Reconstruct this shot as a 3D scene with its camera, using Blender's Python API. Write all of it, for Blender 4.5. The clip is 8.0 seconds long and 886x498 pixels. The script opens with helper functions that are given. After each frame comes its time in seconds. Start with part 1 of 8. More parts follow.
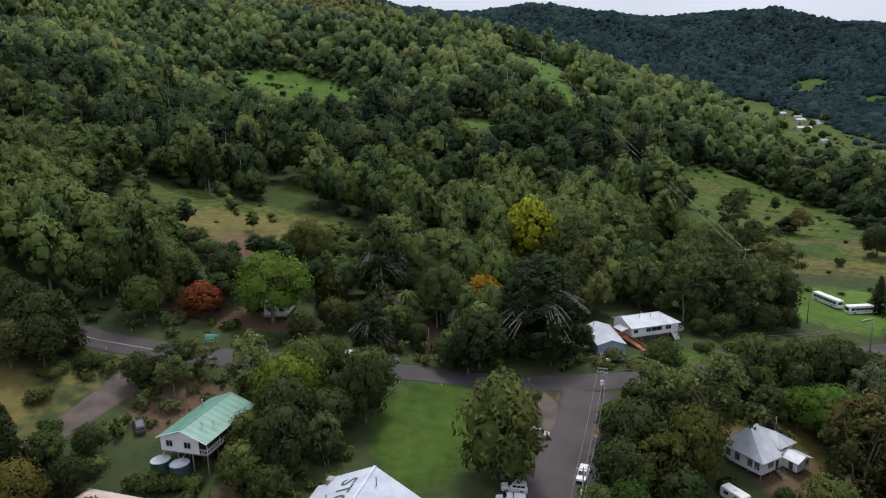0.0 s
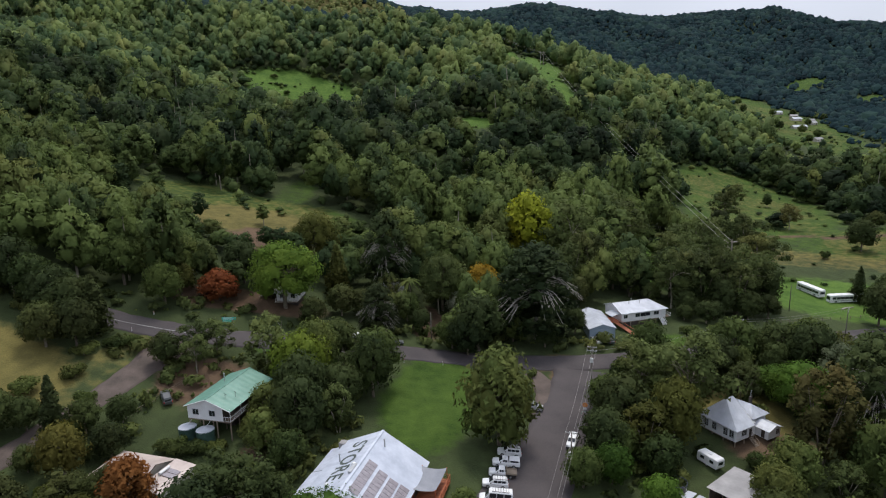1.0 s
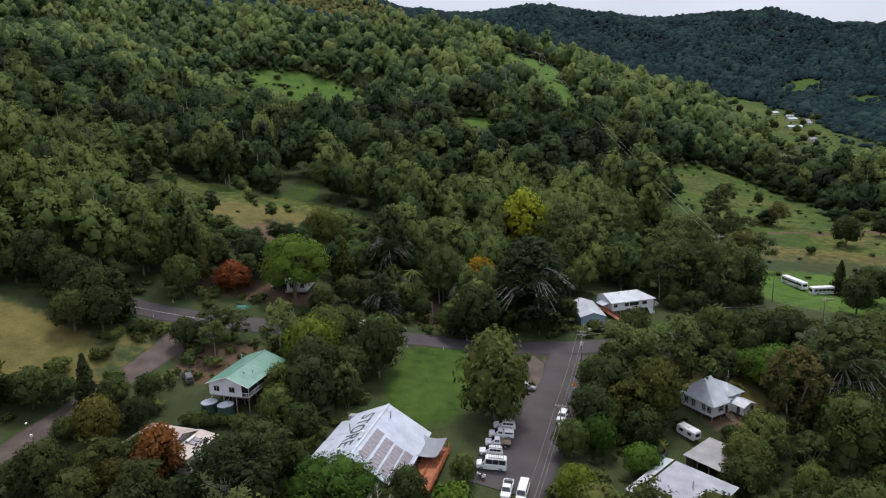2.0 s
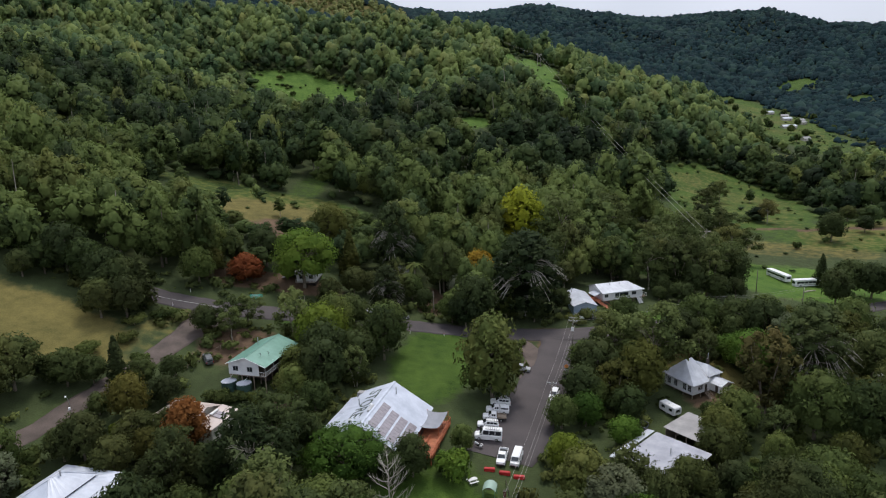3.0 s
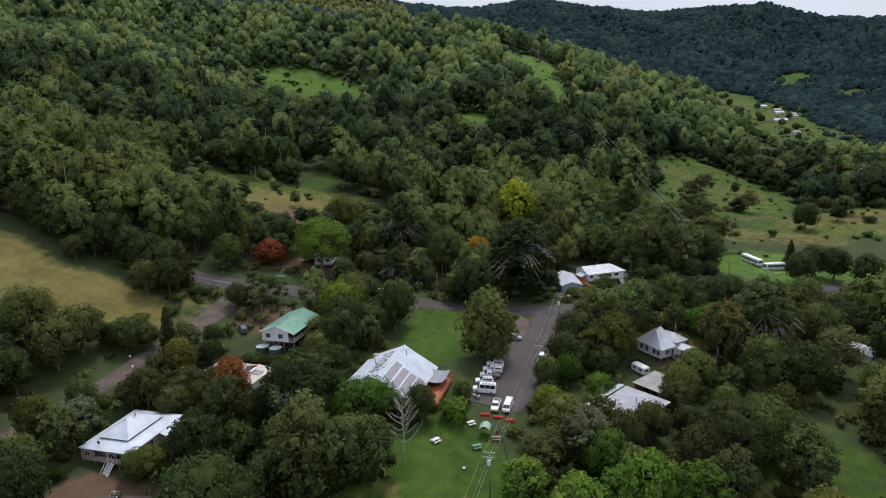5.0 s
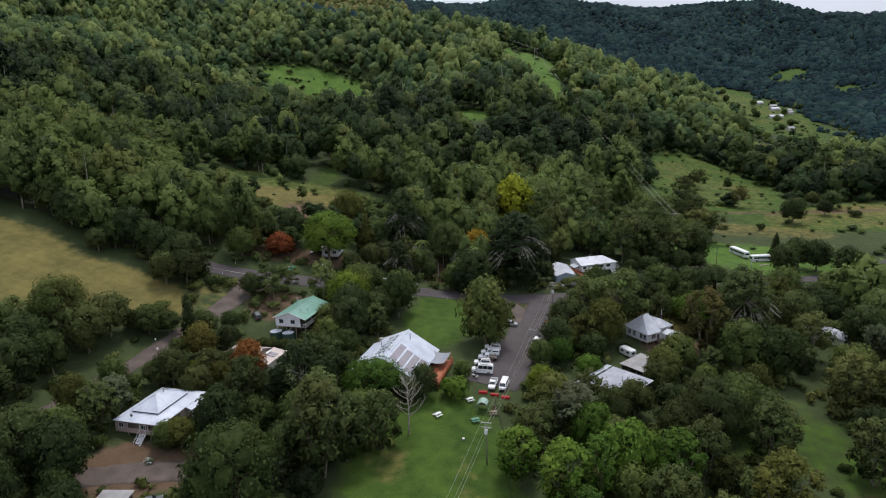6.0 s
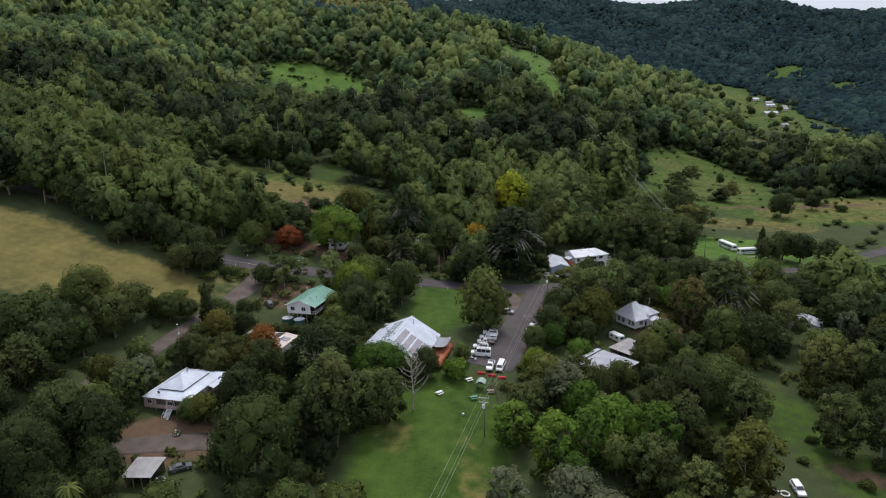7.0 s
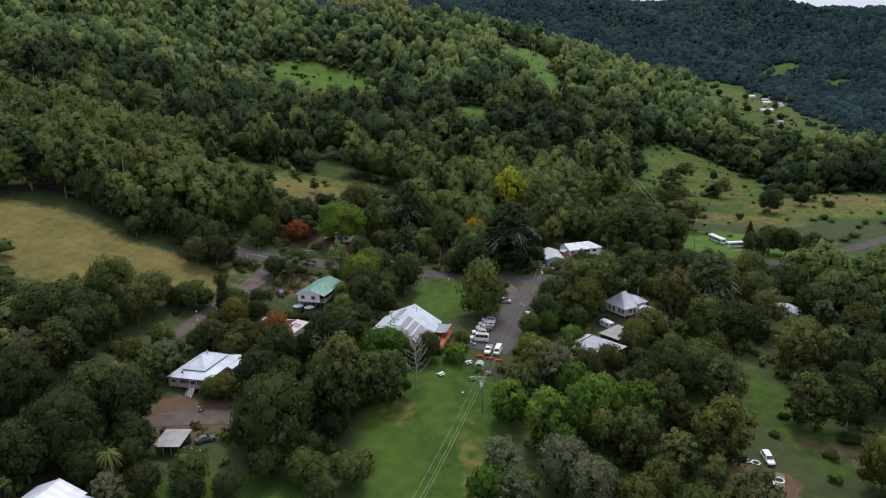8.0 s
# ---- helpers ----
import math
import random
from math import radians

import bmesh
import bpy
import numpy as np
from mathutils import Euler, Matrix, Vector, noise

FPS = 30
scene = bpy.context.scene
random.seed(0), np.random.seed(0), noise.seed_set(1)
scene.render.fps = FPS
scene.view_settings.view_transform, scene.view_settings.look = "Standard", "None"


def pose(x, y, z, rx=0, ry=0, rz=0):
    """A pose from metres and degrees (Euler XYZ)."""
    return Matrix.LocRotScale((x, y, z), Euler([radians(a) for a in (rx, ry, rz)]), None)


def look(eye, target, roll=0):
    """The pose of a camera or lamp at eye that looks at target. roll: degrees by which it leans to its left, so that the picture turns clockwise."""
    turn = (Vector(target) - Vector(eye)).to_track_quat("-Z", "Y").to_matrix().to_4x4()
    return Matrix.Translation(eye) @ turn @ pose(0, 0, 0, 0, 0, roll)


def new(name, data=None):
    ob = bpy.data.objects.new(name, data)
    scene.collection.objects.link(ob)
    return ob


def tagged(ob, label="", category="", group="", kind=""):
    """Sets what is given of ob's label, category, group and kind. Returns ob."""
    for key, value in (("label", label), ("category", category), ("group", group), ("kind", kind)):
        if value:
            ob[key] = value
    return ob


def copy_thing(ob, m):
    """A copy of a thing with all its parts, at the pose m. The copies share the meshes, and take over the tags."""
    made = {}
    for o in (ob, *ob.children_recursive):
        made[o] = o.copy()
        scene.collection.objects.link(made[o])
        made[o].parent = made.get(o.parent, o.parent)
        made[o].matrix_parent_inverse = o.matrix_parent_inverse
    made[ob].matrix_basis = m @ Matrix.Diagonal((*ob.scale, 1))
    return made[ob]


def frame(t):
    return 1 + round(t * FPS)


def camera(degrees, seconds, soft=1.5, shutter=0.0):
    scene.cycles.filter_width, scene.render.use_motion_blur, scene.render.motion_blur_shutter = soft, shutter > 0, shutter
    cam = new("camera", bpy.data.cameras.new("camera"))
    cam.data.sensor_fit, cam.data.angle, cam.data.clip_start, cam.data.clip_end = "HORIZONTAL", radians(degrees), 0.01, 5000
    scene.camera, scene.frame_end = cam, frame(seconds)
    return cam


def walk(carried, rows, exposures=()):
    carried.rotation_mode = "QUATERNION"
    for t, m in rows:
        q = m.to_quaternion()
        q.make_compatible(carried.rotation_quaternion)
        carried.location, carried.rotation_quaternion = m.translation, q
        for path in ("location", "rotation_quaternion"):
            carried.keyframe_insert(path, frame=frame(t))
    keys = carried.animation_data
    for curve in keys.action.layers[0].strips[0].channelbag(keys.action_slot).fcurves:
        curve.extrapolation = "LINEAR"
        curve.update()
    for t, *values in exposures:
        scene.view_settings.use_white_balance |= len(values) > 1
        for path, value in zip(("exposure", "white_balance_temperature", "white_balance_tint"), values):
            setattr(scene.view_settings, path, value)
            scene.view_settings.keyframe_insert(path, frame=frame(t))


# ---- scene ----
cam = camera(68.5, 8.0, soft=1.15)
PATH = [
    (0, (-8.331, -87.424, 70.006), (-8.309, -85.473, 69.564), -1.6),
    (0.5, (-8.472, -93.217, 69.954), (-8.451, -91.267, 69.51), -1.6),
    (1, (-8.754, -99.379, 69.943), (-8.734, -97.428, 69.499), -1.6),
    (1.5, (-8.839, -105.291, 70.155), (-8.82, -103.341, 69.712), -1.6),
    (3, (-9.486, -123.712, 71.252), (-9.466, -121.762, 70.806), -1.6),
    (3.5, (-9.643, -129.878, 71.852), (-9.624, -127.929, 71.406), -1.7),
    (4, (-9.826, -136.341, 72.596), (-9.807, -134.393, 72.143), -1.7),
    (4.5, (-10.038, -142.658, 73.532), (-10.021, -140.712, 73.072), -1.7),
    (6, (-10.658, -162.272, 76.388), (-10.643, -160.33, 75.908), -1.8),
    (6.5, (-10.874, -168.619, 77.395), (-10.859, -166.679, 76.909), -1.8),
    (7, (-11.257, -175.404, 78.435), (-11.241, -173.465, 77.942), -1.8),
    (7.5, (-11.347, -181.911, 79.424), (-11.332, -179.974, 78.926), -1.8),
    (8, (-11.703, -188.687, 80.501), (-11.688, -186.752, 79.997), -1.8),
]
walk(cam, [(t, look(eye, target, roll)) for t, eye, target, roll in PATH])

# ---- world and light ----
SUN_TURN, SUN_UP = radians(15), radians(66)
sky = bpy.data.worlds.new("sky")
scene.world = sky
sky.use_nodes = True
wn, wl = sky.node_tree.nodes, sky.node_tree.links
tex = wn.new("ShaderNodeTexSky")
tex.sky_type, tex.sun_disc = "NISHITA", False
tex.sun_elevation, tex.sun_rotation = SUN_UP, SUN_TURN
cloud = wn.new("ShaderNodeTexNoise")
cloud.inputs["Scale"].default_value, cloud.inputs["Detail"].default_value = 3.0, 8.0
cloud_ramp = wn.new("ShaderNodeMapRange")
cloud_ramp.inputs["From Min"].default_value, cloud_ramp.inputs["From Max"].default_value = 0.25, 0.6
cloud_ramp.inputs["To Min"].default_value, cloud_ramp.inputs["To Max"].default_value = 0.72, 0.98
over = wn.new("ShaderNodeMix")
over.data_type = "RGBA"
over.inputs[7].default_value = (13.0, 13.8, 16.0, 1)
wl.new(cloud.outputs["Fac"], cloud_ramp.inputs["Value"])
wl.new(cloud_ramp.outputs["Result"], over.inputs[0])
wl.new(tex.outputs["Color"], over.inputs[6])
# an overcast sky is brightest overhead
aim, parts_of = wn.new("ShaderNodeTexCoord"), wn.new("ShaderNodeSeparateXYZ")
wl.new(aim.outputs["Generated"], parts_of.inputs[0])
lift = wn.new("ShaderNodeMapRange")
lift.inputs["From Min"].default_value, lift.inputs["From Max"].default_value = 0.05, 0.95
lift.inputs["To Min"].default_value, lift.inputs["To Max"].default_value = 1.5, 2.1
wl.new(parts_of.outputs["Z"], lift.inputs["Value"])
rise = wn.new("ShaderNodeVectorMath")
rise.operation = "SCALE"
wl.new(over.outputs[2], rise.inputs[0])
wl.new(lift.outputs["Result"], rise.inputs["Scale"])
wl.new(rise.outputs[0], wn["Background"].inputs["Color"])
wn["Background"].inputs["Strength"].default_value = 0.064

sun = new("sun", bpy.data.lights.new("sun", "SUN"))
sun.data.energy, sun.data.angle, sun.data.color = 4.2, radians(14), (1.0, 0.945, 0.87)
sun.matrix_basis = look((0, 0, 300), Vector((0, 0, 300)) - Vector((math.sin(SUN_TURN) * math.cos(SUN_UP), math.cos(SUN_TURN) * math.cos(SUN_UP), math.sin(SUN_UP))))
scene.view_settings.exposure = -0.76


# ---- materials ----
def nodes_of(name, rough=0.8, metal=0.0, spec=0.5):
    m = bpy.data.materials.new(name)
    m.use_nodes = True
    n, l = m.node_tree.nodes, m.node_tree.links
    b = n["Principled BSDF"]
    b.inputs["Roughness"].default_value, b.inputs["Metallic"].default_value = rough, metal
    b.inputs["Specular IOR Level"].default_value = spec
    return m, n, l, b


def noise_node(n, l, scale, detail=4.0, coords="Object"):
    c, t = n.new("ShaderNodeTexCoord"), n.new("ShaderNodeTexNoise")
    t.inputs["Scale"].default_value, t.inputs["Detail"].default_value = scale, detail
    l.new(c.outputs[coords], t.inputs["Vector"])
    return t.outputs["Fac"]


def math_node(n, l, op, a, b):
    m = n.new("ShaderNodeMath")
    m.operation = op
    for socket, v in zip(m.inputs, (a, b)):
        if isinstance(v, (int, float)):
            socket.default_value = v
        else:
            l.new(v, socket)
    return m.outputs[0]


def ramp_node(n, l, fac, stops):
    r = n.new("ShaderNodeValToRGB")
    e = r.color_ramp.elements
    while len(e) < len(stops):
        e.new(0.5)
    for k, (at, col) in zip(e, stops):
        k.position, k.color = at, (*col, 1)
    l.new(fac, r.inputs["Fac"])
    return r.outputs["Color"]


def surface(name, a, b, scale=1.0, fine=12.0, rough=0.8, metal=0.0, bump=0.15, spread=0.25, spec=0.4, coords="Object"):
    """Two tones mixed by a coarse and a fine noise, with each object's own shift and a fine relief."""
    m, n, l, p = nodes_of(name, rough, metal, spec)
    coarse, small = noise_node(n, l, scale, 5, coords), noise_node(n, l, fine, 6, coords)
    own = n.new("ShaderNodeObjectInfo").outputs["Random"]
    f = math_node(n, l, "ADD", math_node(n, l, "MULTIPLY", coarse, 0.65), math_node(n, l, "MULTIPLY", small, 0.35))
    f = math_node(n, l, "ADD", f, math_node(n, l, "MULTIPLY", math_node(n, l, "SUBTRACT", own, 0.5), spread))
    l.new(ramp_node(n, l, f, [(0.3, a), (0.7, b)]), p.inputs["Base Color"])
    if bump:
        k = n.new("ShaderNodeBump")
        k.inputs["Strength"].default_value, k.inputs["Distance"].default_value = bump, 0.05
        l.new(small, k.inputs["Height"])
        l.new(k.outputs["Normal"], p.inputs["Normal"])
    return m


def leafage(name, dark, middle, light, through_light=0.36, rough=0.75, relief=0.55):
    """Foliage: every clump, every tree and every stand of trees differs a little in tone."""
    m, n, l, p = nodes_of(name, rough, 0.0, 0.1)
    clump = n.new("ShaderNodeNewGeometry").outputs["Random Per Island"]
    own = n.new("ShaderNodeObjectInfo").outputs["Random"]
    tone = n.new("ShaderNodeAttribute")
    tone.attribute_name = "tone"
    g = n.new("ShaderNodeNewGeometry")
    t = n.new("ShaderNodeTexNoise")
    t.inputs["Scale"].default_value, t.inputs["Detail"].default_value = 0.12, 3
    l.new(g.outputs["Position"], t.inputs["Vector"])
    f = math_node(n, l, "MULTIPLY", clump, 0.2)
    f = math_node(n, l, "ADD", f, math_node(n, l, "ADD", math_node(n, l, "MULTIPLY", own, 0.42), 0.0))
    f = math_node(n, l, "ADD", f, math_node(n, l, "MULTIPLY", tone.outputs["Fac"], 0.66))
    f = math_node(n, l, "ADD", f, math_node(n, l, "MULTIPLY", math_node(n, l, "SUBTRACT", t.outputs["Fac"], 0.5), 0.4))
    col = ramp_node(n, l, f, [(0.0, dark), (0.42, middle), (0.95, light)])
    stand = n.new("ShaderNodeTexNoise")
    stand.inputs["Scale"].default_value, stand.inputs["Detail"].default_value = 0.035, 2
    l.new(g.outputs["Position"], stand.inputs["Vector"])
    part_of = n.new("ShaderNodeMapRange")
    part_of.inputs["From Min"].default_value, part_of.inputs["From Max"].default_value = 0.5, 0.66
    l.new(stand.outputs["Fac"], part_of.inputs["Value"])
    hue = n.new("ShaderNodeMix")
    hue.data_type, hue.blend_type = "RGBA", "MULTIPLY"
    hue.inputs[7].default_value = (1.15, 0.97, 0.96, 1)
    l.new(part_of.outputs["Result"], hue.inputs[0])
    l.new(col, hue.inputs[6])
    col = hue.outputs[2]
    l.new(col, p.inputs["Base Color"])
    fine = n.new("ShaderNodeTexNoise")
    fine.inputs["Scale"].default_value, fine.inputs["Detail"].default_value = 1.6, 4
    l.new(g.outputs["Position"], fine.inputs["Vector"])
    k = n.new("ShaderNodeBump")
    k.inputs["Strength"].default_value, k.inputs["Distance"].default_value = relief, 0.35
    l.new(fine.outputs["Fac"], k.inputs["Height"])
    l.new(k.outputs["Normal"], p.inputs["Normal"])
    s = n.new("ShaderNodeBsdfTranslucent")
    l.new(col, s.inputs["Color"])
    mix = n.new("ShaderNodeMixShader")
    mix.inputs[0].default_value = through_light
    l.new(p.outputs[0], mix.inputs[1])
    l.new(s.outputs[0], mix.inputs[2])
    l.new(mix.outputs[0], n["Material Output"].inputs["Surface"])
    return m


def earth():
    """The ground: grass, dry grass, forest floor and bare soil by what grows there."""
    m, n, l, p = nodes_of("grass_and_soil", 0.95, 0, 0.15)
    big, mid, small = noise_node(n, l, 0.03, 5), noise_node(n, l, 0.35, 6), noise_node(n, l, 3.0, 5)
    wide = noise_node(n, l, 0.085, 6)
    base = math_node(n, l, "ADD", math_node(n, l, "MULTIPLY", mid, 0.35), math_node(n, l, "MULTIPLY", small, 0.3))
    base = math_node(n, l, "ADD", base, math_node(n, l, "MULTIPLY", wide, 0.35))
    kinds = {
        "floor": [(0.3, (0.024, 0.034, 0.014)), (0.7, (0.06, 0.08, 0.03))],
        "lush": [(0.36, (0.022, 0.048, 0.007)), (0.64, (0.064, 0.108, 0.018))],
        # regrowth on clearings, with the sun on it painted in as brighter green
        "regrowth": [(0.36, (0.036, 0.08, 0.013)), (0.64, (0.098, 0.165, 0.03))],
        "dry": [(0.36, (0.072, 0.069, 0.022)), (0.64, (0.17, 0.142, 0.048))],
        "soil": [(0.3, (0.06, 0.04, 0.026)), (0.7, (0.15, 0.1, 0.065))],
    }
    col = None
    for kind, stops in kinds.items():
        c = ramp_node(n, l, base, stops)
        if col is None:
            col = c
            continue
        a = n.new("ShaderNodeAttribute")
        a.attribute_name = kind
        # patchy edges
        f = math_node(n, l, "ADD", a.outputs["Fac"], math_node(n, l, "MULTIPLY", math_node(n, l, "SUBTRACT", mid, 0.5), 0.9))
        f = math_node(n, l, "ADD", f, math_node(n, l, "MULTIPLY", math_node(n, l, "SUBTRACT", big, 0.5), 0.8))
        r = n.new("ShaderNodeMapRange")
        r.inputs["From Min"].default_value, r.inputs["From Max"].default_value = 0.3, 0.7
        l.new(f, r.inputs["Value"])
        x = n.new("ShaderNodeMix")
        x.data_type = "RGBA"
        l.new(r.outputs["Result"], x.inputs[0])
        l.new(col, x.inputs[6])
        l.new(c, x.inputs[7])
        col = x.outputs[2]
    l.new(col, p.inputs["Base Color"])
    k = n.new("ShaderNodeBump")
    k.inputs["Strength"].default_value, k.inputs["Distance"].default_value = 0.6, 0.3
    l.new(small, k.inputs["Height"])
    l.new(k.outputs["Normal"], p.inputs["Normal"])
    return m


EARTH = earth()
ASPHALT = surface("worn_asphalt", (0.024, 0.021, 0.025), (0.07, 0.06, 0.061), 0.12, 4.0, 0.9, bump=0.2)
GRAVEL = surface("gravel_track", (0.052, 0.042, 0.036), (0.13, 0.1, 0.088), 0.3, 5.0, 0.95, bump=0.4)
WORN = surface("worn_brown_gravel", (0.05, 0.04, 0.036), (0.13, 0.1, 0.085), 0.25, 5.0, 0.95, bump=0.4)
LEAF = {
    "": leafage("broad_leaves", (0.025, 0.043, 0.014), (0.084, 0.117, 0.032), (0.21, 0.245, 0.066)),
    "bright": leafage("bright_leaves", (0.025, 0.057, 0.01), (0.088, 0.165, 0.024), (0.215, 0.32, 0.05)),
    "dark": leafage("dark_leaves", (0.02, 0.034, 0.013), (0.058, 0.08, 0.026), (0.14, 0.17, 0.05)),
    "grey": leafage("grey_green_leaves", (0.04, 0.055, 0.03), (0.11, 0.135, 0.075), (0.23, 0.26, 0.155)),
    "yellow": leafage("yellow_green_leaves", (0.05, 0.083, 0.012), (0.14, 0.195, 0.025), (0.29, 0.35, 0.05)),
    "gold": leafage("golden_leaves", (0.17, 0.2, 0.014), (0.38, 0.43, 0.036), (0.56, 0.6, 0.075)),
    "olive": leafage("olive_leaves", (0.028, 0.038, 0.01), (0.085, 0.095, 0.022), (0.19, 0.19, 0.045)),
    "red": leafage("red_autumn_leaves", (0.1, 0.03, 0.012), (0.24, 0.085, 0.028), (0.38, 0.16, 0.055)),
    "orange": leafage("orange_autumn_leaves", (0.11, 0.075, 0.01), (0.26, 0.17, 0.018), (0.4, 0.27, 0.03)),
    "rust": leafage("rust_orange_leaves", (0.1, 0.04, 0.012), (0.2, 0.085, 0.025), (0.32, 0.15, 0.045)),
    "brown": leafage("brown_autumn_leaves", (0.06, 0.06, 0.02), (0.155, 0.15, 0.05), (0.29, 0.27, 0.1)),
    "gum": leafage("eucalypt_leaves", (0.034, 0.053, 0.018), (0.11, 0.142, 0.045), (0.24, 0.275, 0.09)),
    "pine": leafage("araucaria_needles", (0.02, 0.035, 0.014), (0.056, 0.08, 0.028), (0.12, 0.155, 0.052)),
    # lighter, bluer copy of the forest leaves, with sun and haze painted in
    "lit_forest": leafage("lit_forest_leaves", (0.022, 0.044, 0.022), (0.058, 0.104, 0.042), (0.165, 0.22, 0.068), relief=0.4),
    "blossom": leafage("white_flowering_leaves", (0.05, 0.07, 0.03), (0.16, 0.18, 0.11), (0.5, 0.5, 0.42)),
    # brightened leaf colour that stands for a break of sun on the ridge
    "sunlit": leafage("sunlit_ridge_leaves", (0.06, 0.08, 0.028), (0.16, 0.19, 0.065), (0.3, 0.33, 0.13)),
    "forest": leafage("forest_leaves", (0.014, 0.027, 0.013), (0.037, 0.064, 0.024), (0.117, 0.16, 0.046), relief=0.4),
    # the blue of distance haze is mixed into these leaf colours
    "far": leafage("haze_blue_forest_leaves", (0.007, 0.018, 0.023), (0.013, 0.034, 0.041), (0.032, 0.066, 0.06), rough=0.95, relief=0.1),
}
BARK = surface("grey_bark", (0.07, 0.055, 0.042), (0.22, 0.19, 0.15), 0.8, 6, 0.9, bump=0.5)
PALE_BARK = surface("pale_eucalypt_bark", (0.15, 0.13, 0.1), (0.36, 0.33, 0.275), 0.6, 5, 0.8, bump=0.3)
PALE_GUM = surface("white_gum_bark", (0.3, 0.28, 0.24), (0.6, 0.57, 0.5), 0.5, 5, 0.8, bump=0.2)
PINE_BARK = surface("pale_pine_branches", (0.14, 0.13, 0.11), (0.34, 0.32, 0.28), 0.15, 3, 0.9, bump=0.3)
DEAD_WOOD = surface("bare_grey_wood", (0.2, 0.18, 0.15), (0.42, 0.39, 0.34), 0.8, 6, 0.9, bump=0.3)

# ---- the lie of the land: knolls, slopes, hills and ranges, each a round swell (place and height) ----
KNOLLS = [
    (-90, 60, -4.6), (-45, 60, 7.0), (0, 70, -13.6), (45, 75, 8.0), (-90, 10, -3.6), (-50, 10, -5.9),
    (-10, 10, 6.4), (40, 20, -4.0), (-70, -40, -0.9), (-10, -45, -0.6), (50, -40, 0.4), (90, 40, 2.6),
]
SLOPES = [
    (-200, 20, 0.9), (-200, 150, 20.6), (-100, 180, -23.4), (0, 180, 14.5), (100, 200, -21.9), (-200, 300, 2.0),
    (-80, 320, -22.9), (50, 350, 56.4), (150, 330, -61.2), (220, 250, 39.1), (140, 100, -7.5), (-120, -120, -15.7),
    (60, -130, -16.3), (90, 530, 18.9), (-80, 500, -63.4), (-290, 560, -14.0), (60, 680, 7.9), (190, 640, -10.0),
    (-120, 640, -13.0), (-430, 680, -39.4), (-540, 760, 4.4),
]
HILLS = [
    (-420, 250, -3.9), (-420, 550, -13.8), (-200, 560, 10.9), (-20, 600, 47.3), (120, 560, -7.2), (300, 600, 4.1),
    (420, 400, -49.4), (480, 800, -82.7), (300, 900, 78.0), (-200, 850, -41.7), (20, 850, 14.7), (600, 600, 33.5),
    (350, 100, -10.4), (-330, 800, 30.7), (80, 1650, 42.3), (330, 1650, 2.9), (230, 1080, -71.1), (1000, 1250, 14.9),
    (-380, 1120, -16.1),
]
RANGES = [
    (-700, 1000, 192.6), (-250, 1250, 99.2), (150, 1300, 38.8), (150, 1750, 100.9), (600, 1700, 114.8), (1050, 1500, 105.0),
    (700, 1150, -20.6), (1300, 900, 71.0), (900, 500, 38.9), (-700, 200, 64.5),
]
PEAKS = [
    (-185, 1175, 30), (-110, 1270, 12), (930, 1390, 9), (-94, 1658, 16.8), (-36, 1660, 8.3), (20, 1660, -17.7), (77, 1658, -30.8), (135, 1654, -12.0), (177, 1650, 9.3),
    (226, 1644, 18.8), (275, 1637, 7.6), (344, 1624, -10.6), (411, 1609, -2.9), (502, 1584, 7.3), (588, 1555, -7.7),
    (659, 1528, 0.3), (715, 1503, 16.1), (790, 1467, 9.6), (859, 1430, -11.2), (915, 1397, -6.3), (965, 1364, 9.6),
]


def ground(x, y):
    """The height of the ground at x, y (numbers or arrays)."""
    x, y = np.asarray(x, float), np.asarray(y, float)
    z = np.zeros(np.broadcast(x, y).shape)
    for some, wide in ((KNOLLS, 45), (SLOPES, 110), (HILLS, 230), (RANGES, 420), (PEAKS, 110)):
        for a, b, h in some:
            z = z + h * np.exp(-((x - a) ** 2 + (y - b) ** 2) / (2 * wide**2))
    # spurs and gullies on the far slope
    spurs = 11 * np.sin(x / 62 + y / 150) + 8 * np.sin(x / 37 - y / 95 + 1) + 4 * np.sin(x / 17 + y / 60)
    z = z + spurs * np.exp(-(((y - 1150) / 160) ** 2))
    ribs = 30 * (0.5 - np.abs(np.sin(x / 105 + y / 260))) + 14 * (0.5 - np.abs(np.sin(x / 58 - y / 190 + 0.7)))
    return z + ribs * np.exp(-(((y - 1310) / 190) ** 2)) * np.clip((x - 230) / 160, 0, 1)


def level(x, y):
    return float(ground(x, y))


def inside(x, y, cx, cy, rx, ry, turn=0, most=1.0):
    """1 inside an oval patch, fading to 0 over its edge."""
    c, s = math.cos(radians(turn)), math.sin(radians(turn))
    u, v = ((x - cx) * c + (y - cy) * s) / rx, (-(x - cx) * s + (y - cy) * c) / ry
    return np.clip(1.5 - (u * u + v * v), 0, 1) * most


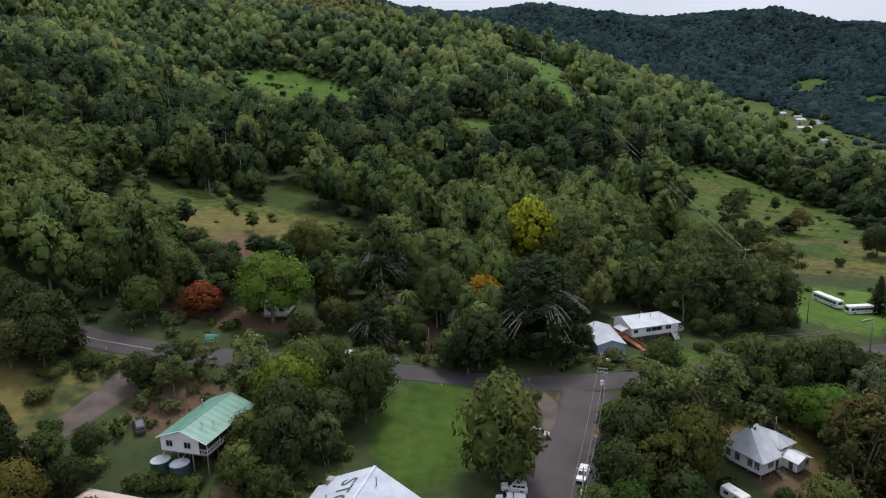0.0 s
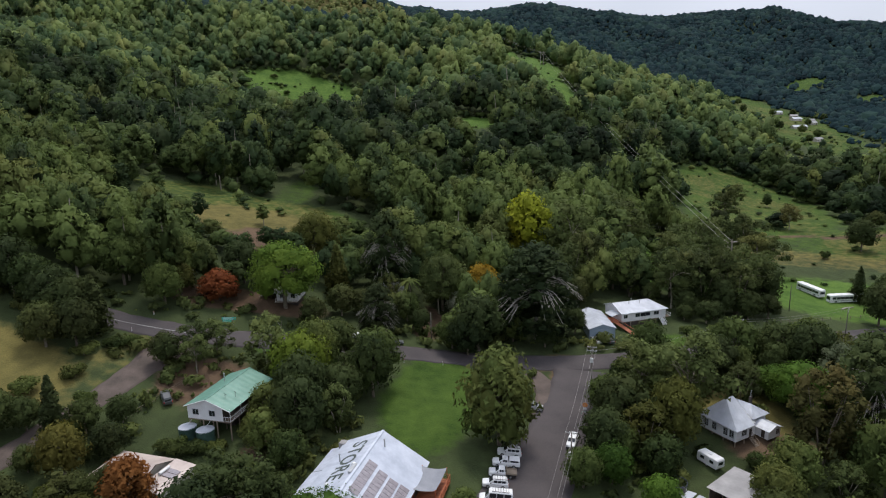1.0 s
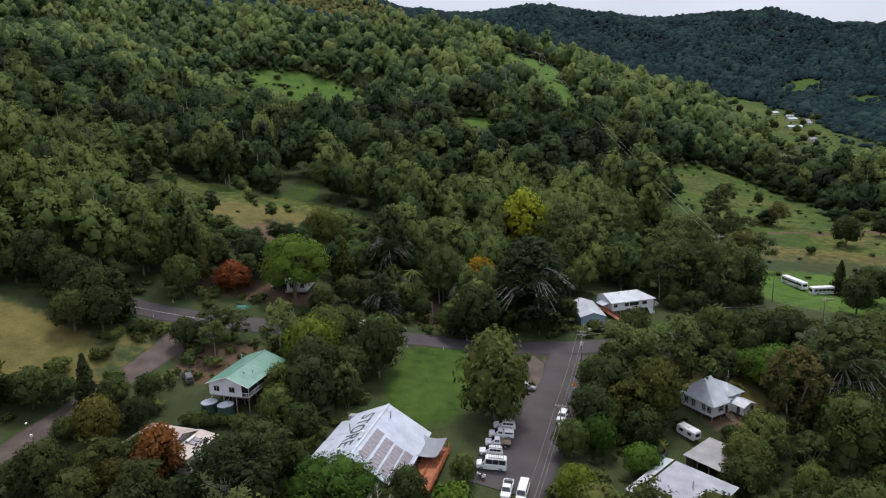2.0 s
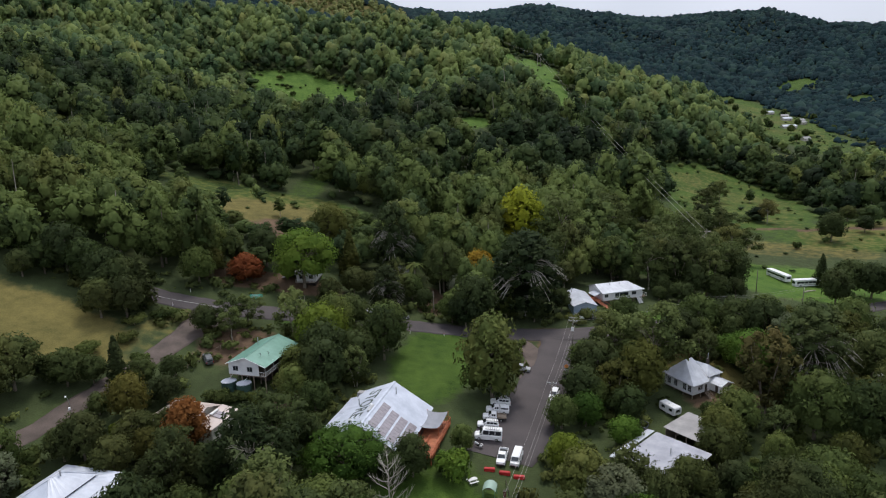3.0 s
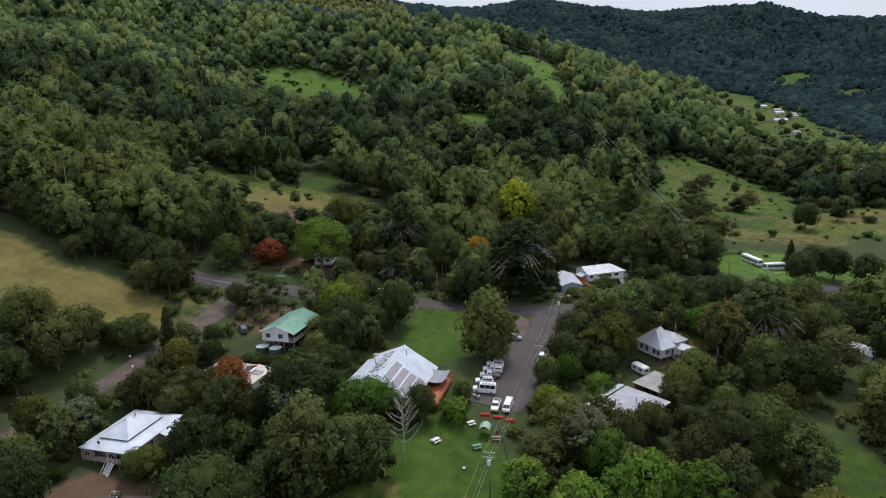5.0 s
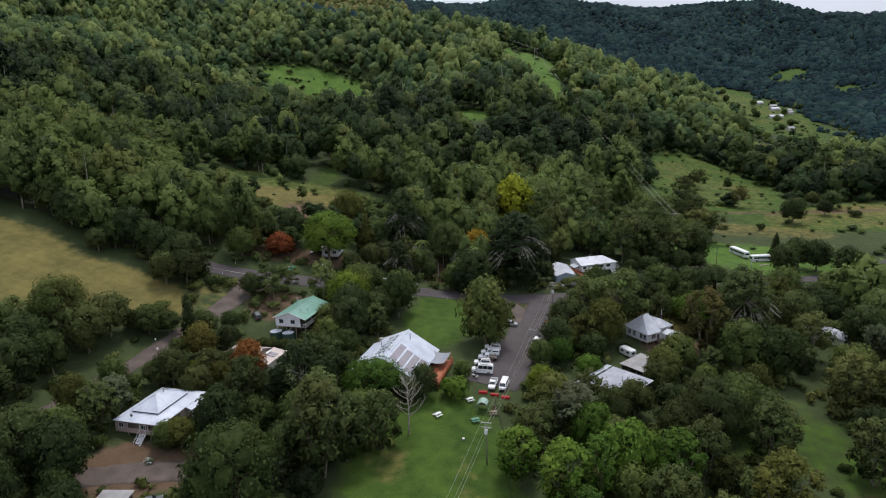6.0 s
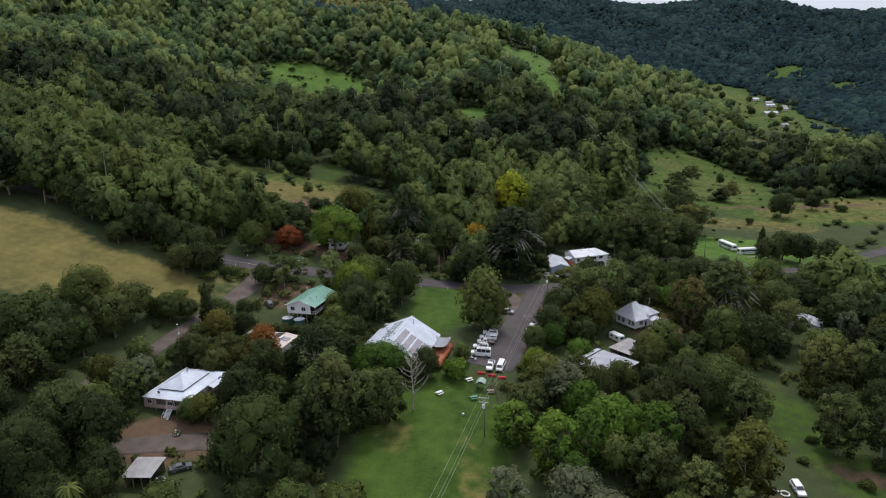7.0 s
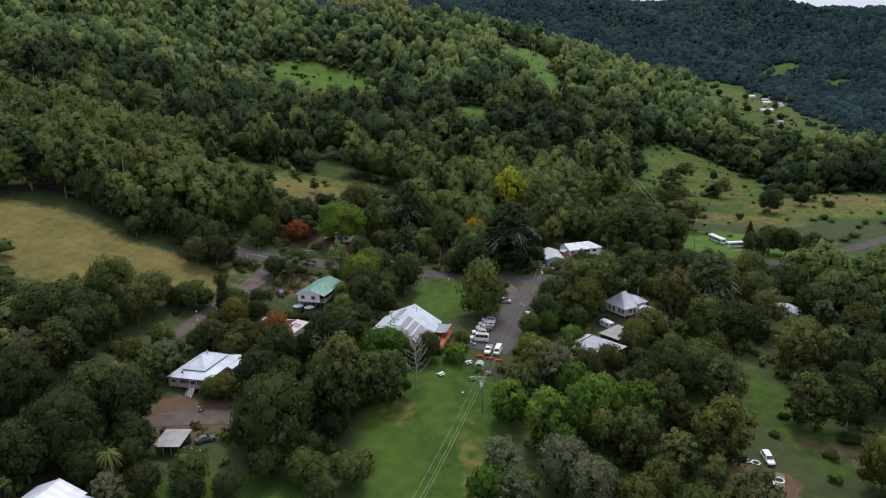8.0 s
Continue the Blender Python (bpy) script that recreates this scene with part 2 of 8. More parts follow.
# patches at (66, -20) and (79, -34) mix in dark floor as painted shade
LUSH = [(-11, 40, 11, 24, -8), (-14, -44, 19, 38, 0), (-42, 55, 14, 4, 0), (58, 72, 16, 5, 0), (66, -20, 22, 20, 0, 0.56), (79, -34, 9, 30, 4, 0.6), (-58, -72, 22, 12, 0), (200, 90, 60, 20, 20), (-60, 170, 22, 9, -10), (392, 502, 26, 14, 0), (190, 315, 50, 110, -16), (425, 740, 60, 208, -8), (600, 985, 60, 26, 30), (628, 872, 40, 14, 0), (250, 200, 90, 36, 0), (-73, 205, 9, 26, 0, 0.6), (-88, 174, 56, 17, -14, 0.7)]
# clearings whose green is brightened to look sunlit
LIT_REGROWTH = [(137, 128, 42, 26, -20), (-140, 572, 66, 40, -20), (106, 600, 24, 80, -8), (104, 480, 18, 98, -2), (104, 390, 12, 92, 2), (92, 350, 9, 75, 3), (78, 630, 8, 70, -5), (78, 150, 16, 40, 10), (19, 365, 15, 20, 0)]
# the patch at (-205, 1085) pales the ridge grass as if sunlit
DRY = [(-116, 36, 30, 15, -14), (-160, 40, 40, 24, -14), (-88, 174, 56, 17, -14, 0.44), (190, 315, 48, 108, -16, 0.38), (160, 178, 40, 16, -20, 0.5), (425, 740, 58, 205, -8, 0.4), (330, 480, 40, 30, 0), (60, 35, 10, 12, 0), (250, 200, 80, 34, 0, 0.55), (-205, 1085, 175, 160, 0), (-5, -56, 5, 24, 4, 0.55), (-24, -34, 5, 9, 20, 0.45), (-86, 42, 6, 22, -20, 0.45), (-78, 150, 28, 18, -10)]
SOIL = [(-64, 80, 22, 7, 0), (-12, 84, 5, 12, 0), (-62, 40, 12, 9, 0), (-78, -40, 10, 10, 0), (-66, -38, 12, 7, 0), (58, -62, 10, 7, 0), (215, 213, 60, 3, -8), (86, -52, 15, 4, -32, 0.62), (21, 62, 9, 5, 0), (22, 50, 4, 14, -18), (-70, 137, 11, 5, -15), (-40, 30, 4, 20, -20), (60, 22, 10, 6, 0), (-70, 128, 17, 9, -10)]


def patch(x, y, some):
    f = np.zeros(np.broadcast(x, y).shape)
    for row in some:
        f = np.maximum(f, inside(x, y, *row))
    return f


def spaced(*stretches):
    """Grid lines: (from, to, step) one after the other."""
    return np.concatenate([np.arange(a, b, s) for a, b, s in stretches])


def mesh_of(name, verts, faces, material, smooth=False):
    me = bpy.data.meshes.new(name)
    verts = np.asarray(verts, np.float32)
    verts = verts.reshape(-1, verts.shape[-1])
    verts, lean = verts[:, :3], verts[:, 3:]
    faces = [np.asarray(f, np.int32) for f in (faces if isinstance(faces, list) else [faces])]
    faces = [f for f in faces if len(f)]
    sizes = np.concatenate([np.full(len(f), f.shape[1], np.int32) for f in faces])
    me.vertices.add(len(verts))
    me.vertices.foreach_set("co", np.ascontiguousarray(verts).ravel())
    me.loops.add(int(sizes.sum()))
    me.loops.foreach_set("vertex_index", np.concatenate([f.ravel() for f in faces]))
    me.polygons.add(len(sizes))
    me.polygons.foreach_set("loop_start", np.concatenate([[0], np.cumsum(sizes)[:-1]]).astype(np.int32))
    me.polygons.foreach_set("loop_total", sizes)
    me.polygons.foreach_set("use_smooth", np.full(len(sizes), smooth or lean.size > 0))
    me.materials.append(material)
    me.update(calc_edges=True)
    if lean.size:
        # leaves take the soft roundness of the crown
        me.attributes.new("custom_normal", "FLOAT_VECTOR", "POINT").data.foreach_set("vector", np.ascontiguousarray(lean).ravel())
    return me


def lattice(nx, ny):
    i, j = np.meshgrid(np.arange(nx - 1), np.arange(ny - 1), indexing="ij")
    a = (i * ny + j).ravel()
    return np.stack([a, a + ny, a + ny + 1, a + 1], 1)


gx = spaced((-3000, -700, 90), (-700, -220, 16), (-220, -120, 5), (-120, 150, 2.5), (150, 300, 6), (300, 900, 18), (900, 3001, 90))
gy = spaced((-900, -200, 40), (-200, -90, 10), (-90, 110, 2.5), (110, 260, 5), (260, 700, 12), (700, 1900, 28), (1900, 4201, 100))
X, Y = np.meshgrid(gx, gy, indexing="ij")
me = mesh_of("ground", np.stack([X, Y, ground(X, Y)], -1), lattice(len(gx), len(gy)), EARTH, True)
for kind, some in (("lush", LUSH), ("regrowth", LIT_REGROWTH), ("dry", DRY), ("soil", SOIL)):
    me.attributes.new(kind, "FLOAT", "POINT").data.foreach_set("value", patch(X, Y, some).ravel().astype(np.float32))
tagged(new("ground", me), "rolling grassy valley floor and wooded hillsides", "ground", kind="structure")


def ribbon(name, rows, material, label, rise=0.07, category="road", step=1.5):
    """A strip of road over the ground through rows of (x, y, width), with a thin kerbless edge."""
    rows = np.array(rows, float)
    along = np.concatenate([[0], np.cumsum(np.hypot(*np.diff(rows[:, :2], axis=0).T))])
    s = np.arange(0, along[-1], step)
    # smooth the bends
    p = np.stack([np.interp(s, along, c) for c in rows.T], 1)
    k = 7
    pad = np.concatenate([np.repeat(p[:1], k, 0), p, np.repeat(p[-1:], k, 0)])
    p = np.stack([np.convolve(c, np.ones(2 * k + 1) / (2 * k + 1), "valid") for c in pad.T], 1)
    d = np.gradient(p[:, :2], axis=0)
    d /= np.linalg.norm(d, axis=1)[:, None]
    side = np.stack([-d[:, 1], d[:, 0]], 1)
    m = 9
    wob = np.array([[noise.noise((q[0] * 0.35, q[1] * 0.35, e)) for e in (0.0, 9.0)] for q in p])
    rows_out = []
    for i, f in enumerate(np.linspace(-0.5, 0.5, m)):
        w = p[:, 2] * f
        if i == 0:
            w = w + wob[:, 0] * 0.5
        if i == m - 1:
            w = w + wob[:, 1] * 0.5
        q = p[:, :2] + side * w[:, None]
        rows_out.append(np.c_[q, ground(q[:, 0], q[:, 1]) + rise + 0.04 * (1 - (2 * f) ** 2)])
    low = [np.c_[r[:, :2], r[:, 2] - 0.35] for r in (rows_out[0], rows_out[-1])]
    v = np.stack([low[0], *rows_out, low[1]], 0)
    me = mesh_of(name, v, lattice(m + 2, len(p))[:, ::-1], material, True)
    return tagged(new(name, me), label, category, kind="structure")


MAIN_ROAD = [(-190, 92, 7), (-130, 76, 7), (-95, 61, 7.5), (-66, 58.5, 8), (-33, 62.5, 8), (-10, 64, 8), (25, 61.5, 9), (45, 62, 8.5), (60, 64.5, 8), (86, 73, 7), (122, 89, 7), (170, 108, 7), (260, 150, 7)]
LANE = [(28, 60, 14), (25.2, 50, 11), (20, 39, 11), (12.2, 17.5, 13.5), (5.0, 4, 16), (0.5, -7.2, 14)]
TRACK = [(-73, 58, 14), (-76, 48, 8.5), (-80, 36, 6.2), (-88, 17, 5.2), (-95, -4, 4.6), (-104, -26, 4.4), (-112, -60, 4.2), (-118, -100, 4.2)]
ribbon("main_road", MAIN_ROAD, ASPHALT, "worn asphalt road with faded centre line")
s = np.linspace(-128, -62, 60)
line_y = np.interp(s, [r[0] for r in MAIN_ROAD], [r[1] for r in MAIN_ROAD])
line_y = np.convolve(np.pad(line_y, 6, "edge"), np.ones(13) / 13, "valid")
edge = np.stack([np.c_[s, line_y + d, ground(s, line_y + d) + 0.135] for d in (-0.09, 0.09)])
tagged(new("centre_line", mesh_of("centre_line", edge, lattice(2, 60)[:, ::-1], surface("worn_white_road_paint", (0.2, 0.2, 0.2), (0.5, 0.5, 0.48), 0.4, 3, 0.8, bump=0), True)), "worn white centre line on the road", "road", kind="structure")
ribbon("lane_road", LANE, ASPHALT, "asphalt lane widening into a car park", 0.09)
ribbon("verge_road", [(12, 58, 5), (17.5, 54, 7), (18.5, 47, 6), (15, 37, 5), (11, 28, 4)], WORN, "worn brown gravel verge beside the lane", 0.06)
ribbon("track_road", TRACK, GRAVEL, "rutted gravel side road", 0.05)
ribbon("farm_track_road", [(284, 418, 3.2), (275, 384, 3.2), (277, 360, 3.2), (273, 329, 3.2), (261, 292, 3.2)], WORN, "pale worn farm track across the flats", 0.05)
ribbon("driveway_road", [(-55, -40, 6), (-66, -38, 7), (-78, -41, 7), (-92, -46, 5)], GRAVEL, "earth driveway beside the carport", 0.05)


# ---- trees ----
def tube(points, radii, sides=6):
    """A tapered limb along points."""
    pts, v = [Vector(p) for p in points], []
    for i, p in enumerate(pts):
        d = (pts[min(i + 1, len(pts) - 1)] - pts[max(i - 1, 0)]).normalized()
        a = d.cross(Vector((0.3, 1, 0.1))).normalized()
        b = d.cross(a)
        for k in range(sides):
            t = 2 * math.pi * k / sides
            v.append(p + (a * math.cos(t) + b * math.sin(t)) * radii[i])
    f = [(i * sides + k, i * sides + (k + 1) % sides, (i + 1) * sides + (k + 1) % sides, (i + 1) * sides + k) for i in range(len(pts) - 1) for k in range(sides)]
    return np.array([tuple(q) for q in v]), np.array(f, np.int32)


def join(pieces):
    """One list of vertices and faces from many."""
    v, f, n = [], {3: [], 4: []}, 0
    for vs, fs in pieces:
        for one in fs if isinstance(fs, list) else [fs]:
            if len(one):
                f[one.shape[1]].append(one + n)
        v.append(vs)
        n += len(vs)
    return np.concatenate(v), [np.concatenate(s) for s in f.values() if s]


def unit(v):
    return v / np.maximum(np.linalg.norm(v, axis=-1, keepdims=True), 1e-6)


def cards(rng, at, out, size):
    """Small three-cornered leaf clumps at the given places, facing roughly outwards."""
    n = len(at)
    out = unit(out + rng.normal(0, 0.42, (n, 3)))
    a = np.cross(out, rng.normal(0, 1, (n, 3))) + 0.7 * (out * out[:, 2:] - (0, 0, 1))
    a = unit(a)
    b = np.cross(out, a)
    s = (size * rng.uniform(0.55, 1.3, n))[:, None]
    r = rng.uniform(0.38, 0.8, n)[:, None]
    v = np.stack([at + a * s * 1.1, at + b * s * r - a * s * 0.5, at - b * s * r - a * s * rng.uniform(0.2, 0.8, (n, 1))], 1).reshape(-1, 3)
    return v, np.arange(3 * n, dtype=np.int32).reshape(-1, 3)


def ball(centre, radii, around=7, up=4, rough=0.0, rng=None):
    t = np.linspace(0, math.pi, up + 1)[1:-1]
    k = np.arange(around) * 2 * math.pi / around
    v = np.array([(math.sin(a) * math.cos(b), math.sin(a) * math.sin(b), math.cos(a)) for a in t for b in k] + [(0, 0, 1), (0, 0, -1)])
    if rng is not None:
        v = v * rng.uniform(1 - rough, 1 + rough, (len(v), 1))
    v = v * np.asarray(radii) + np.asarray(centre)
    n = len(t)
    q = [(i * around + j, i * around + (j + 1) % around, (i + 1) * around + (j + 1) % around, (i + 1) * around + j) for i in range(n - 1) for j in range(around)]
    top, low = n * around, n * around + 1
    tri = [(top, (j + 1) % around, j) for j in range(around)] + [(low, (n - 1) * around + j, (n - 1) * around + (j + 1) % around) for j in range(around)]
    q = np.array(q, np.int32).reshape(-1, 4)
    tri = np.array(tri, np.int32)
    return v, [q[:, ::-1], tri[:, ::-1]]


def clothed(rng, lobes, per, size, core=0.62, around=6, up=3, shake=0.4, whole=0.74):
    """Lobes (centre, radii) turned into leafy masses: rounded inner clumps under a coat of small leaf clumps."""
    out = []
    heart = np.mean([c for c, r in lobes], axis=0)
    for c, r in lobes:
        c, r = np.asarray(c, float), np.asarray(r, float)

        def rounded(p, uneven):
            n = unit((p - c) / r) * (1.05 - whole) + unit(p - heart) * whole + (0, 0, 0.3)
            return np.c_[p, unit(n + rng.normal(0, uneven, p.shape))]

        if core:
            v, f = ball(c, r * core, around, up, 0.32, rng)
            out.append((rounded(v, 0.2), f))
        d = unit(rng.normal(0, 1, (per * 2, 3)))
        d = d[d[:, 2] > -0.55][:per]
        reach = rng.uniform(0.35, 1.0, (len(d), 1)) ** 0.4 * 1.16
        at = c + d * r * reach
        v, f = cards(rng, at, d / r * r.mean() + (0, 0, 0.25), np.full(len(d), size))
        out.append((np.c_[v, np.repeat(rounded(at, shake)[:, 3:], 3, 0)], f))
    return join(out)


def crown_lobes(rng, h, w, low, count, squash=0.75, narrow=0.0, small=0.24):
    """Lobes spread over an uneven egg from low*h to h; narrow draws the top in."""
    out, mid, half = [], (low + 1) / 2 * h, (1 - low) / 2 * h
    for i in range(count):
        f = (i + 0.5) / count
        z = 1 - 1.75 * f
        ring = math.sqrt(max(0.02, 1 - z * z)) * (1 - narrow * max(z, 0))
        t = i * 2.4 + rng.uniform(-0.5, 0.5)
        r = w * small * rng.uniform(0.75, 1.25)
        reach = (w / 2 - r * 0.85) * ring * rng.uniform(0.75, 1.1)
        out.append(((reach * math.cos(t), reach * math.sin(t), mid + z * (half - r * squash * 0.6)), (r, r, r * squash)))
    return out


def limbs(rng, h, lobes, r0, lean=0.03, low=0.2, share=0.75):
    """A tapered trunk with limbs that reach into the lobes."""
    bend = [(rng.uniform(-lean, lean) * h * f, rng.uniform(-lean, lean) * h * f, h * f) for f in (0, 0.2, 0.4, 0.6, 0.72)]
    bend[0] = (0, 0, -0.6)
    parts = [tube(bend, [r0 * 1.25, r0, r0 * 0.8, r0 * 0.55, r0 * 0.25])]
    for c, r in lobes:
        if rng.uniform() > share:
            continue
        f = rng.uniform(low, 0.6)
        i = min(int(f / 0.2), 3)
        a, b = Vector(bend[i]), Vector(bend[i + 1])
        start = a.lerp(b, (f - 0.2 * i) / 0.2)
        end = start.lerp(Vector(c), 0.85)
        mid = start.lerp(end, 0.55) + Vector((0, 0, 0.05 * h))
        parts.append(tube([start, mid, end], [r0 * 0.42, r0 * 0.28, r0 * 0.1], 5))
    return join(parts)


def tree_shape(shape, seed):
    """Trunk and crown of one kind of tree, and the height and width at which it is built."""
    rng = np.random.default_rng(seed * 17 + len(shape))
    if shape == "broad":
        h, w = 12, 12
        lobes = crown_lobes(rng, h, w, 0.1, 22, 0.8, 0.0, 0.2)
        return h, w, limbs(rng, h, lobes, 0.32), clothed(rng, lobes, 140, 0.41), BARK
    if shape == "spread":
        h, w = 18, 21
        lobes = crown_lobes(rng, h, w, 0.14, 34, 0.75, 0.0, 0.165)
        return h, w, limbs(rng, h, lobes, 0.5), clothed(rng, lobes, 210, 0.42), BARK
    if shape == "maple":
        h, w = 12, 10
        lobes = crown_lobes(rng, h, w, -0.05, 22, 0.95, 0.35, 0.19)
        return h, w, limbs(rng, h, lobes, 0.26), clothed(rng, lobes, 140, 0.4), BARK
    if shape == "gum":
        h, w = 18, 15
        lobes = [((0.4, 0.2, h * 0.9), (1.9, 1.9, 1.6)), ((-0.6, 0.5, h * 0.78), (2.3, 2.3, 1.9)), ((0.5, -0.7, h * 0.66), (2.3, 2.3, 1.8))]
        for c, r in crown_lobes(rng, h, w, 0.22, 17, 0.7, 0.1, 0.15):
            for _ in range(2):
                q = np.array(c) + rng.normal(0, 1.1, 3)
                k = rng.uniform(0.65, 1.15)
                lobes.append((q, (r[0] * k, r[1] * k, r[2] * k)))
        return h, w, limbs(rng, h, lobes, 0.27, 0.06, 0.3, 0.5), clothed(rng, lobes, 90, 0.4, 0.5, 5, 3), PALE_BARK
    if shape == "tall":
        # slender stems under an upright dome of small hanging tufts
        h, w = 18, 10
        lobes = []
        for i in range(44):
            f = (i + 0.5) / 44
            up = 1 - f
            ring = math.sqrt(max(0.03, 1 - (2 * up - 1) ** 2)) if up > 0.5 else 0.75 + 0.5 * up
            t, r = i * 2.4 + rng.uniform(-0.4, 0.4), rng.uniform(0.75, 1.35)
            far = (w / 2 - r * 0.8) * ring * rng.uniform(0.55, 1.1)
            lobes.append(((far * math.cos(t), far * math.sin(t), h * (0.14 + 0.82 * up) + rng.uniform(-0.6, 0.6)), (r, r, r * rng.uniform(1.0, 1.7))))
        stems = []
        for k in range(4):
            t = k * 1.7 + rng.uniform(-0.3, 0.3)
            a, b = 0.35 * w * math.cos(t), 0.35 * w * math.sin(t)
            stems.append(tube([(a * 0.1, b * 0.1, -0.5), (a * 0.35, b * 0.35, h * 0.35), (a * 0.8, b * 0.8, h * 0.66), (a, b, h * 0.84)], [0.17, 0.12, 0.07, 0.03], 5))
        return h, w, join(stems), clothed(rng, lobes, 60, 0.38, 0.58, 5, 3), PALE_BARK if seed == 1 else BARK
    if shape == "hoop":
        # a dense dark dome with fans of bare, drooping, pale branches breaking through its lower half
        h, w = 24, 15
        wood = [tube([(0, 0, -0.5), (0, 0, h * 0.45), (0, 0, h * 0.85)], [0.5, 0.28, 0.05])]
        lobes = [((0, 0, h * f), (w * 0.27, w * 0.27, 2.6)) for f in (0.3, 0.48, 0.66, 0.82)]
        for i in range(66):
            f = 0.14 + 0.83 * (i + 0.5) / 66
            ring = w / 2 * 0.88 * math.sqrt(max(0.02, 1 - ((f - 0.38) / 0.62) ** 2))
            t, r = i * 2.4 + rng.uniform(-0.3, 0.3), rng.uniform(1.2, 1.9)
            far = max(0.2, ring - 0.5 * r) * rng.uniform(0.78, 1.05)
            lobes.append(((far * math.cos(t), far * math.sin(t), f * h + rng.uniform(-0.5, 0.5)), (r, r, r * 0.85)))
        out = [clothed(rng, lobes, 58, 0.44, 0.66, 5, 3)]
        for fan in range(7):
            t0, f0 = fan * 0.9 + rng.uniform(-0.25, 0.25), 0.4 + 0.26 * ((fan * 2) % 7) / 6
            for k in range(13):
                t, z = t0 + rng.uniform(-0.36, 0.36), (f0 + rng.uniform(-0.07, 0.07)) * h
                far = w / 2 * rng.uniform(0.92, 1.12)
                drop = far * rng.uniform(0.3, 0.62)
                end = np.array((far * math.cos(t), far * math.sin(t), z - drop))
                wood.append(tube([(0, 0, z), tuple(end * (0.62, 0.62, 1) + (0, 0, drop * 0.75)), tuple(end)], [0.09, 0.075, 0.04], 4))
                n = 7
                at = end + rng.normal(0, 0.3, (n, 3))
                v, f3 = cards(rng, at, at - (0, 0, z - 2.5), np.full(n, 0.36))
                out.append((np.c_[v, np.repeat(unit(at - (0, 0, z - 2.5)), 3, 0)], f3))
        return h, w, join(wood), join(out), PINE_BARK
    if shape == "cypress":
        h, w = 14, 5
        lobes = [((rng.normal(0, 0.3) * (1 - f), rng.normal(0, 0.3) * (1 - f), h * (0.05 + 0.9 * f)), (w / 2 * (1 - f) ** 0.7 * rng.uniform(0.85, 1.1) + 0.25, w / 2 * (1 - f) ** 0.7 + 0.25, 1.3)) for f in np.linspace(0.02, 0.97, 12)]
        return h, w, limbs(rng, h, lobes, 0.2, 0.005, 0.2, 0.2), clothed(rng, lobes, 150, 0.4, 0.7), BARK
    if shape == "palm":
        h, w = 10, 6.5
        out = []
        for i in range(24):
            t, up = i * 2.4, rng.uniform(-0.2, 0.9)
            d = np.array((math.cos(t), math.sin(t), 0))
            s = np.linspace(0, 1, 6)
            spine = d * (s * w / 2)[:, None] + np.c_[0 * s, 0 * s, h * 0.9 + up * s * 2.2 - 2.6 * s**2]
            side = np.cross(d, (0, 0, 1))
            for e in (-1, 1):
                wide = (0.3 * np.sin(np.pi * (0.12 + 0.85 * s)))[:, None]
                v = np.concatenate([spine, spine + side * wide * e - np.array((0, 0, 0.25)) * wide])
                out.append((v, np.array([(j, j + 1, j + 7, j + 6) for j in range(5)], np.int32)))
        return h, w, tube([(0, 0, -0.4), (0.15, 0, h * 0.5), (0, 0.1, h * 0.9)], [0.22, 0.16, 0.13]), join(out), PALE_BARK
    if shape == "bush":
        h, w = 3, 6
        lobes = [((rng.uniform(-0.33, 0.33) * w, rng.uniform(-0.33, 0.33) * w, h * rng.uniform(0.3, 0.62)), np.array((1, 1, 0.8)) * rng.uniform(0.9, 1.4)) for _ in range(9)]
        return h, w, limbs(rng, h, lobes, 0.08, 0.05, 0.1, 0.6), clothed(rng, lobes, 116, 0.3), BARK


PROTOTYPES = {}
NAMES = {"broad": "broadleaf_tree", "spread": "broadleaf_tree", "maple": "ornamental_tree", "gum": "eucalyptus_tree", "tall": "eucalyptus_tree", "hoop": "araucaria_pine", "cypress": "cypress_tree", "palm": "palm_tree", "bush": "garden_bush"}
LOOKS = {
    "": "dense mid-green foliage", "bright": "fresh bright-green foliage", "dark": "dense dark-green foliage", "grey": "pale grey-green foliage",
    "yellow": "yellow-green foliage", "gold": "golden-yellow foliage", "olive": "olive yellowing foliage", "red": "rust-red autumn leaves", "orange": "orange autumn leaves",
    "rust": "sparse rust-orange leaves", "brown": "thinning brown autumn leaves", "blossom": "white blossom over green leaves", "gum": "loose olive-green foliage and pale limbs", "pine": "tufted dark needles and bare pale branches",
}


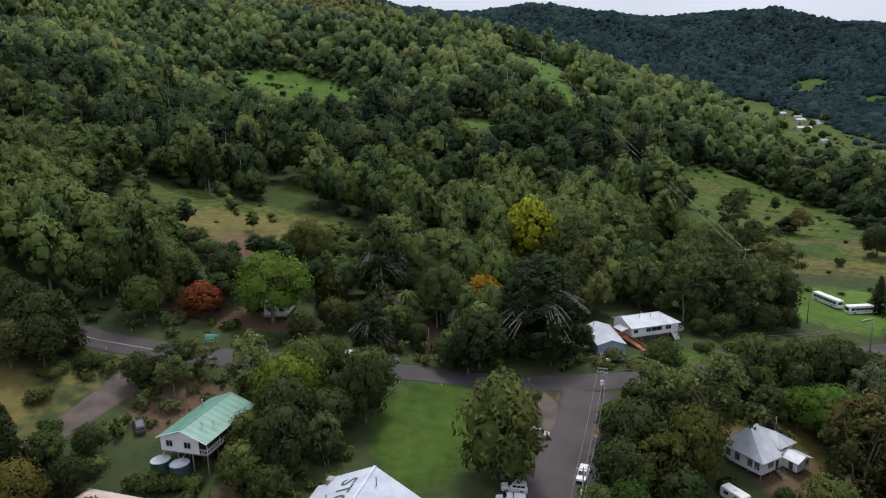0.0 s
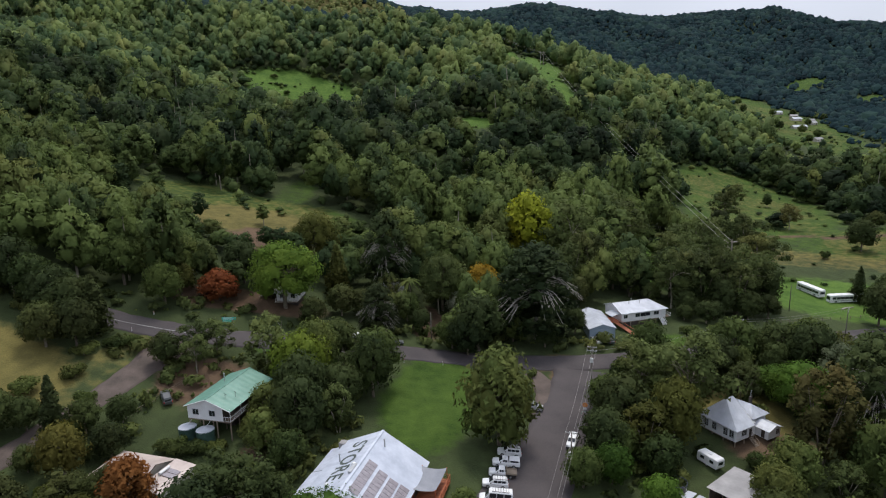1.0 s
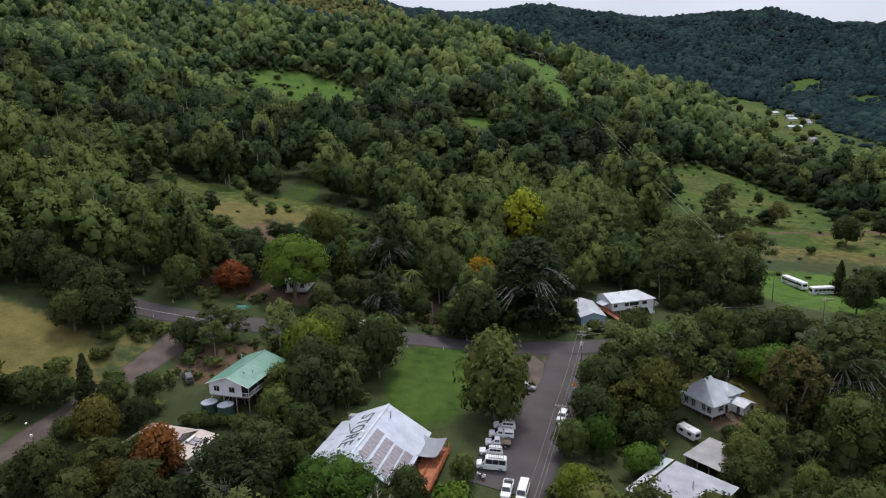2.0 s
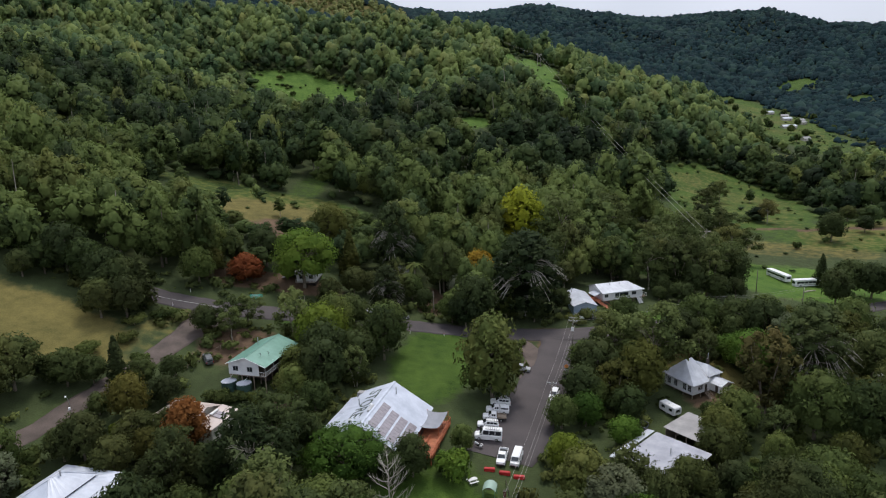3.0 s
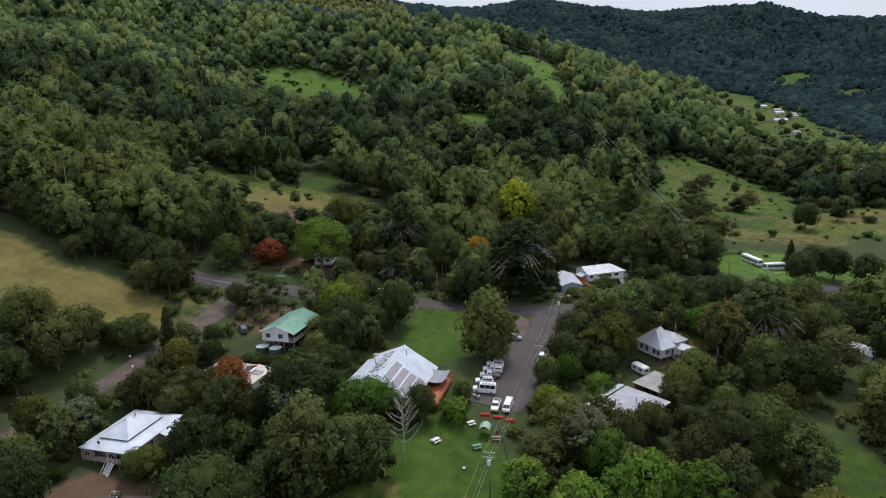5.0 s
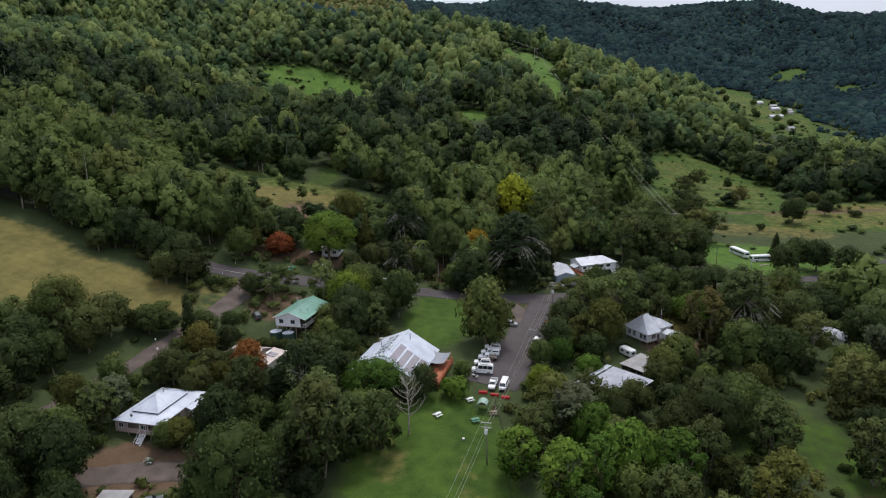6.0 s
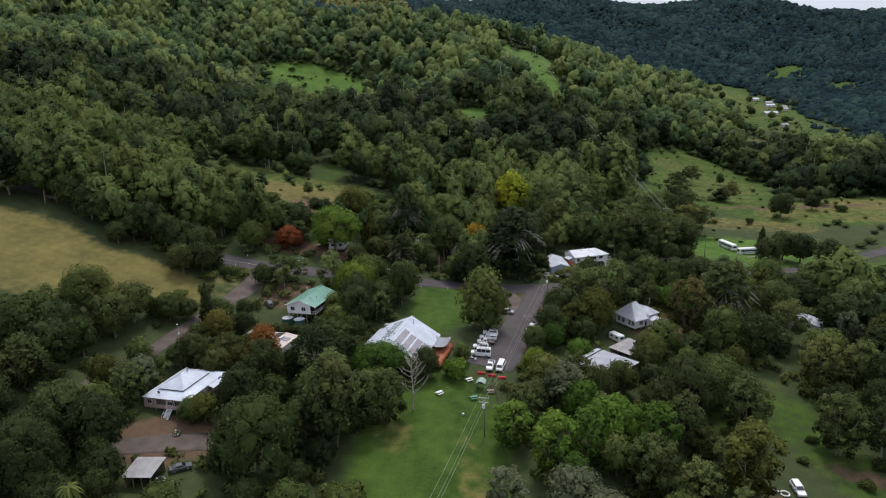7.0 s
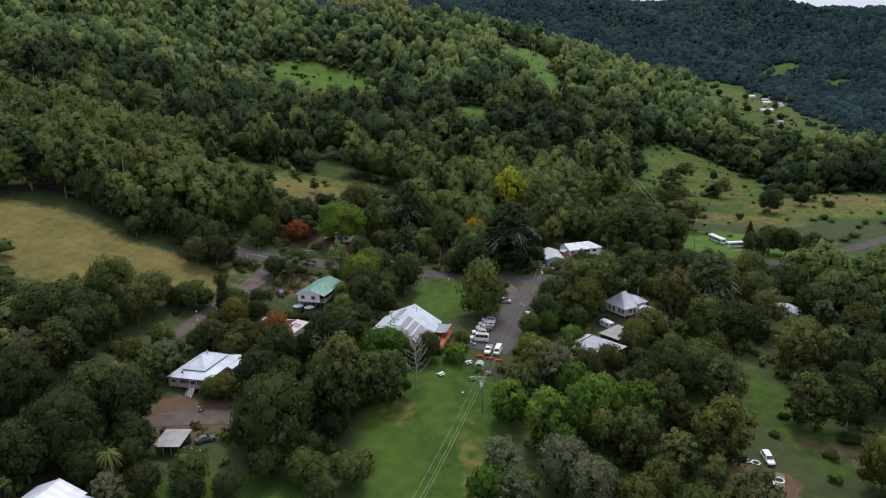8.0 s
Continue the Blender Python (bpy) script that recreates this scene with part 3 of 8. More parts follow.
def tree(shape, tone, x, y, high, wide):
    """A tree of that kind on the ground at x, y."""
    if shape in ("broad", "gum", "tall") and tone != "bright":
        wide = min(wide, 0.86 * high + 1.2)
    if shape == "broad" and wide > 15:
        shape = "spread"
    leaf = LEAF["gold" if (shape, tone) == ("maple", "yellow") else tone or {"gum": "gum", "tall": "gum", "hoop": "pine", "cypress": "dark"}.get(shape, "")]
    seed = int(abs(x * 7 + y * 13)) % {"broad": 5, "gum": 4, "tall": 4, "spread": 3}.get(shape, 2)
    key = (shape, tone, seed)
    m = Matrix.Translation((x, y, level(x, y) - 0.1)) @ Matrix.Rotation(x * 1.7 + y, 4, "Z")
    if key not in PROTOTYPES:
        h, w, wood, leaves, bark = tree_shape(shape, seed)
        ob = new(NAMES[shape])
        look_word = "gold" if (shape, tone) == ("maple", "yellow") else tone or {"gum": "gum", "tall": "gum", "hoop": "pine", "cypress": "dark"}.get(shape, "")
        tagged(ob, f"{NAMES[shape].replace('_', ' ')} with {LOOKS[look_word]}", "bush" if shape == "bush" else "tree", "village trees")
        for name, data, mat in (("trunk", wood, bark), ("crown", leaves, leaf)):
            p = new(name, mesh_of(name, *data, mat, name == "trunk"))
            p.parent = ob
        PROTOTYPES[key] = (ob, h, w)
        ob.matrix_basis = m @ Matrix.Diagonal((wide / w, wide / w, high / h, 1))
        return ob
    ob, h, w = PROTOTYPES[key]
    made = copy_thing(ob, Matrix())
    made.matrix_basis = m @ Matrix.Diagonal((wide / w, wide / w, high / h, 1))
    return made


# kind and tone of leaf: x, y, height, width
TREES = [
    # paddocks under the hill
    ("gum_dark", [(143.2, 236.4, 18, 16)]),
    ("broad_dark", [(137, 227, 11, 12), (187, 190, 15, 22)]),
    ("cypress", [(107.9, 217.8, 12, 7)]),
    ("gum_brown", [(177.5, 234.7, 13, 12)]),
    # beyond the road
    ("maple_red", [(-70.4, 78.3, 9, 12.3)]),
    ("spread_bright", [(-52.5, 79.5, 19, 21)]),
    ("cypress_olive", [(-39.3, 93.8, 16, 7.4)]),
    ("hoop", [(-25, 100.3, 27, 15.6), (-25.2, 69.5, 16, 11.1), (19.1, 77.4, 28, 25)]),
    ("palm", [(-17.3, 91.6, 11, 9), (-22, 82.6, 9, 6.7)]),
    ("broad_dark", [(-7.3, 94.4, 18, 15.4), (1.9, 69.1, 16, 15.2), (32.2, 109.1, 16, 15.5), (74, 104, 19, 15), (99, 108, 17, 14), (70, 112, 17, 14), (88, 93, 9, 9), (76, 90, 6, 8), (66, 88, 5, 7), (96, 96, 8, 9), (-104, 57, 14, 13), (-119, 65, 15, 13), (-143, 71, 14, 13), (-152, 76, 15, 14), (-128, 58, 8, 9), (-160, 79, 11, 11), (-67.1, 91.2, 13, 13.4), (222, 233, 9, 15), (203, 214, 9, 13), (213, 204, 9, 14)]),
    ("broad_dark", [(148, 113, 14, 14), (154, 109, 14, 13), (161, 99, 14, 14), (134, 99, 14, 12)]),
    ("broad", [(-5.2, 69.4, 10, 9.3), (-112, 62, 13, 12), (-134, 67, 14, 13), (-124, 62, 10, 10), (67.1, 56.4, 13, 16.9), (-83.3, 72.1, 12, 14.1), (-97.1, 79.2, 15, 20), (-83.1, 87.2, 14, 15.1), (266, 414, 9, 16), (440, 770, 10, 11), (478, 790, 9, 10), (492, 742, 10, 11), (448, 700, 9, 9), (408, 640, 10, 11), (415, 622, 9, 10), (390, 655, 10, 12), (380, 700, 11, 12), (405, 780, 10, 12), (430, 850, 10, 11), (500, 850, 9, 10)]),
    ("broad", [(385, 585, 9, 10), (470, 660, 8, 10), (250, 396, 9, 13), (-18, 84, 9, 8), (10, 92, 10, 9), (-85.4, 94.2, 11.5, 12.8), (-96.3, 95.3, 8.7, 9.7)]),
    ("maple_yellow", [(27.3, 150.3, 25, 23)]),
    ("gum", [(41.2, 134.8, 26, 20.6), (65.8, 159.5, 25, 25.4), (48.6, 129.7, 20, 16.8), (77.3, 130.7, 19, 21.1), (104.7, 162.2, 19, 25.4), (120.7, 167, 22, 32), (127.7, 156.4, 16, 20), (78.7, 116.6, 19, 15), (66, 99, 19, 15), (83, 100, 20, 14), (92, 104, 21, 16), (104, 116, 17, 13), (90, 122, 21, 15), (90, 158, 17, 17), (103, 174, 17, 18), (118, 185, 17, 18), (126, 182, 17, 16), (121, 156, 17, 17), (178, 299, 14, 13), (193, 266, 9, 11)]),
    ("gum", [(-5.3, 102.8, 14.1, 12.8)]),
    ("bush", [(67.3, 67.7, 3, 6.7), (75, 65.6, 3, 6.4), (50.2, 71.9, 3, 6.3), (62.8, 76.3, 3, 5.9), (72.1, 78.2, 3, 8.5), (164, 180, 4, 6), (226, 198, 4, 9), (-150, 560, 5, 8), (-135, 548, 4, 7), (-120, 556, 5, 7), (-170, 590, 5, 8), (-110, 535, 5, 8), (-95, 530, 5, 9), (-128, 580, 4, 6), (-160, 575, 4, 6)]),
    ("cypress", [(144, 125, 13, 6)]),
    ("broad_olive", [(-81.1, 78.1, 9.4, 11.8), (-49.2, 115.1, 17.6, 17)]),
    ("tall_olive", [(-41.2, 98.6, 9.8, 7.0)]),
    # thick planting along the road
    ("broad_dark", [(-36.7, 80.7, 9.0, 10.0), (-1.1, 65.8, 11.2, 12.5), (30.9, 79.6, 7.8, 7.1), (-43.3, 72.4, 7.7, 9.6), (-31.8, 83.8, 7.7, 8.5), (-14.0, 78.4, 6.7, 8.3), (20.8, 71.9, 7.8, 9.7), (-26.4, 67.8, 5.8, 7.3)]),
    ("gum", [(-8.6, 92.0, 14.8, 12.4)]),
    ("broad", [(12.4, 75.6, 7.6, 7.6)]),
    ("broad_blossom", [(-2.4, 88.8, 8.7, 10.9)]),
    ("maple_orange", [(5.6, 99.5, 14.0, 14.5)]),
    ("tall", [(-23.7, 91.9, 10.6, 7.1)]),
    ("tall_dark", [(34.5, 108.6, 18.3, 11.4), (40, 116, 20, 12), (46, 120, 19, 12), (27, 113, 17, 11)]),
    ("broad_dark", [(52, 117, 14, 12), (36, 101, 10, 9), (30, 98, 11, 10), (59, 114, 15, 12), (68, 93, 8, 8), (72, 86, 7, 9), (80, 95, 12, 10), (61, 104, 7, 8)]),
    ("tall", [(56, 110, 17, 11), (76, 99, 18, 12), (86, 97, 17, 12)]),
    # west gardens
    ("broad_bright", [(-28.3, -10.2, 10, 17)]),
    ("palm", [(-80.4, -69.5, 11, 5.5)]),
    ("broad_dark", [(-74.1, -69.8, 7.8, 8.7), (-64.5, -71.4, 7.2, 8.1), (-57.4, -68.6, 6.6, 8.2), (-51.3, -59.7, 6.8, 7.5), (-90.3, -63.9, 9.6, 9.6)]),
    ("tall", [(-36.7, -40.2, 22.8, 15.2)]),
    ("broad_dark", [(-33.9, 54, 11, 11.4), (-95, 48, 12, 11), (-101, 46, 11, 11), (-30.8, 31.4, 11, 13.9), (-72.9, 45.1, 8, 10.4), (-95, 16.3, 9, 9.5), (-104.1, 12, 13, 22.2), (-105.6, 2.8, 14, 15.3), (-67.9, 4.8, 5, 6), (-70.8, -0.3, 7, 9.8), (-80, -6.6, 10, 15.2), (-90.2, 18.6, 7, 9.6), (-74, 23.8, 6, 9.5), (-37.8, -1.2, 8, 11.9), (-100, 17.4, 6, 6.5), (-93.5, -61.7, 17, 19.8), (-98.2, -68.5, 14, 15.4), (-87.5, -46.1, 14, 13.6), (-126, -11.7, 15, 24.5), (-112.7, -17.4, 14, 21.6)]),
    ("broad_dark", [(-111.3, -48.1, 17, 20.5), (-95.2, -44.6, 15, 17), (-80.9, -57.1, 9, 10), (-98.3, 53.8, 14, 19.4), (-79.4, 19.7, 7.1, 7.1), (-71.8, 13.8, 7.0, 8.0), (-97.5, 21.0, 6.4, 5.8), (-72.5, -10.6, 8.4, 9.5), (-60.3, -17.0, 8.7, 10.3), (-52.9, -15.3, 10.3, 11.4), (-83.5, -7.6, 7.4, 8.2), (-84.0, 8.0, 5.2, 6.5)]),
    ("broad", [(-42, -64, 9, 9), (-38, -71, 7, 8), (-66, -66, 9, 9), (-32, -64, 8, 8), (-72, -31.5, 6.5, 8), (-45.5, 27, 8, 8), (-43.4, 16.4, 9, 11.1), (-42.8, -26.3, 12, 17), (-30.3, -25.9, 11, 12.3), (-37.8, 11.4, 8, 9.9), (-114.8, 8.4, 17, 27.7), (-53.3, -25.5, 9.4, 10.5)]),
    ("gum", [(-67.1, 49.3, 9, 10.8), (-62.8, 50.7, 9, 8.8), (-65.3, 42.9, 9, 7.9)]),
    ("bush", [(-92, 45, 3, 7), (-90, 37, 3, 6), (-97, 31, 3, 8), (-87, 49, 3, 6), (-84, 52, 2.5, 5), (-96, 22, 4, 8), (-84, 29, 3, 5), (-57, 15.5, 3, 6), (-61.5, 16.2, 3, 7), (-52.5, 15, 3, 6), (-47, 22, 4, 7), (-47.1, 5.6, 4, 7), (-33.1, -57.5, 4, 10.8), (-66, -26, 4, 8), (-63, -20, 3, 6)]),
    ("broad_yellow", [(-39.8, 37.4, 14.5, 15)]),
    ("cypress", [(-83.1, 16.1, 14, 5.5), (-93.0, 54.0, 15, 7.4)]),
    ("gum_dark", [(-42.3, -6.9, 15.5, 15), (-44.2, -16.7, 18.1, 18.1), (-59.2, -16.8, 13.7, 15.2), (-71.5, -3.8, 9.0, 9.0)]),
    ("bush_yellow", [(-76.3, 1.7, 4, 5.8)]),
    ("tall", [(-38, -29, 18, 13), (-32, -35, 16, 12)]),
    ("spread", [(-50.7, -53, 20, 19)]),
    ("tall_dark", [(-57.5, -18, 15, 8)]),
    ("maple_rust", [(-61.9, -0.6, 10.8, 10)]),
    ("broad_olive", [(-68.3, -5.5, 7.0, 7.6)]),
    ("broad_dark", [(-58.7, -50.4, 7.4, 10.6), (-50.7, -62.1, 8.1, 13.5), (-38.2, -46.9, 6.7, 9.5), (-43.0, -54.3, 6.2, 10.4)]),
    ("broad_olive", [(-68.9, -31.6, 7.5, 12.5)]),
    # store and lane
    ("broad_bright", [(27.4, -42.4, 15, 13.5), (22.6, -28.8, 11, 11), (23, 10, 8, 8), (29.5, 2, 7, 7.5), (-2.7, -69.5, 9, 9.9)]),
    ("broad_dark", [(29.3, 25.6, 14, 13.8), (-15.4, -10.2, 9, 7.6), (12.5, -25.9, 9, 12.6), (23.8, 17.7, 11, 10.9)]),
    ("broad", [(17.2, 8.4, 8, 9), (-5.3, -1.8, 6, 5.5), (-18.5, -12.2, 6.5, 7), (26, 17, 9, 9), (28, 36, 9, 9), (16, -16.7, 11, 10.8), (-23.8, 44.8, 14, 12.5), (27.4, -73, 10, 13.9), (-24.2, 38.7, 15, 10.7)]),
    ("bush_bright", [(-7.6, -11.2, 6, 10)]),
    ("broad_yellow", [(15, -7, 8, 10.2)]),
    ("broad_grey", [(14.1, -64.5, 13, 16.6), (18.9, -69.9, 12, 21.4)]),
    ("maple", [(2.9, 21.6, 21, 17)]),
    ("tall_bright", [(12.4, -49.4, 15.8, 12)]),
    ("tall", [(-25.3, -31, 14, 11), (8, -34, 13, 9)]),
    ("tall_grey", [(0.8, -61.8, 11, 9.5), (2.5, -72, 10.5, 9.5), (19.4, -25.6, 13.8, 12.5)]),
    ("tall_bright", [(4.4, -40.5, 12, 11), (15.5, -57.5, 11, 9), (20, -47, 15, 10)]),
    # east gardens
    ("tall_brown", [(66.9, 16.8, 21, 15)]),
    ("broad_bright", [(69.9, 42.9, 7, 10.8), (72.5, 34.3, 12, 15.1)]),
    ("hoop", [(80.9, 22.8, 25, 19)]),
    ("broad_dark", [(76.9, 54.3, 13, 15.1), (101.6, 30.7, 15, 20.1), (50.4, -27.4, 17, 19.4), (109.4, -19.8, 16, 21), (118.2, 21.8, 15, 20.1), (129.5, 14.8, 14, 20.2), (43.7, -29.1, 12, 14.4), (115.3, 38.2, 13, 21.1), (58.2, 49, 12, 12.7), (46, -14, 8, 9)]),
    ("broad", [(82.6, 4.3, 15, 20.3), (33, 12, 9, 9), (50, 2, 10, 10), (47, -4, 9, 9), (56, 8, 11, 11), (58.9, -20.6, 12, 11.8), (36.6, -16.2, 10, 13.5), (99.6, -1.9, 13, 21.9), (62.9, -15.2, 12, 15.9), (34, 44.5, 9, 5.3), (53, 15.5, 3.5, 6)]),
    ("gum", [(44.8, 31, 21, 22), (36.5, 37, 17, 17), (97.2, 13.4, 15, 15.2)]),
    ("gum_dark", [(89.6, -42.9, 15, 12)]),
    ("gum", [(25.3, -16.5, 11.5, 11)]),
    ("tall", [(31.7, -56.2, 15, 11), (80.7, -40.9, 15.5, 12.4), (40.5, -59.2, 11.5, 10), (30.5, -41, 12, 10), (104.6, -11.3, 14, 11), (62, -34, 16, 12), (45, -40, 15, 11)]),
    ("tall_bright", [(36, -46, 16, 12)]),
    ("bush", [(80, -53, 2, 4), (88, -47, 2.5, 5), (84, -60, 2, 4), (92, -53, 3, 6), (76, -61, 2, 3.5), (71, -44, 1.6, 3), (95, -60, 3, 6), (78, -36, 1.8, 3.4)]),
    ("tall_olive", [(52.8, -55.5, 18.2, 14), (31.2, -54, 12, 9)]),
]
for kind, rows in TREES:
    shape, _, tone = kind.partition("_")
    for row in rows:
        tree(shape, tone, *row)


def dead_tree(x, y, high):
    rng = np.random.default_rng(5)
    ob = tagged(new("dead_tree"), "bare leafless grey tree standing in the meadow", "tree")
    ob.matrix_basis = Matrix.Translation((x, y, level(x, y)))
    trunk = new("trunk", mesh_of("trunk", *tube([(0, 0, -0.5), (0.2, 0, high * 0.4), (0.1, 0.3, high * 0.95)], [0.24, 0.16, 0.03]), DEAD_WOOD, True))
    trunk.parent = ob
    for i in range(20):
        f, t = 0.26 + 0.66 * i / 19, i * 2.4 + rng.uniform(-0.4, 0.4)
        s = Vector((0.15, 0.1, high * f))
        d = Vector((math.cos(t), math.sin(t), rng.uniform(0.35, 0.9))).normalized() * high * rng.uniform(0.34, 0.5) * (1.12 - 0.8 * f)
        up = Vector((0, 0, d.length * 0.22))
        bits = [tube([s, s + d * 0.5, s + d + up], [0.09, 0.06, 0.02], 4)]
        for q in (0.4, 0.6, 0.8):
            for e in (-1, 1):
                k = s + d * q + up * max(0, 2 * q - 1)
                twig = (d.cross(Vector((0, 0, e))) * rng.uniform(0.25, 0.45) + d * 0.3 + up * 0.8) * (1.2 - q)
                bits.append(tube([k, k + twig * 0.6, k + twig + up * 0.3], [0.045, 0.03, 0.012], 4))
        b = new("branch", mesh_of("branch", *join(bits), DEAD_WOOD, True))
        b.parent = ob


dead_tree(-18.9, -25.3, 15)


# ---- the woods ----
def wood_proto(seed, lobes, per, size, h=14, w=10, low=0.08, around=6, up=3, core=0.7):
    """A forest crown: a domed mass of many rounded boughs, each with a ragged coat of leaf clumps."""
    rng = np.random.default_rng(seed)
    dome, bare = rng.uniform(0.55, 0.85), []
    for i in range(lobes):
        # boughs spread evenly over the upper two thirds of an egg
        z = 1 - 1.45 * (i + 0.5) / lobes
        t = i * 2.4 + rng.uniform(-0.6, 0.6)
        ring = max(0.05, 1 - z * z) ** dome
        r = w * (0.86 / math.sqrt(lobes)) * rng.uniform(0.75, 1.25)
        far = max(0.0, w / 2 - 0.75 * r) * ring * rng.uniform(0.85, 1.1)
        half = (1 - low) / 2 * h
        bare.append(((far * math.cos(t), far * math.sin(t), low * h + half + z * (half - 0.6 * r) + rng.normal(0, 0.3)), (r, r, r * rng.uniform(0.65, 1.0))))
    bare.append(((0, 0, low * h + 0.45 * (1 - low) * h), (w * 0.27, w * 0.27, (1 - low) * h * 0.36)))
    return clothed(rng, bare, per, size, core, around, up, 0.22, 0.86)


def far_proto(seed, h=12, w=12):
    """A small uneven crown for trees far off."""
    rng = np.random.default_rng(seed)
    v, f = ball((0, 0, 0.45 * h), (w / 2, w / 2, 0.55 * h), 5, 3, 0.26, rng)
    return np.c_[v, unit((v - (0, 0, 0.4 * h)) / (w, w, h) + (0, 0, 0.7) + rng.normal(0, 0.07, v.shape))], f


CLEAR_SLOPES = [(-140, 566, 68, 46, -20), (106, 600, 27, 78, -8), (104, 500, 19, 66, -2), (78, 632, 13, 66, -5), (19, 360, 16, 24, 0), (-84, 168, 58, 22, -14), (-73, 196, 10, 34, 0), (190, 312, 52, 112, -16), (160, 238, 50, 55, -16), (-60, 166, 36, 18, -10), (19, 345, 17, 36, 0), (395, 620, 75, 130, -8), (150, 172, 62, 34, -20), (428, 735, 62, 205, -8), (600, 985, 52, 22, 30), (628, 868, 36, 14, 0), (330, 480, 45, 35, 0), (250, 200, 80, 46, 0), (-222, 316, 24, 32, -30)]
CLEAR_VALLEY = [(-11, 38, 14, 27, -8), (137, 130, 46, 34, -20), (78, 140, 15, 36, 10), (-120, 36, 38, 20, -14), (-160, 40, 46, 34, -14), (-72, 136, 22, 13, 0), (27, 134, 13, 16, 0), (-69, 76, 11, 7, 0), (-50, 86, 13, 11, 0), (3, 98, 8, 9, 0), (-25, 92, 12, 13, 0), (19, 79, 14, 10, 0)]
CLEAR = CLEAR_SLOPES + CLEAR_VALLEY


def open_ground(x, y):
    """Where no wood stands: clearings, the village with its gardens, the roads."""
    village = (x > -122) & (x < 128) & (y < 74) & (y > -90)
    village |= (x > 28) & (x < 70) & (y < 104) & (y > 60)
    for row in np.array(MAIN_ROAD)[:-1]:
        village |= np.hypot(x - row[0], y - row[1]) < 8
    village |= np.hypot(x + 160, y - 59) < 13
    village |= (np.hypot(x + 50, y - 86) < 15) | (np.hypot(x + 10, y - 84) < 9)
    ragged = np.array([noise.noise((a * 0.06, b * 0.06, 5.0)) for a, b in zip(x, y)])
    return village | (patch(x, y, CLEAR) + 0.75 * ragged > 0.6)


def planted(pv, c, s, wide, high, x, y, z):
    """Copies of the points (and their soft normals) turned, stretched and set down at x, y, z."""
    v = [(pv[:, 0] * c - pv[:, 1] * s) * wide + x, (pv[:, 0] * s + pv[:, 1] * c) * wide + y, pv[:, 2] * high + z]
    if pv.shape[1] == 6:
        v += [pv[:, 3] * c - pv[:, 4] * s, pv[:, 3] * s + pv[:, 4] * c, pv[:, 5] + 0 * c]
    return np.stack(v, -1).reshape(-1, pv.shape[1])


def woods(name, label, step, x0, x1, y0, y1, protos, leaf, tall, seed, keep=None, share=1.0, meadow=False):
    """Many trees as one mesh on a jittered grid."""
    rng = np.random.default_rng(seed)
    x, y = np.meshgrid(np.arange(x0, x1, step), np.arange(y0, y1, step))
    x, y = x.ravel() + rng.uniform(-0.45, 0.45, x.size) * step, y.ravel() + rng.uniform(-0.45, 0.45, y.size) * step
    ok = (open_ground(x, y) == meadow) & (np.abs(x + 10) < 0.72 * (y + 195))
    if keep is not None:
        ok &= keep(x, y)
    if share < 1:
        ok &= (np.sin(x * 12.9 + y * 78.2) * 4375.8) % 1 < share
    x, y = x[ok], y[ok]
    z = ground(x, y)
    pick = rng.integers(0, len(protos), len(x))
    stand = np.array([noise.noise((a * 0.012, b * 0.012, 3.0)) + 0.6 * noise.noise((a * 0.04, b * 0.04, 8.0)) for a, b in zip(x, y)])
    # young trees stand on the lower edge of the clearings
    young = 1 - 0.55 * np.maximum(patch(x, y + 22, CLEAR), patch(x, y + 40, CLEAR))
    V, F, T, n = [], {3: [], 4: []}, [], 0
    for k, (pv, pf) in enumerate(protos):
        at = np.where(pick == k)[0]
        if not len(at):
            continue
        turn = rng.uniform(0, 6.28, len(at))
        wide = rng.uniform(0.7, 1.25, len(at)) * np.where(rng.uniform(0, 1, len(at)) < 0.16, 1.4, 1.0) * (1 + 0.2 * stand[at])
        high = tall * (0.45 + 0.55 * wide) * rng.uniform(0.75, 1.3, len(at)) * (1 + 0.2 * stand[at]) * young[at]
        wide = wide * (0.4 + 0.6 * young[at])
        c, s = np.cos(turn)[:, None], np.sin(turn)[:, None]
        V.append(planted(pv, c, s, wide[:, None], high[:, None], x[at, None], y[at, None], z[at, None]))
        tone = np.clip(0.42 + 0.6 * stand[at] + rng.normal(0, 0.32, len(at)), -0.25, 1.4)
        T.append(np.repeat(tone, len(pv)))
        for one in pf:
            shift = n + np.arange(len(at)) * len(pv)
            F[one.shape[1]].append((one[None] + shift[:, None, None]).reshape(-1, one.shape[1]))
        n += len(at) * len(pv)
    me = mesh_of(name, np.concatenate(V), [np.concatenate(f) for f in F.values() if f], leaf)
    me.attributes.new("tone", "FLOAT", "POINT").data.foreach_set("value", np.concatenate(T).astype(np.float32))
    return tagged(new(name, me), label, "woodland", kind="stuff")


def trunk_proto(seed, h=14):
    rng = np.random.default_rng(seed + 900)
    a = rng.normal(0, 0.5, 4)
    v, f = tube([(0, 0, -1), (a[0] * 0.5, a[1] * 0.5, h * 0.4), (a[0] + a[2], a[1] + a[3], h * 0.82)], [0.3, 0.22, 0.08], 4)
    return v, [f]


def gums(x, y):
    """Stands of tall slender gums with bare pale trunks."""
    return patch(x, y, [(10, 258, 34, 22, 10), (48, 225, 16, 14, 0)]) > 0.5


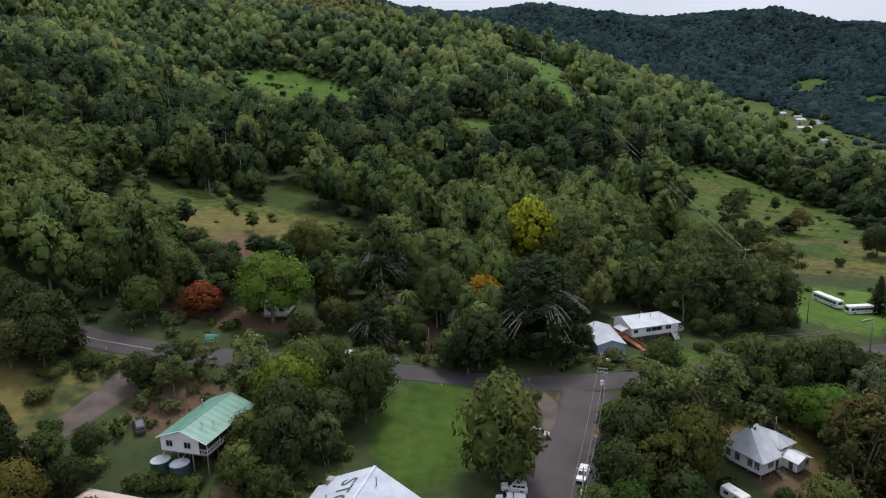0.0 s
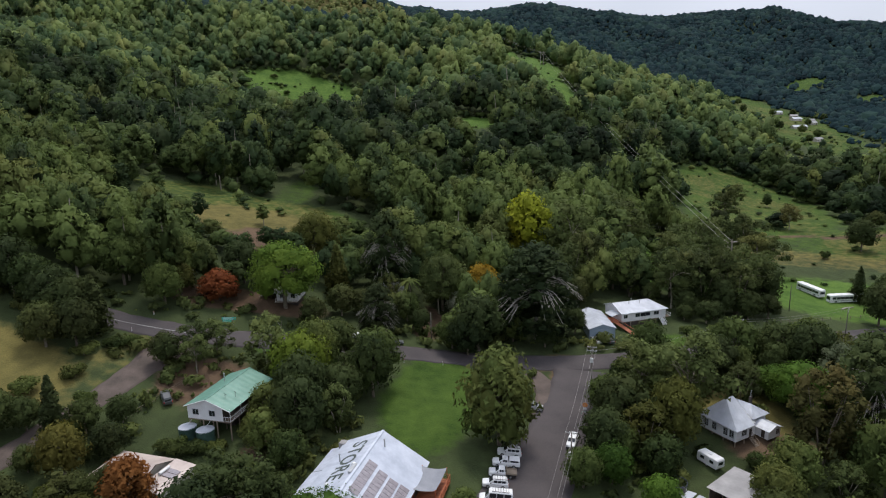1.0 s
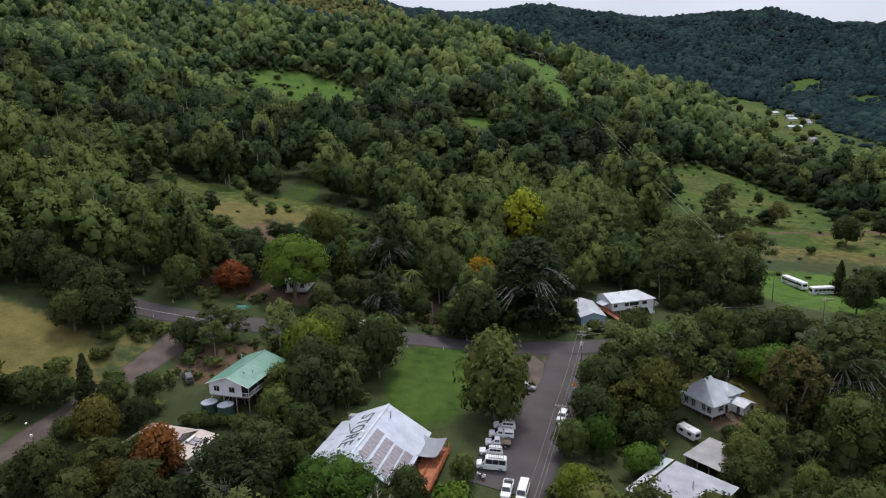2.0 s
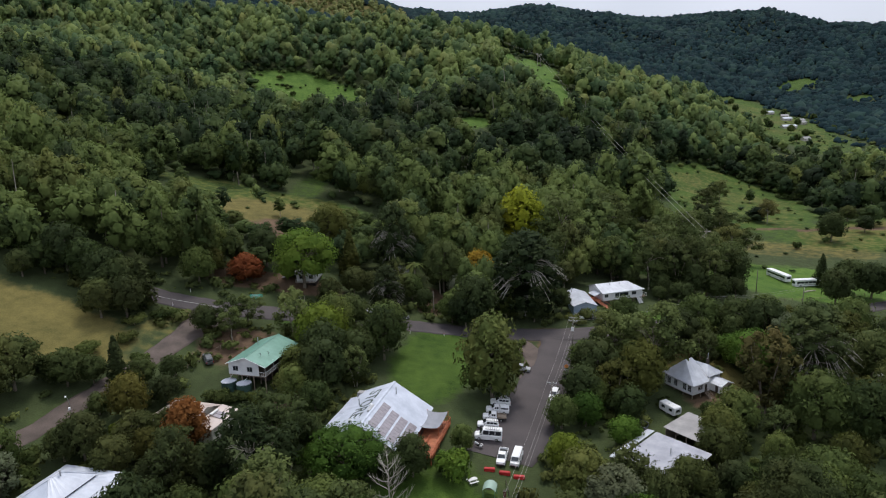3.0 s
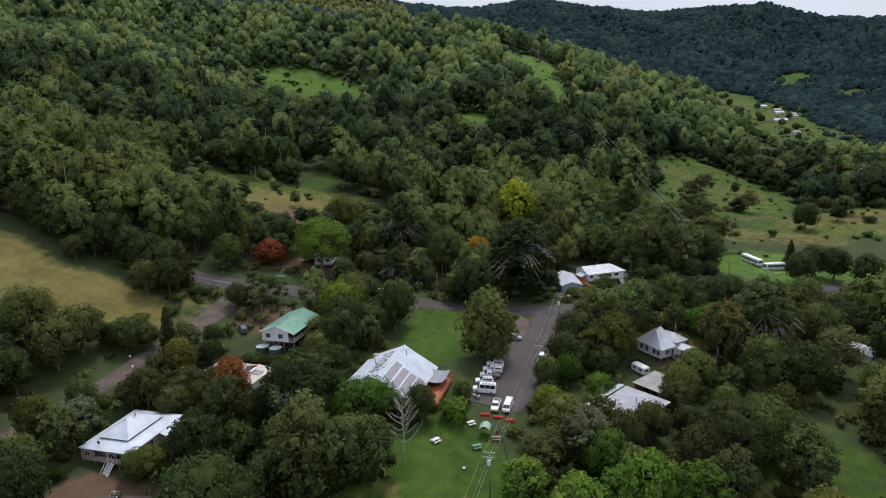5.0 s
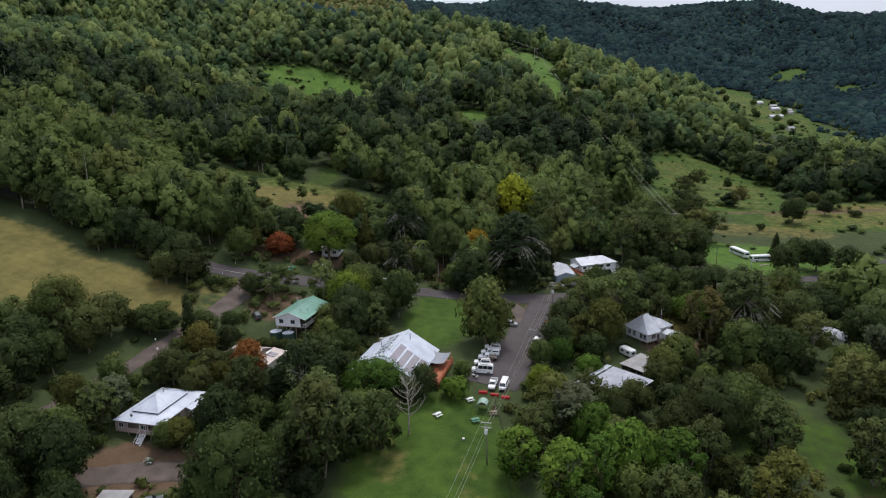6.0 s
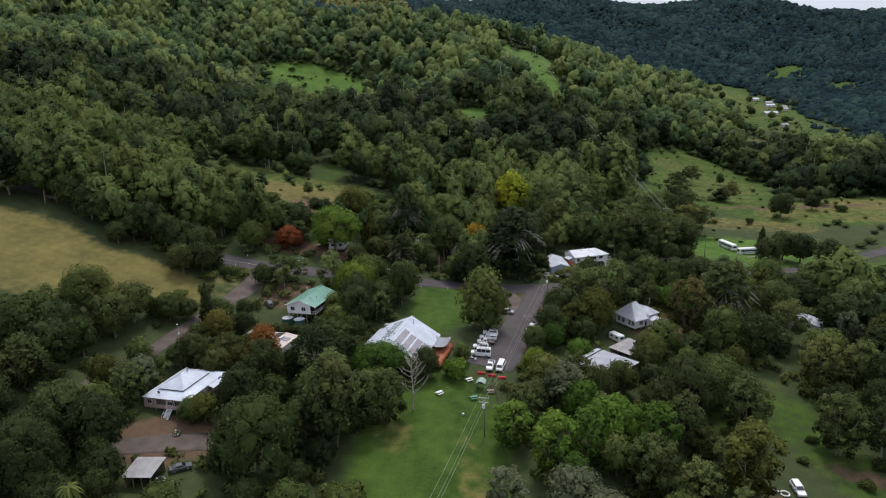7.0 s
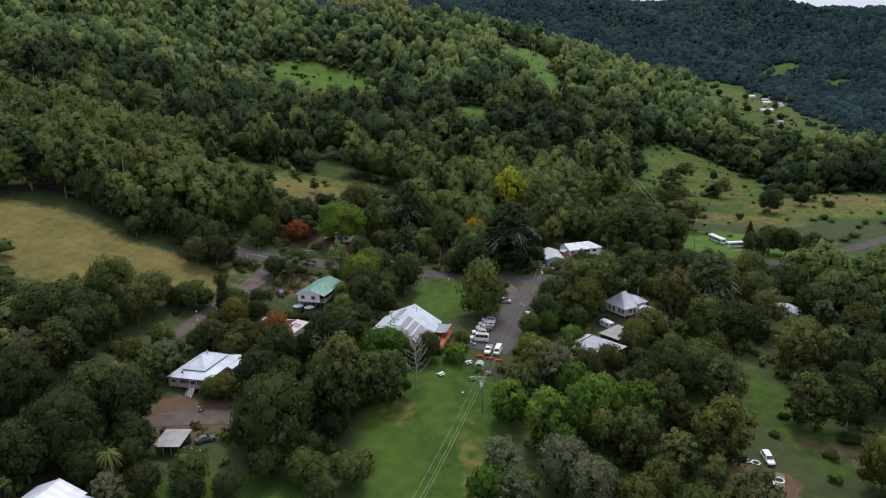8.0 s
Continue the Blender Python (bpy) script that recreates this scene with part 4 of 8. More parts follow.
creek = lambda x, y: ((x < 62) | ((y > 190) & (x < 112))) & ~gums(x, y)
woods("creek_woods", "dense mixed green trees along the foot of the hill", 8.0, -190, 150, 74, 215, [wood_proto(s, 18, 48, 0.52, *((18, 9), (13, 12), (16, 10.5))[s % 3], 0.04, 5, 3) for s in range(9)], LEAF["forest"], 1.1, 1, creek)
woods("creek_trunks", "pale slender trunks among the trees", 8.0, -190, 150, 74, 215, [trunk_proto(s, (18, 13, 16)[s % 3]) for s in range(9)], PALE_BARK, 1.1, 1, creek, 0.3)
sides = lambda x, y: ((x < -122) & (y < 74)) | (x < -190) | ((x > 128) & (y < 60))
woods("side_woods", "dark dense trees around the paddocks", 9.0, -300, 260, -90, 215, [wood_proto(s, 18, 30, 0.8, 14, 12, 0.04, 5, 3) for s in range(20, 24)], LEAF["forest"], 1.0, 2, sides)
woods("hill_woods", "eucalypt forest covering the near hillside", 10.8, -420, 330, 215, 430, [wood_proto(s, 15, 22, 0.85, *((21, 11.5), (15, 15), (18, 13))[s % 3], 0.04, 5, 3) for s in range(30, 39)], LEAF["forest"], 1.1, 3, lambda x, y: ~gums(x, y))
woods("hill_trunks", "pale slender trunks on the hillside", 10.8, -420, 330, 215, 430, [trunk_proto(s, (21, 15, 18)[s % 3]) for s in range(9)], PALE_BARK, 1.1, 3, lambda x, y: ~gums(x, y), 0.5)
# the ridge whose trees are coloured brighter to look sunlit
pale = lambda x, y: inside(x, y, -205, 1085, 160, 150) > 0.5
woods("upper_woods", "eucalypt forest on the upper slopes", 13.0, -640, 560, 430, 800, [wood_proto(s, 10, 11, 1.05, *((22, 13), (16, 17), (19, 15))[s % 3], 0.04, 5, 3) for s in range(40, 49)], LEAF["lit_forest"], 1.1, 4, lambda x, y: ~pale(x, y) & (x < 430))
woods("open_woods", "open eucalypt woodland with sunlight put into its pale colours", 12.5, -420, 20, 880, 1290, [wood_proto(s, 9, 10, 0.8, 13, 9, 0.08, 5, 3) for s in range(70, 74)], LEAF["sunlit"], 0.9, 7, pale)
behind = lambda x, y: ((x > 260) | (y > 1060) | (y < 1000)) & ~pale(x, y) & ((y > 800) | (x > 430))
woods("distant_woods", "distant forest across the valley, leaves tinted blue for haze", 8.0, -900, 1400, 430, 1260, [far_proto(s, 9, 10.5) for s in range(50, 58)], LEAF["far"], 1.0, 5, behind)
woods("range_woods", "forest on the far ranges, leaves tinted blue for haze", 9.0, -300, 1400, 1260, 1780, [far_proto(s, 9, 11) for s in range(58, 66)], LEAF["far"], 1.0, 8)
woods("valley_woods", "dark trees on the valley floor and flats", 11.0, 128, 700, 60, 430, [wood_proto(s, 14, 12, 0.95, 14, 10, 0.04, 5, 3) for s in range(60, 64)], LEAF["forest"], 0.85, 6, lambda x, y: (x > 330) | (y > 215))
EDGES = CLEAR_SLOPES
woods("edge_shrubs", "low dense shrubs along the edges of the clearings", 6.5, -300, 520, 130, 800, [wood_proto(s, 4, 18, 0.55, 4.5, 7, 0.0, 5, 2) for s in range(80, 84)], LEAF["forest"], 1.0, 9, lambda x, y: patch(x, y, EDGES) > 0.12)
woods("meadow_shrubs", "scattered dark shrubs and saplings on the open slopes", 8.0, -300, 520, 130, 800, [wood_proto(s, 3, 18, 0.42, 3.2, 3.6, 0.0, 5, 2) for s in range(84, 88)], LEAF["forest"], 1.0, 10, lambda x, y: patch(x, y, EDGES) > 0.3, 0.17, True)
woods("gum_stand", "tall gums with high loose crowns", 7.0, -80, 90, 170, 300, [wood_proto(s, 14, 20, 0.75, 20, 9, 0.5, 5, 3) for s in range(90, 94)], LEAF["forest"], 1.0, 11, gums)
woods("gum_trunks", "bare pale gum trunks", 7.0, -80, 90, 170, 300, [trunk_proto(s, 20) for s in range(4)], PALE_GUM, 1.0, 11, gums)


# ---- building materials ----
def sheet_metal(name, a, b, rough=0.38, spec=0.5, wide=0.2):
    """Painted or zinc roof sheets: every sheet differs a little, with weather stains and fine ribs."""
    m, n, l, p = nodes_of(name, rough, 0.0, spec)
    isle = noise_node(n, l, 1.6, 2)
    stain, fine = noise_node(n, l, 0.35, 6), noise_node(n, l, 5.0, 4)
    f = math_node(n, l, "ADD", math_node(n, l, "MULTIPLY", stain, 0.75), math_node(n, l, "MULTIPLY", isle, wide))
    f = math_node(n, l, "ADD", f, math_node(n, l, "MULTIPLY", fine, 0.12))
    l.new(ramp_node(n, l, f, [(0.3, a), (0.75, b)]), p.inputs["Base Color"])
    k = n.new("ShaderNodeBump")
    k.inputs["Strength"].default_value, k.inputs["Distance"].default_value = 0.25, 0.02
    l.new(fine, k.inputs["Height"])
    l.new(k.outputs["Normal"], p.inputs["Normal"])
    return m


# reflected sky blue is put into the zinc and white roof colours
ZINC = sheet_metal("pale_zinc_roofing", (0.34, 0.375, 0.45), (0.57, 0.61, 0.7))
WHITE_ROOF = sheet_metal("white_roofing", (0.33, 0.35, 0.4), (0.54, 0.57, 0.63))
PINK_ROOF = sheet_metal("faded_cream_pink_roofing", (0.36, 0.29, 0.27), (0.58, 0.5, 0.46))
GREEN_ROOF = sheet_metal("green_roofing", (0.085, 0.2, 0.155), (0.16, 0.31, 0.25))
GREY_ROOF = sheet_metal("dull_grey_roofing", (0.17, 0.165, 0.17), (0.34, 0.33, 0.33))
WHITE_WALL = surface("white_weatherboard", (0.52, 0.53, 0.55), (0.72, 0.73, 0.74), 0.5, 8, 0.6, bump=0.1, spread=0.05)
CREAM_WALL = surface("cream_weatherboard", (0.36, 0.34, 0.29), (0.55, 0.52, 0.46), 0.5, 8, 0.7, bump=0.1, spread=0.05)
BLUE_WALL = surface("pale_blue_sheet_wall", (0.2, 0.26, 0.33), (0.32, 0.39, 0.46), 0.4, 6, 0.55, bump=0.1, spread=0.05)
PINK_WALL = surface("dusty_pink_boards", (0.3, 0.22, 0.2), (0.44, 0.35, 0.32), 0.5, 8, 0.75, bump=0.1, spread=0.05)
DARK_WOOD = surface("dark_stained_timber", (0.025, 0.02, 0.018), (0.075, 0.06, 0.05), 0.7, 9, 0.7)
RED_WALL = surface("dark_red_boards", (0.09, 0.03, 0.022), (0.19, 0.07, 0.05), 0.6, 9, 0.7)
FADED_WOOD = surface("red_brown_decking", (0.2, 0.06, 0.03), (0.4, 0.14, 0.065), 0.8, 9, 0.75)
ORANGE_WOOD = surface("orange_red_deck_timber", (0.3, 0.075, 0.03), (0.55, 0.17, 0.08), 0.8, 9, 0.6)
RAW_WOOD = surface("weathered_timber", (0.13, 0.1, 0.075), (0.29, 0.24, 0.19), 0.8, 9, 0.85)
POLE_WOOD = surface("grey_pole_timber", (0.1, 0.09, 0.08), (0.24, 0.21, 0.18), 0.8, 9, 0.9)
SHADE_CLOTH = surface("grey_shade_cloth", (0.2, 0.21, 0.24), (0.3, 0.31, 0.34), 0.5, 12, 0.8)
WHITE_PAINT = surface("white_paint", (0.62, 0.63, 0.65), (0.8, 0.81, 0.82), 1.0, 10, 0.35, bump=0.0, spread=0.08, spec=0.5)
SILVER_PAINT = surface("silver_paint", (0.3, 0.31, 0.33), (0.45, 0.46, 0.48), 1.0, 10, 0.3, bump=0.0, spread=0.1, spec=0.6)
GREY_PAINT = surface("dark_grey_paint", (0.05, 0.055, 0.06), (0.1, 0.105, 0.11), 1.0, 10, 0.3, bump=0.0, spread=0.1, spec=0.6)
TYRE = surface("black_rubber", (0.012, 0.012, 0.012), (0.03, 0.03, 0.03), 2, 20, 0.85)
BLACK = surface("matt_black", (0.015, 0.015, 0.017), (0.035, 0.035, 0.038), 2, 20, 0.6)
STEEL = surface("galvanised_steel", (0.3, 0.31, 0.32), (0.5, 0.51, 0.52), 1, 12, 0.4, 0.6)
GREEN_PAINT = surface("green_paint", (0.07, 0.2, 0.14), (0.13, 0.3, 0.22), 1, 10, 0.5)
TANK_GREEN = surface("dark_green_tank_paint", (0.02, 0.05, 0.04), (0.05, 0.1, 0.08), 1, 10, 0.5)
SIGN_GREEN = surface("green_sign_face", (0.03, 0.4, 0.32), (0.06, 0.55, 0.44), 1, 10, 0.4, bump=0)
RED_PLASTIC = surface("red_plastic", (0.3, 0.012, 0.014), (0.46, 0.03, 0.03), 1, 10, 0.45, bump=0)
ORANGE_PAINT = surface("orange_paint", (0.6, 0.2, 0.05), (0.8, 0.32, 0.1), 1, 10, 0.5, bump=0)
LAMP_RED = surface("red_lamp_glass", (0.35, 0.01, 0.01), (0.45, 0.02, 0.02), 1, 10, 0.2, bump=0)
LETTERING = surface("dark_green_roof_lettering", (0.035, 0.05, 0.045), (0.07, 0.09, 0.08), 0.6, 8, 0.6, bump=0)
CONCRETE = surface("concrete", (0.22, 0.21, 0.2), (0.38, 0.36, 0.34), 0.5, 8, 0.9)
GLASS, gn, gl, gp = nodes_of("dark_window_glass", 0.06, 0.0, 0.7)
gp.inputs["Base Color"].default_value = (0.018, 0.022, 0.028, 1)
# dark cells given the pale mauve of reflected sky as base colour
SOLAR, sn, sl, sp = nodes_of("sky_toned_solar_glass", 0.22, 0.0, 1.0)
sl.new(ramp_node(sn, sl, noise_node(sn, sl, 1.5, 2), [(0.3, (0.2, 0.18, 0.2)), (0.7, (0.29, 0.26, 0.28))]), sp.inputs["Base Color"])


# ---- building tools ----
def thing(name, label, category, x, y, z=None, turn=0.0, group="", kind=""):
    ob = tagged(new(name), label, category, group, kind)
    ob.matrix_basis = pose(x, y, level(x, y) if z is None else z, 0, 0, turn)
    return ob


def part(name, data, material, parent, label="", smooth=False):
    ob = new(name, mesh_of(name, *data, material, smooth))
    ob.parent = parent
    return tagged(ob, label)


def box(x0, x1, y0, y1, z0, z1):
    v = np.array([(x, y, z) for x in (x0, x1) for y in (y0, y1) for z in (z0, z1)], float)
    return v, np.array([(0, 1, 3, 2), (4, 6, 7, 5), (0, 4, 5, 1), (2, 3, 7, 6), (0, 2, 6, 4), (1, 5, 7, 3)], np.int32)


def bar(a, b, r=0.05):
    """A square bar between two points."""
    return capped(tube([a, b], [r, r], 4), 4)


def capped(data, sides):
    v, f = data
    n = len(v)
    lids = np.array([list(range(sides))[::-1], list(range(n - sides, n))], np.int32)
    return v, [f, lids] if sides != 4 else [np.concatenate([f, lids])]


def drum(x, y, z0, z1, r, sides=16, r2=None):
    """An upright cylinder or cone with lids."""
    k = np.arange(sides) * 2 * math.pi / sides
    lo = np.c_[x + r * np.cos(k), y + r * np.sin(k), np.full(sides, z0)]
    r2 = r if r2 is None else r2
    hi = np.c_[x + r2 * np.cos(k), y + r2 * np.sin(k), np.full(sides, z1)]
    v = np.concatenate([lo, hi, [(x, y, z0), (x, y, z1)]])
    j = np.arange(sides)
    q = np.stack([j, (j + 1) % sides, (j + 1) % sides + sides, j + sides], 1).astype(np.int32)
    t = np.concatenate([np.stack([(j + 1) % sides, j, np.full(sides, 2 * sides)], 1), np.stack([j + sides, (j + 1) % sides + sides, np.full(sides, 2 * sides + 1)], 1)]).astype(np.int32)
    return v, [q, t]


def sheets(a, b, c, d, wide=0.8, thick=0.06):
    """A roof plane from eave a-b to ridge d-c, made of overlapping sheets that run down the slope."""
    a, b, c, d = (np.array(p, float) for p in (a, b, c, d))
    n = max(1, round(float(np.linalg.norm(b - a)) / wide))
    up = unit(np.cross(b - a, d - a) if np.linalg.norm(d - a) > np.linalg.norm(c - b) * 0.2 else np.cross(b - a, c - b))
    up = up * (1 if up[2] > 0 else -1)
    f = (np.arange(n + 1) / n)[:, None]
    lift = up * (0.025 * (np.arange(n + 1) % 2))[:, None]
    low, high = a + (b - a) * f + lift, d + (c - d) * f + lift
    v = np.concatenate([low, high, low - up * thick - lift, high - up * thick - lift])
    m, i = n + 1, np.arange(n)
    q = [np.stack([i, i + 1, m + i + 1, m + i], 1), np.stack([2 * m + i, 3 * m + i, 3 * m + i + 1, 2 * m + i + 1], 1), np.stack([i, 2 * m + i, 2 * m + i + 1, i + 1], 1), np.stack([m + i, m + i + 1, 3 * m + i + 1, 3 * m + i], 1)]
    ends = np.array([(0, m, 3 * m, 2 * m), (n, 2 * m + n, 3 * m + n, m + n)])
    return v, np.concatenate(q + [ends]).astype(np.int32)


def gable_roof(w0, w1, l0, l1, eave0, eave1, ridge, ridge_at=0.0, over=0.5):
    """Two roof planes; the ridge runs along y."""
    s0, s1 = (ridge - eave0) / (ridge_at - w0), (ridge - eave1) / (w1 - ridge_at)
    a0, a1 = w0 - over, w1 + over
    z0, z1 = eave0 - s0 * over, eave1 - s1 * over
    y0, y1 = l0 - over, l1 + over
    left = sheets((a0, y1, z0), (a0, y0, z0), (ridge_at, y0, ridge), (ridge_at, y1, ridge))
    right = sheets((a1, y0, z1), (a1, y1, z1), (ridge_at, y1, ridge), (ridge_at, y0, ridge))
    return left, right


def hip_roof(w0, w1, l0, l1, eave, ridge, inset, over=0.5):
    """Four planes; the ridge runs along y from l0 + inset to l1 - inset."""
    x0, x1, y0, y1, m = w0 - over, w1 + over, l0 - over, l1 + over, (w0 + w1) / 2
    r0, r1 = (m, l0 + inset, ridge), (m, l1 - inset, ridge)
    c = [(x0, y0, eave), (x1, y0, eave), (x1, y1, eave), (x0, y1, eave)]
    return sheets(c[3], c[0], r0, r1), sheets(c[1], c[2], r1, r0), sheets(c[0], c[1], r0, r0), sheets(c[2], c[3], r1, r1)


def roof(planes, material, parent, label=""):
    for p in planes:
        part("roof_plane", p, material, parent, label)


def wall_box(w0, w1, l0, l1, z0, z1, t=0.15):
    """Four walls of some thickness, open above and below."""
    return join([box(w0, w1, l0, l0 + t, z0, z1), box(w0, w1, l1 - t, l1, z0, z1), box(w0, w0 + t, l0 + t, l1 - t, z0, z1), box(w1 - t, w1, l0 + t, l1 - t, z0, z1)])


def gable_ends(w0, w1, l0, l1, eave0, eave1, ridge, at, material, parent, t=0.15):
    for y in (l0, l1 - t):
        v = np.array([(w0, y, eave0), (w1, y, eave1), (at, y, ridge), (w0, y + t, eave0), (w1, y + t, eave1), (at, y + t, ridge)], float)
        part("gable", (v, [np.array([(0, 1, 2), (5, 4, 3)], np.int32), np.array([(0, 3, 4, 1), (1, 4, 5, 2), (2, 5, 3, 0)], np.int32)]), material, parent)


def window(parent, side, at, z, wide, high, wall, frame_mat=None):
    """A window on side x0, x1, y0 or y1 at that wall's place: a frame, panes behind a glazing bar."""
    frame_mat = frame_mat or WHITE_PAINT
    axis, out = side[0], -1 if side[1] == "0" else 1

    def put(u0, u1, z0, z1, d0, d1):
        d = sorted((wall + out * d0, wall + out * d1))
        return box(*d, u0, u1, z0, z1) if axis == "x" else box(u0, u1, *d, z0, z1)

    u0, u1, e = at - wide / 2, at + wide / 2, 0.07
    fr = join([put(u0 - e, u0, z - e, z + high + e, -0.02, 0.06), put(u1, u1 + e, z - e, z + high + e, -0.02, 0.06), put(u0, u1, z - e, z, -0.02, 0.08), put(u0, u1, z + high, z + high + e, -0.02, 0.06), put(at - 0.025, at + 0.025, z, z + high, -0.02, 0.04)])
    w = part("window", fr, frame_mat, parent)
    for a, b in ((u0, at - 0.025), (at + 0.025, u1)):
        part("pane", put(a, b, z, z + high, -0.02, 0.02), GLASS, w, "dark window pane")


def door(parent, side, at, z, wall, material=None, wide=0.9):
    axis, out = side[0], -1 if side[1] == "0" else 1
    d = sorted((wall, wall + out * 0.05))
    g = box(*d, at - wide / 2, at + wide / 2, z, z + 2.05) if axis == "x" else box(at - wide / 2, at + wide / 2, *d, z, z + 2.05)
    part("door", g, material or DARK_WOOD, parent)


def stumps(parent, w0, w1, l0, l1, top, low=-2.5, step=2.6, material=None):
    for x in np.linspace(w0 + 0.2, w1 - 0.2, max(2, int((w1 - w0) / step) + 1)):
        for y in np.linspace(l0 + 0.2, l1 - 0.2, max(2, int((l1 - l0) / step) + 1)):
            part("stump", box(x - 0.1, x + 0.1, y - 0.1, y + 0.1, low, top), material or RAW_WOOD, parent)


def floor_slab(parent, w0, w1, l0, l1, z, name="floor"):
    part(name, box(w0, w1, l0, l1, z - 0.2, z), RAW_WOOD, parent)


def railing(parent, a, b, z, high=1.0, material=None, step=0.45):
    """A rail with balusters from a to b (x, y)."""
    material = material or WHITE_PAINT
    a, b = np.array(a, float), np.array(b, float)
    n = max(2, int(np.linalg.norm(b - a) / step))
    bits = [bar((*a, z + high), (*b, z + high), 0.05), bar((*a, z + 0.15), (*b, z + 0.15), 0.035)]
    for i in range(n + 1):
        p = a + (b - a) * i / n
        bits.append(bar((*p, z), (*p, z + high), 0.028 if i % 5 else 0.06))
    part("railing", join(bits), material, parent)


def stairs(parent, x, y0, y1, z0, z1, wide=1.2, material=None, rails=True):
    """A straight flight along y."""
    material = material or WHITE_PAINT
    n = max(3, int(abs(z1 - z0) / 0.19))
    for i in range(n):
        f = (i + 0.5) / n
        y, z = y0 + (y1 - y0) * f, z0 + (z1 - z0) * f
        part("step", box(x - wide / 2, x + wide / 2, y - 0.14, y + 0.14, z - 0.03, z + 0.03), material, parent)
    for s in (-1, 1):
        part("stringer", bar((x + s * wide / 2, y0, z0), (x + s * wide / 2, y1, z1), 0.09), material, parent)
        if rails:
            part("handrail", join([bar((x + s * wide / 2, y0, z0 + 0.95), (x + s * wide / 2, y1, z1 + 0.95), 0.045)] + [bar((x + s * wide / 2, y0 + (y1 - y0) * f, z0 + (z1 - z0) * f), (x + s * wide / 2, y0 + (y1 - y0) * f, z0 + (z1 - z0) * f + 0.95), 0.035) for f in (0, 0.5, 1)]), material, parent)


def flue(parent, x, y, z0, z1, r=0.12, name="flue"):
    part(name, join([drum(x, y, z0, z1, r, 10), drum(x, y, z1, z1 + 0.18, r * 1.7, 10, r * 0.5)]), STEEL, parent)


# ---- the store ----
def store():
    g = 1.3
    ob = thing("village_store", "large weatherboard store with pale zinc roof and solar panels", "store", -22.6, 3.0, g, -16.0)
    w0, w1, l0, l1, er, el, ridge = -7.2, 8.4, -10.4, 9.6, 3.3, 5.6, 8.5
    part("wall", wall_box(w0, w1, l0, l1, 0.6, er), CREAM_WALL, ob, "cream weatherboard wall")
    part("upper_wall", box(w0, w0 + 0.15, l0, l1, er, el), CREAM_WALL, ob)
    gable_ends(w0, w1, l0, l1, er, er, ridge - 0.1, 0.0, CREAM_WALL, ob)
    part("wall_infill", join([box(w0, -2.5, l0, l0 + 0.15, er, el - 0.1), box(w0, -2.5, l1 - 0.15, l1, er, el - 0.1)]), CREAM_WALL, ob)
    floor_slab(ob, w0, w1, l0, l1, 0.6)
    stumps(ob, w0, w1, l0, l1, 0.4)
    left, right = gable_roof(w0, w1, l0, l1, el, er, ridge, 0.0, 0.55)
    part("roof_plane", left, ZINC, ob, "pale zinc roof with dark lettering")
    part("roof_plane", right, ZINC, ob, "pale zinc roof carrying solar panels")
    part("ridge_cap", join([box(-0.25, 0.25, l0 - 0.55, l1 + 0.55, ridge - 0.03, ridge + 0.06)]), ZINC, ob)
    sl, sr = (ridge - el) / -w0, (ridge - er) / w1
    # lean-to along the west side, in two lengths
    for a, b, drop in ((l0 + 0.2, 0.6, 0.0), (1.0, l1 - 0.4, 0.12)):
        part("lean_to_roof", sheets((-10.4, b, 4.0 - drop), (-10.4, a, 4.0 - drop), (-7.5, a, 4.9 - drop), (-7.5, b, 4.9 - drop)), ZINC, ob)
        part("lean_to_wall", wall_box(-10.0, -7.3, a + 0.2, b - 0.2, 0.3, 4.0 - drop), CREAM_WALL, ob)
    part("box_gutter", box(-7.62, -7.5, l0, l1, 5.05, 5.25), BLACK, ob)
    part("rear_vent_housing", box(-8.6, -6.8, l1 - 1.0, l1 + 0.4, 3.4, 5.6), GREY_ROOF, ob, "grey boxed roof plant")
    # dormer gable at the near end of the west plane
    dormer = part("dormer", (np.array([(-6.9, l0 - 0.6, 5.7), (-2.6, l0 - 0.6, 5.7), (-4.75, l0 - 0.6, 7.2), (-4.75, l0 + 3.4, 7.2), (-6.9, l0 + 1.0, 5.7), (-2.6, l0 + 3.2, 7.3)]), [np.array([(0, 1, 2)], np.int32), np.array([(1, 5, 3, 2), (0, 2, 3, 4)], np.int32)]), ZINC, ob)
    part("louvre", box(-5.4, -4.1, l0 - 0.66, l0 - 0.58, 5.8, 6.5), BLACK, dormer, "dark gable louvre")
    flue(ob, -5.0, 1.2, 6.3, 7.9)
    flue(ob, 1.7, 6.2, 7.3, 8.9, 0.13)
    for x, y in ((-1.0, -1.9), (-3.6, -7.2)):
        part("roof_ventilator", ball((x, y, ridge + sl * x + 0.3), (0.42, 0.42, 0.4), 12, 6), WHITE_PAINT, ob, "white turning roof ventilator", True)
    part("roof_duct", box(-0.9, -0.3, -4.6, -1.9, ridge - 0.45, ridge + 0.15), STEEL, ob)
    # lettering on the west plane, read from the west
    cu = bpy.data.curves.new("lettering", "FONT")
    cu.body, cu.size, cu.extrude, cu.space_character, cu.offset = "STORE", 4.3, 0.01, 1.06, 0.05
    cu.align_x, cu.align_y = "CENTER", "CENTER"
    tmp = bpy.data.objects.new("lettering", cu)
    me = bpy.data.meshes.new_from_object(tmp)
    bpy.data.objects.remove(tmp)
    me.materials.clear()
    me.materials.append(LETTERING)
    sign = new("lettering", me)
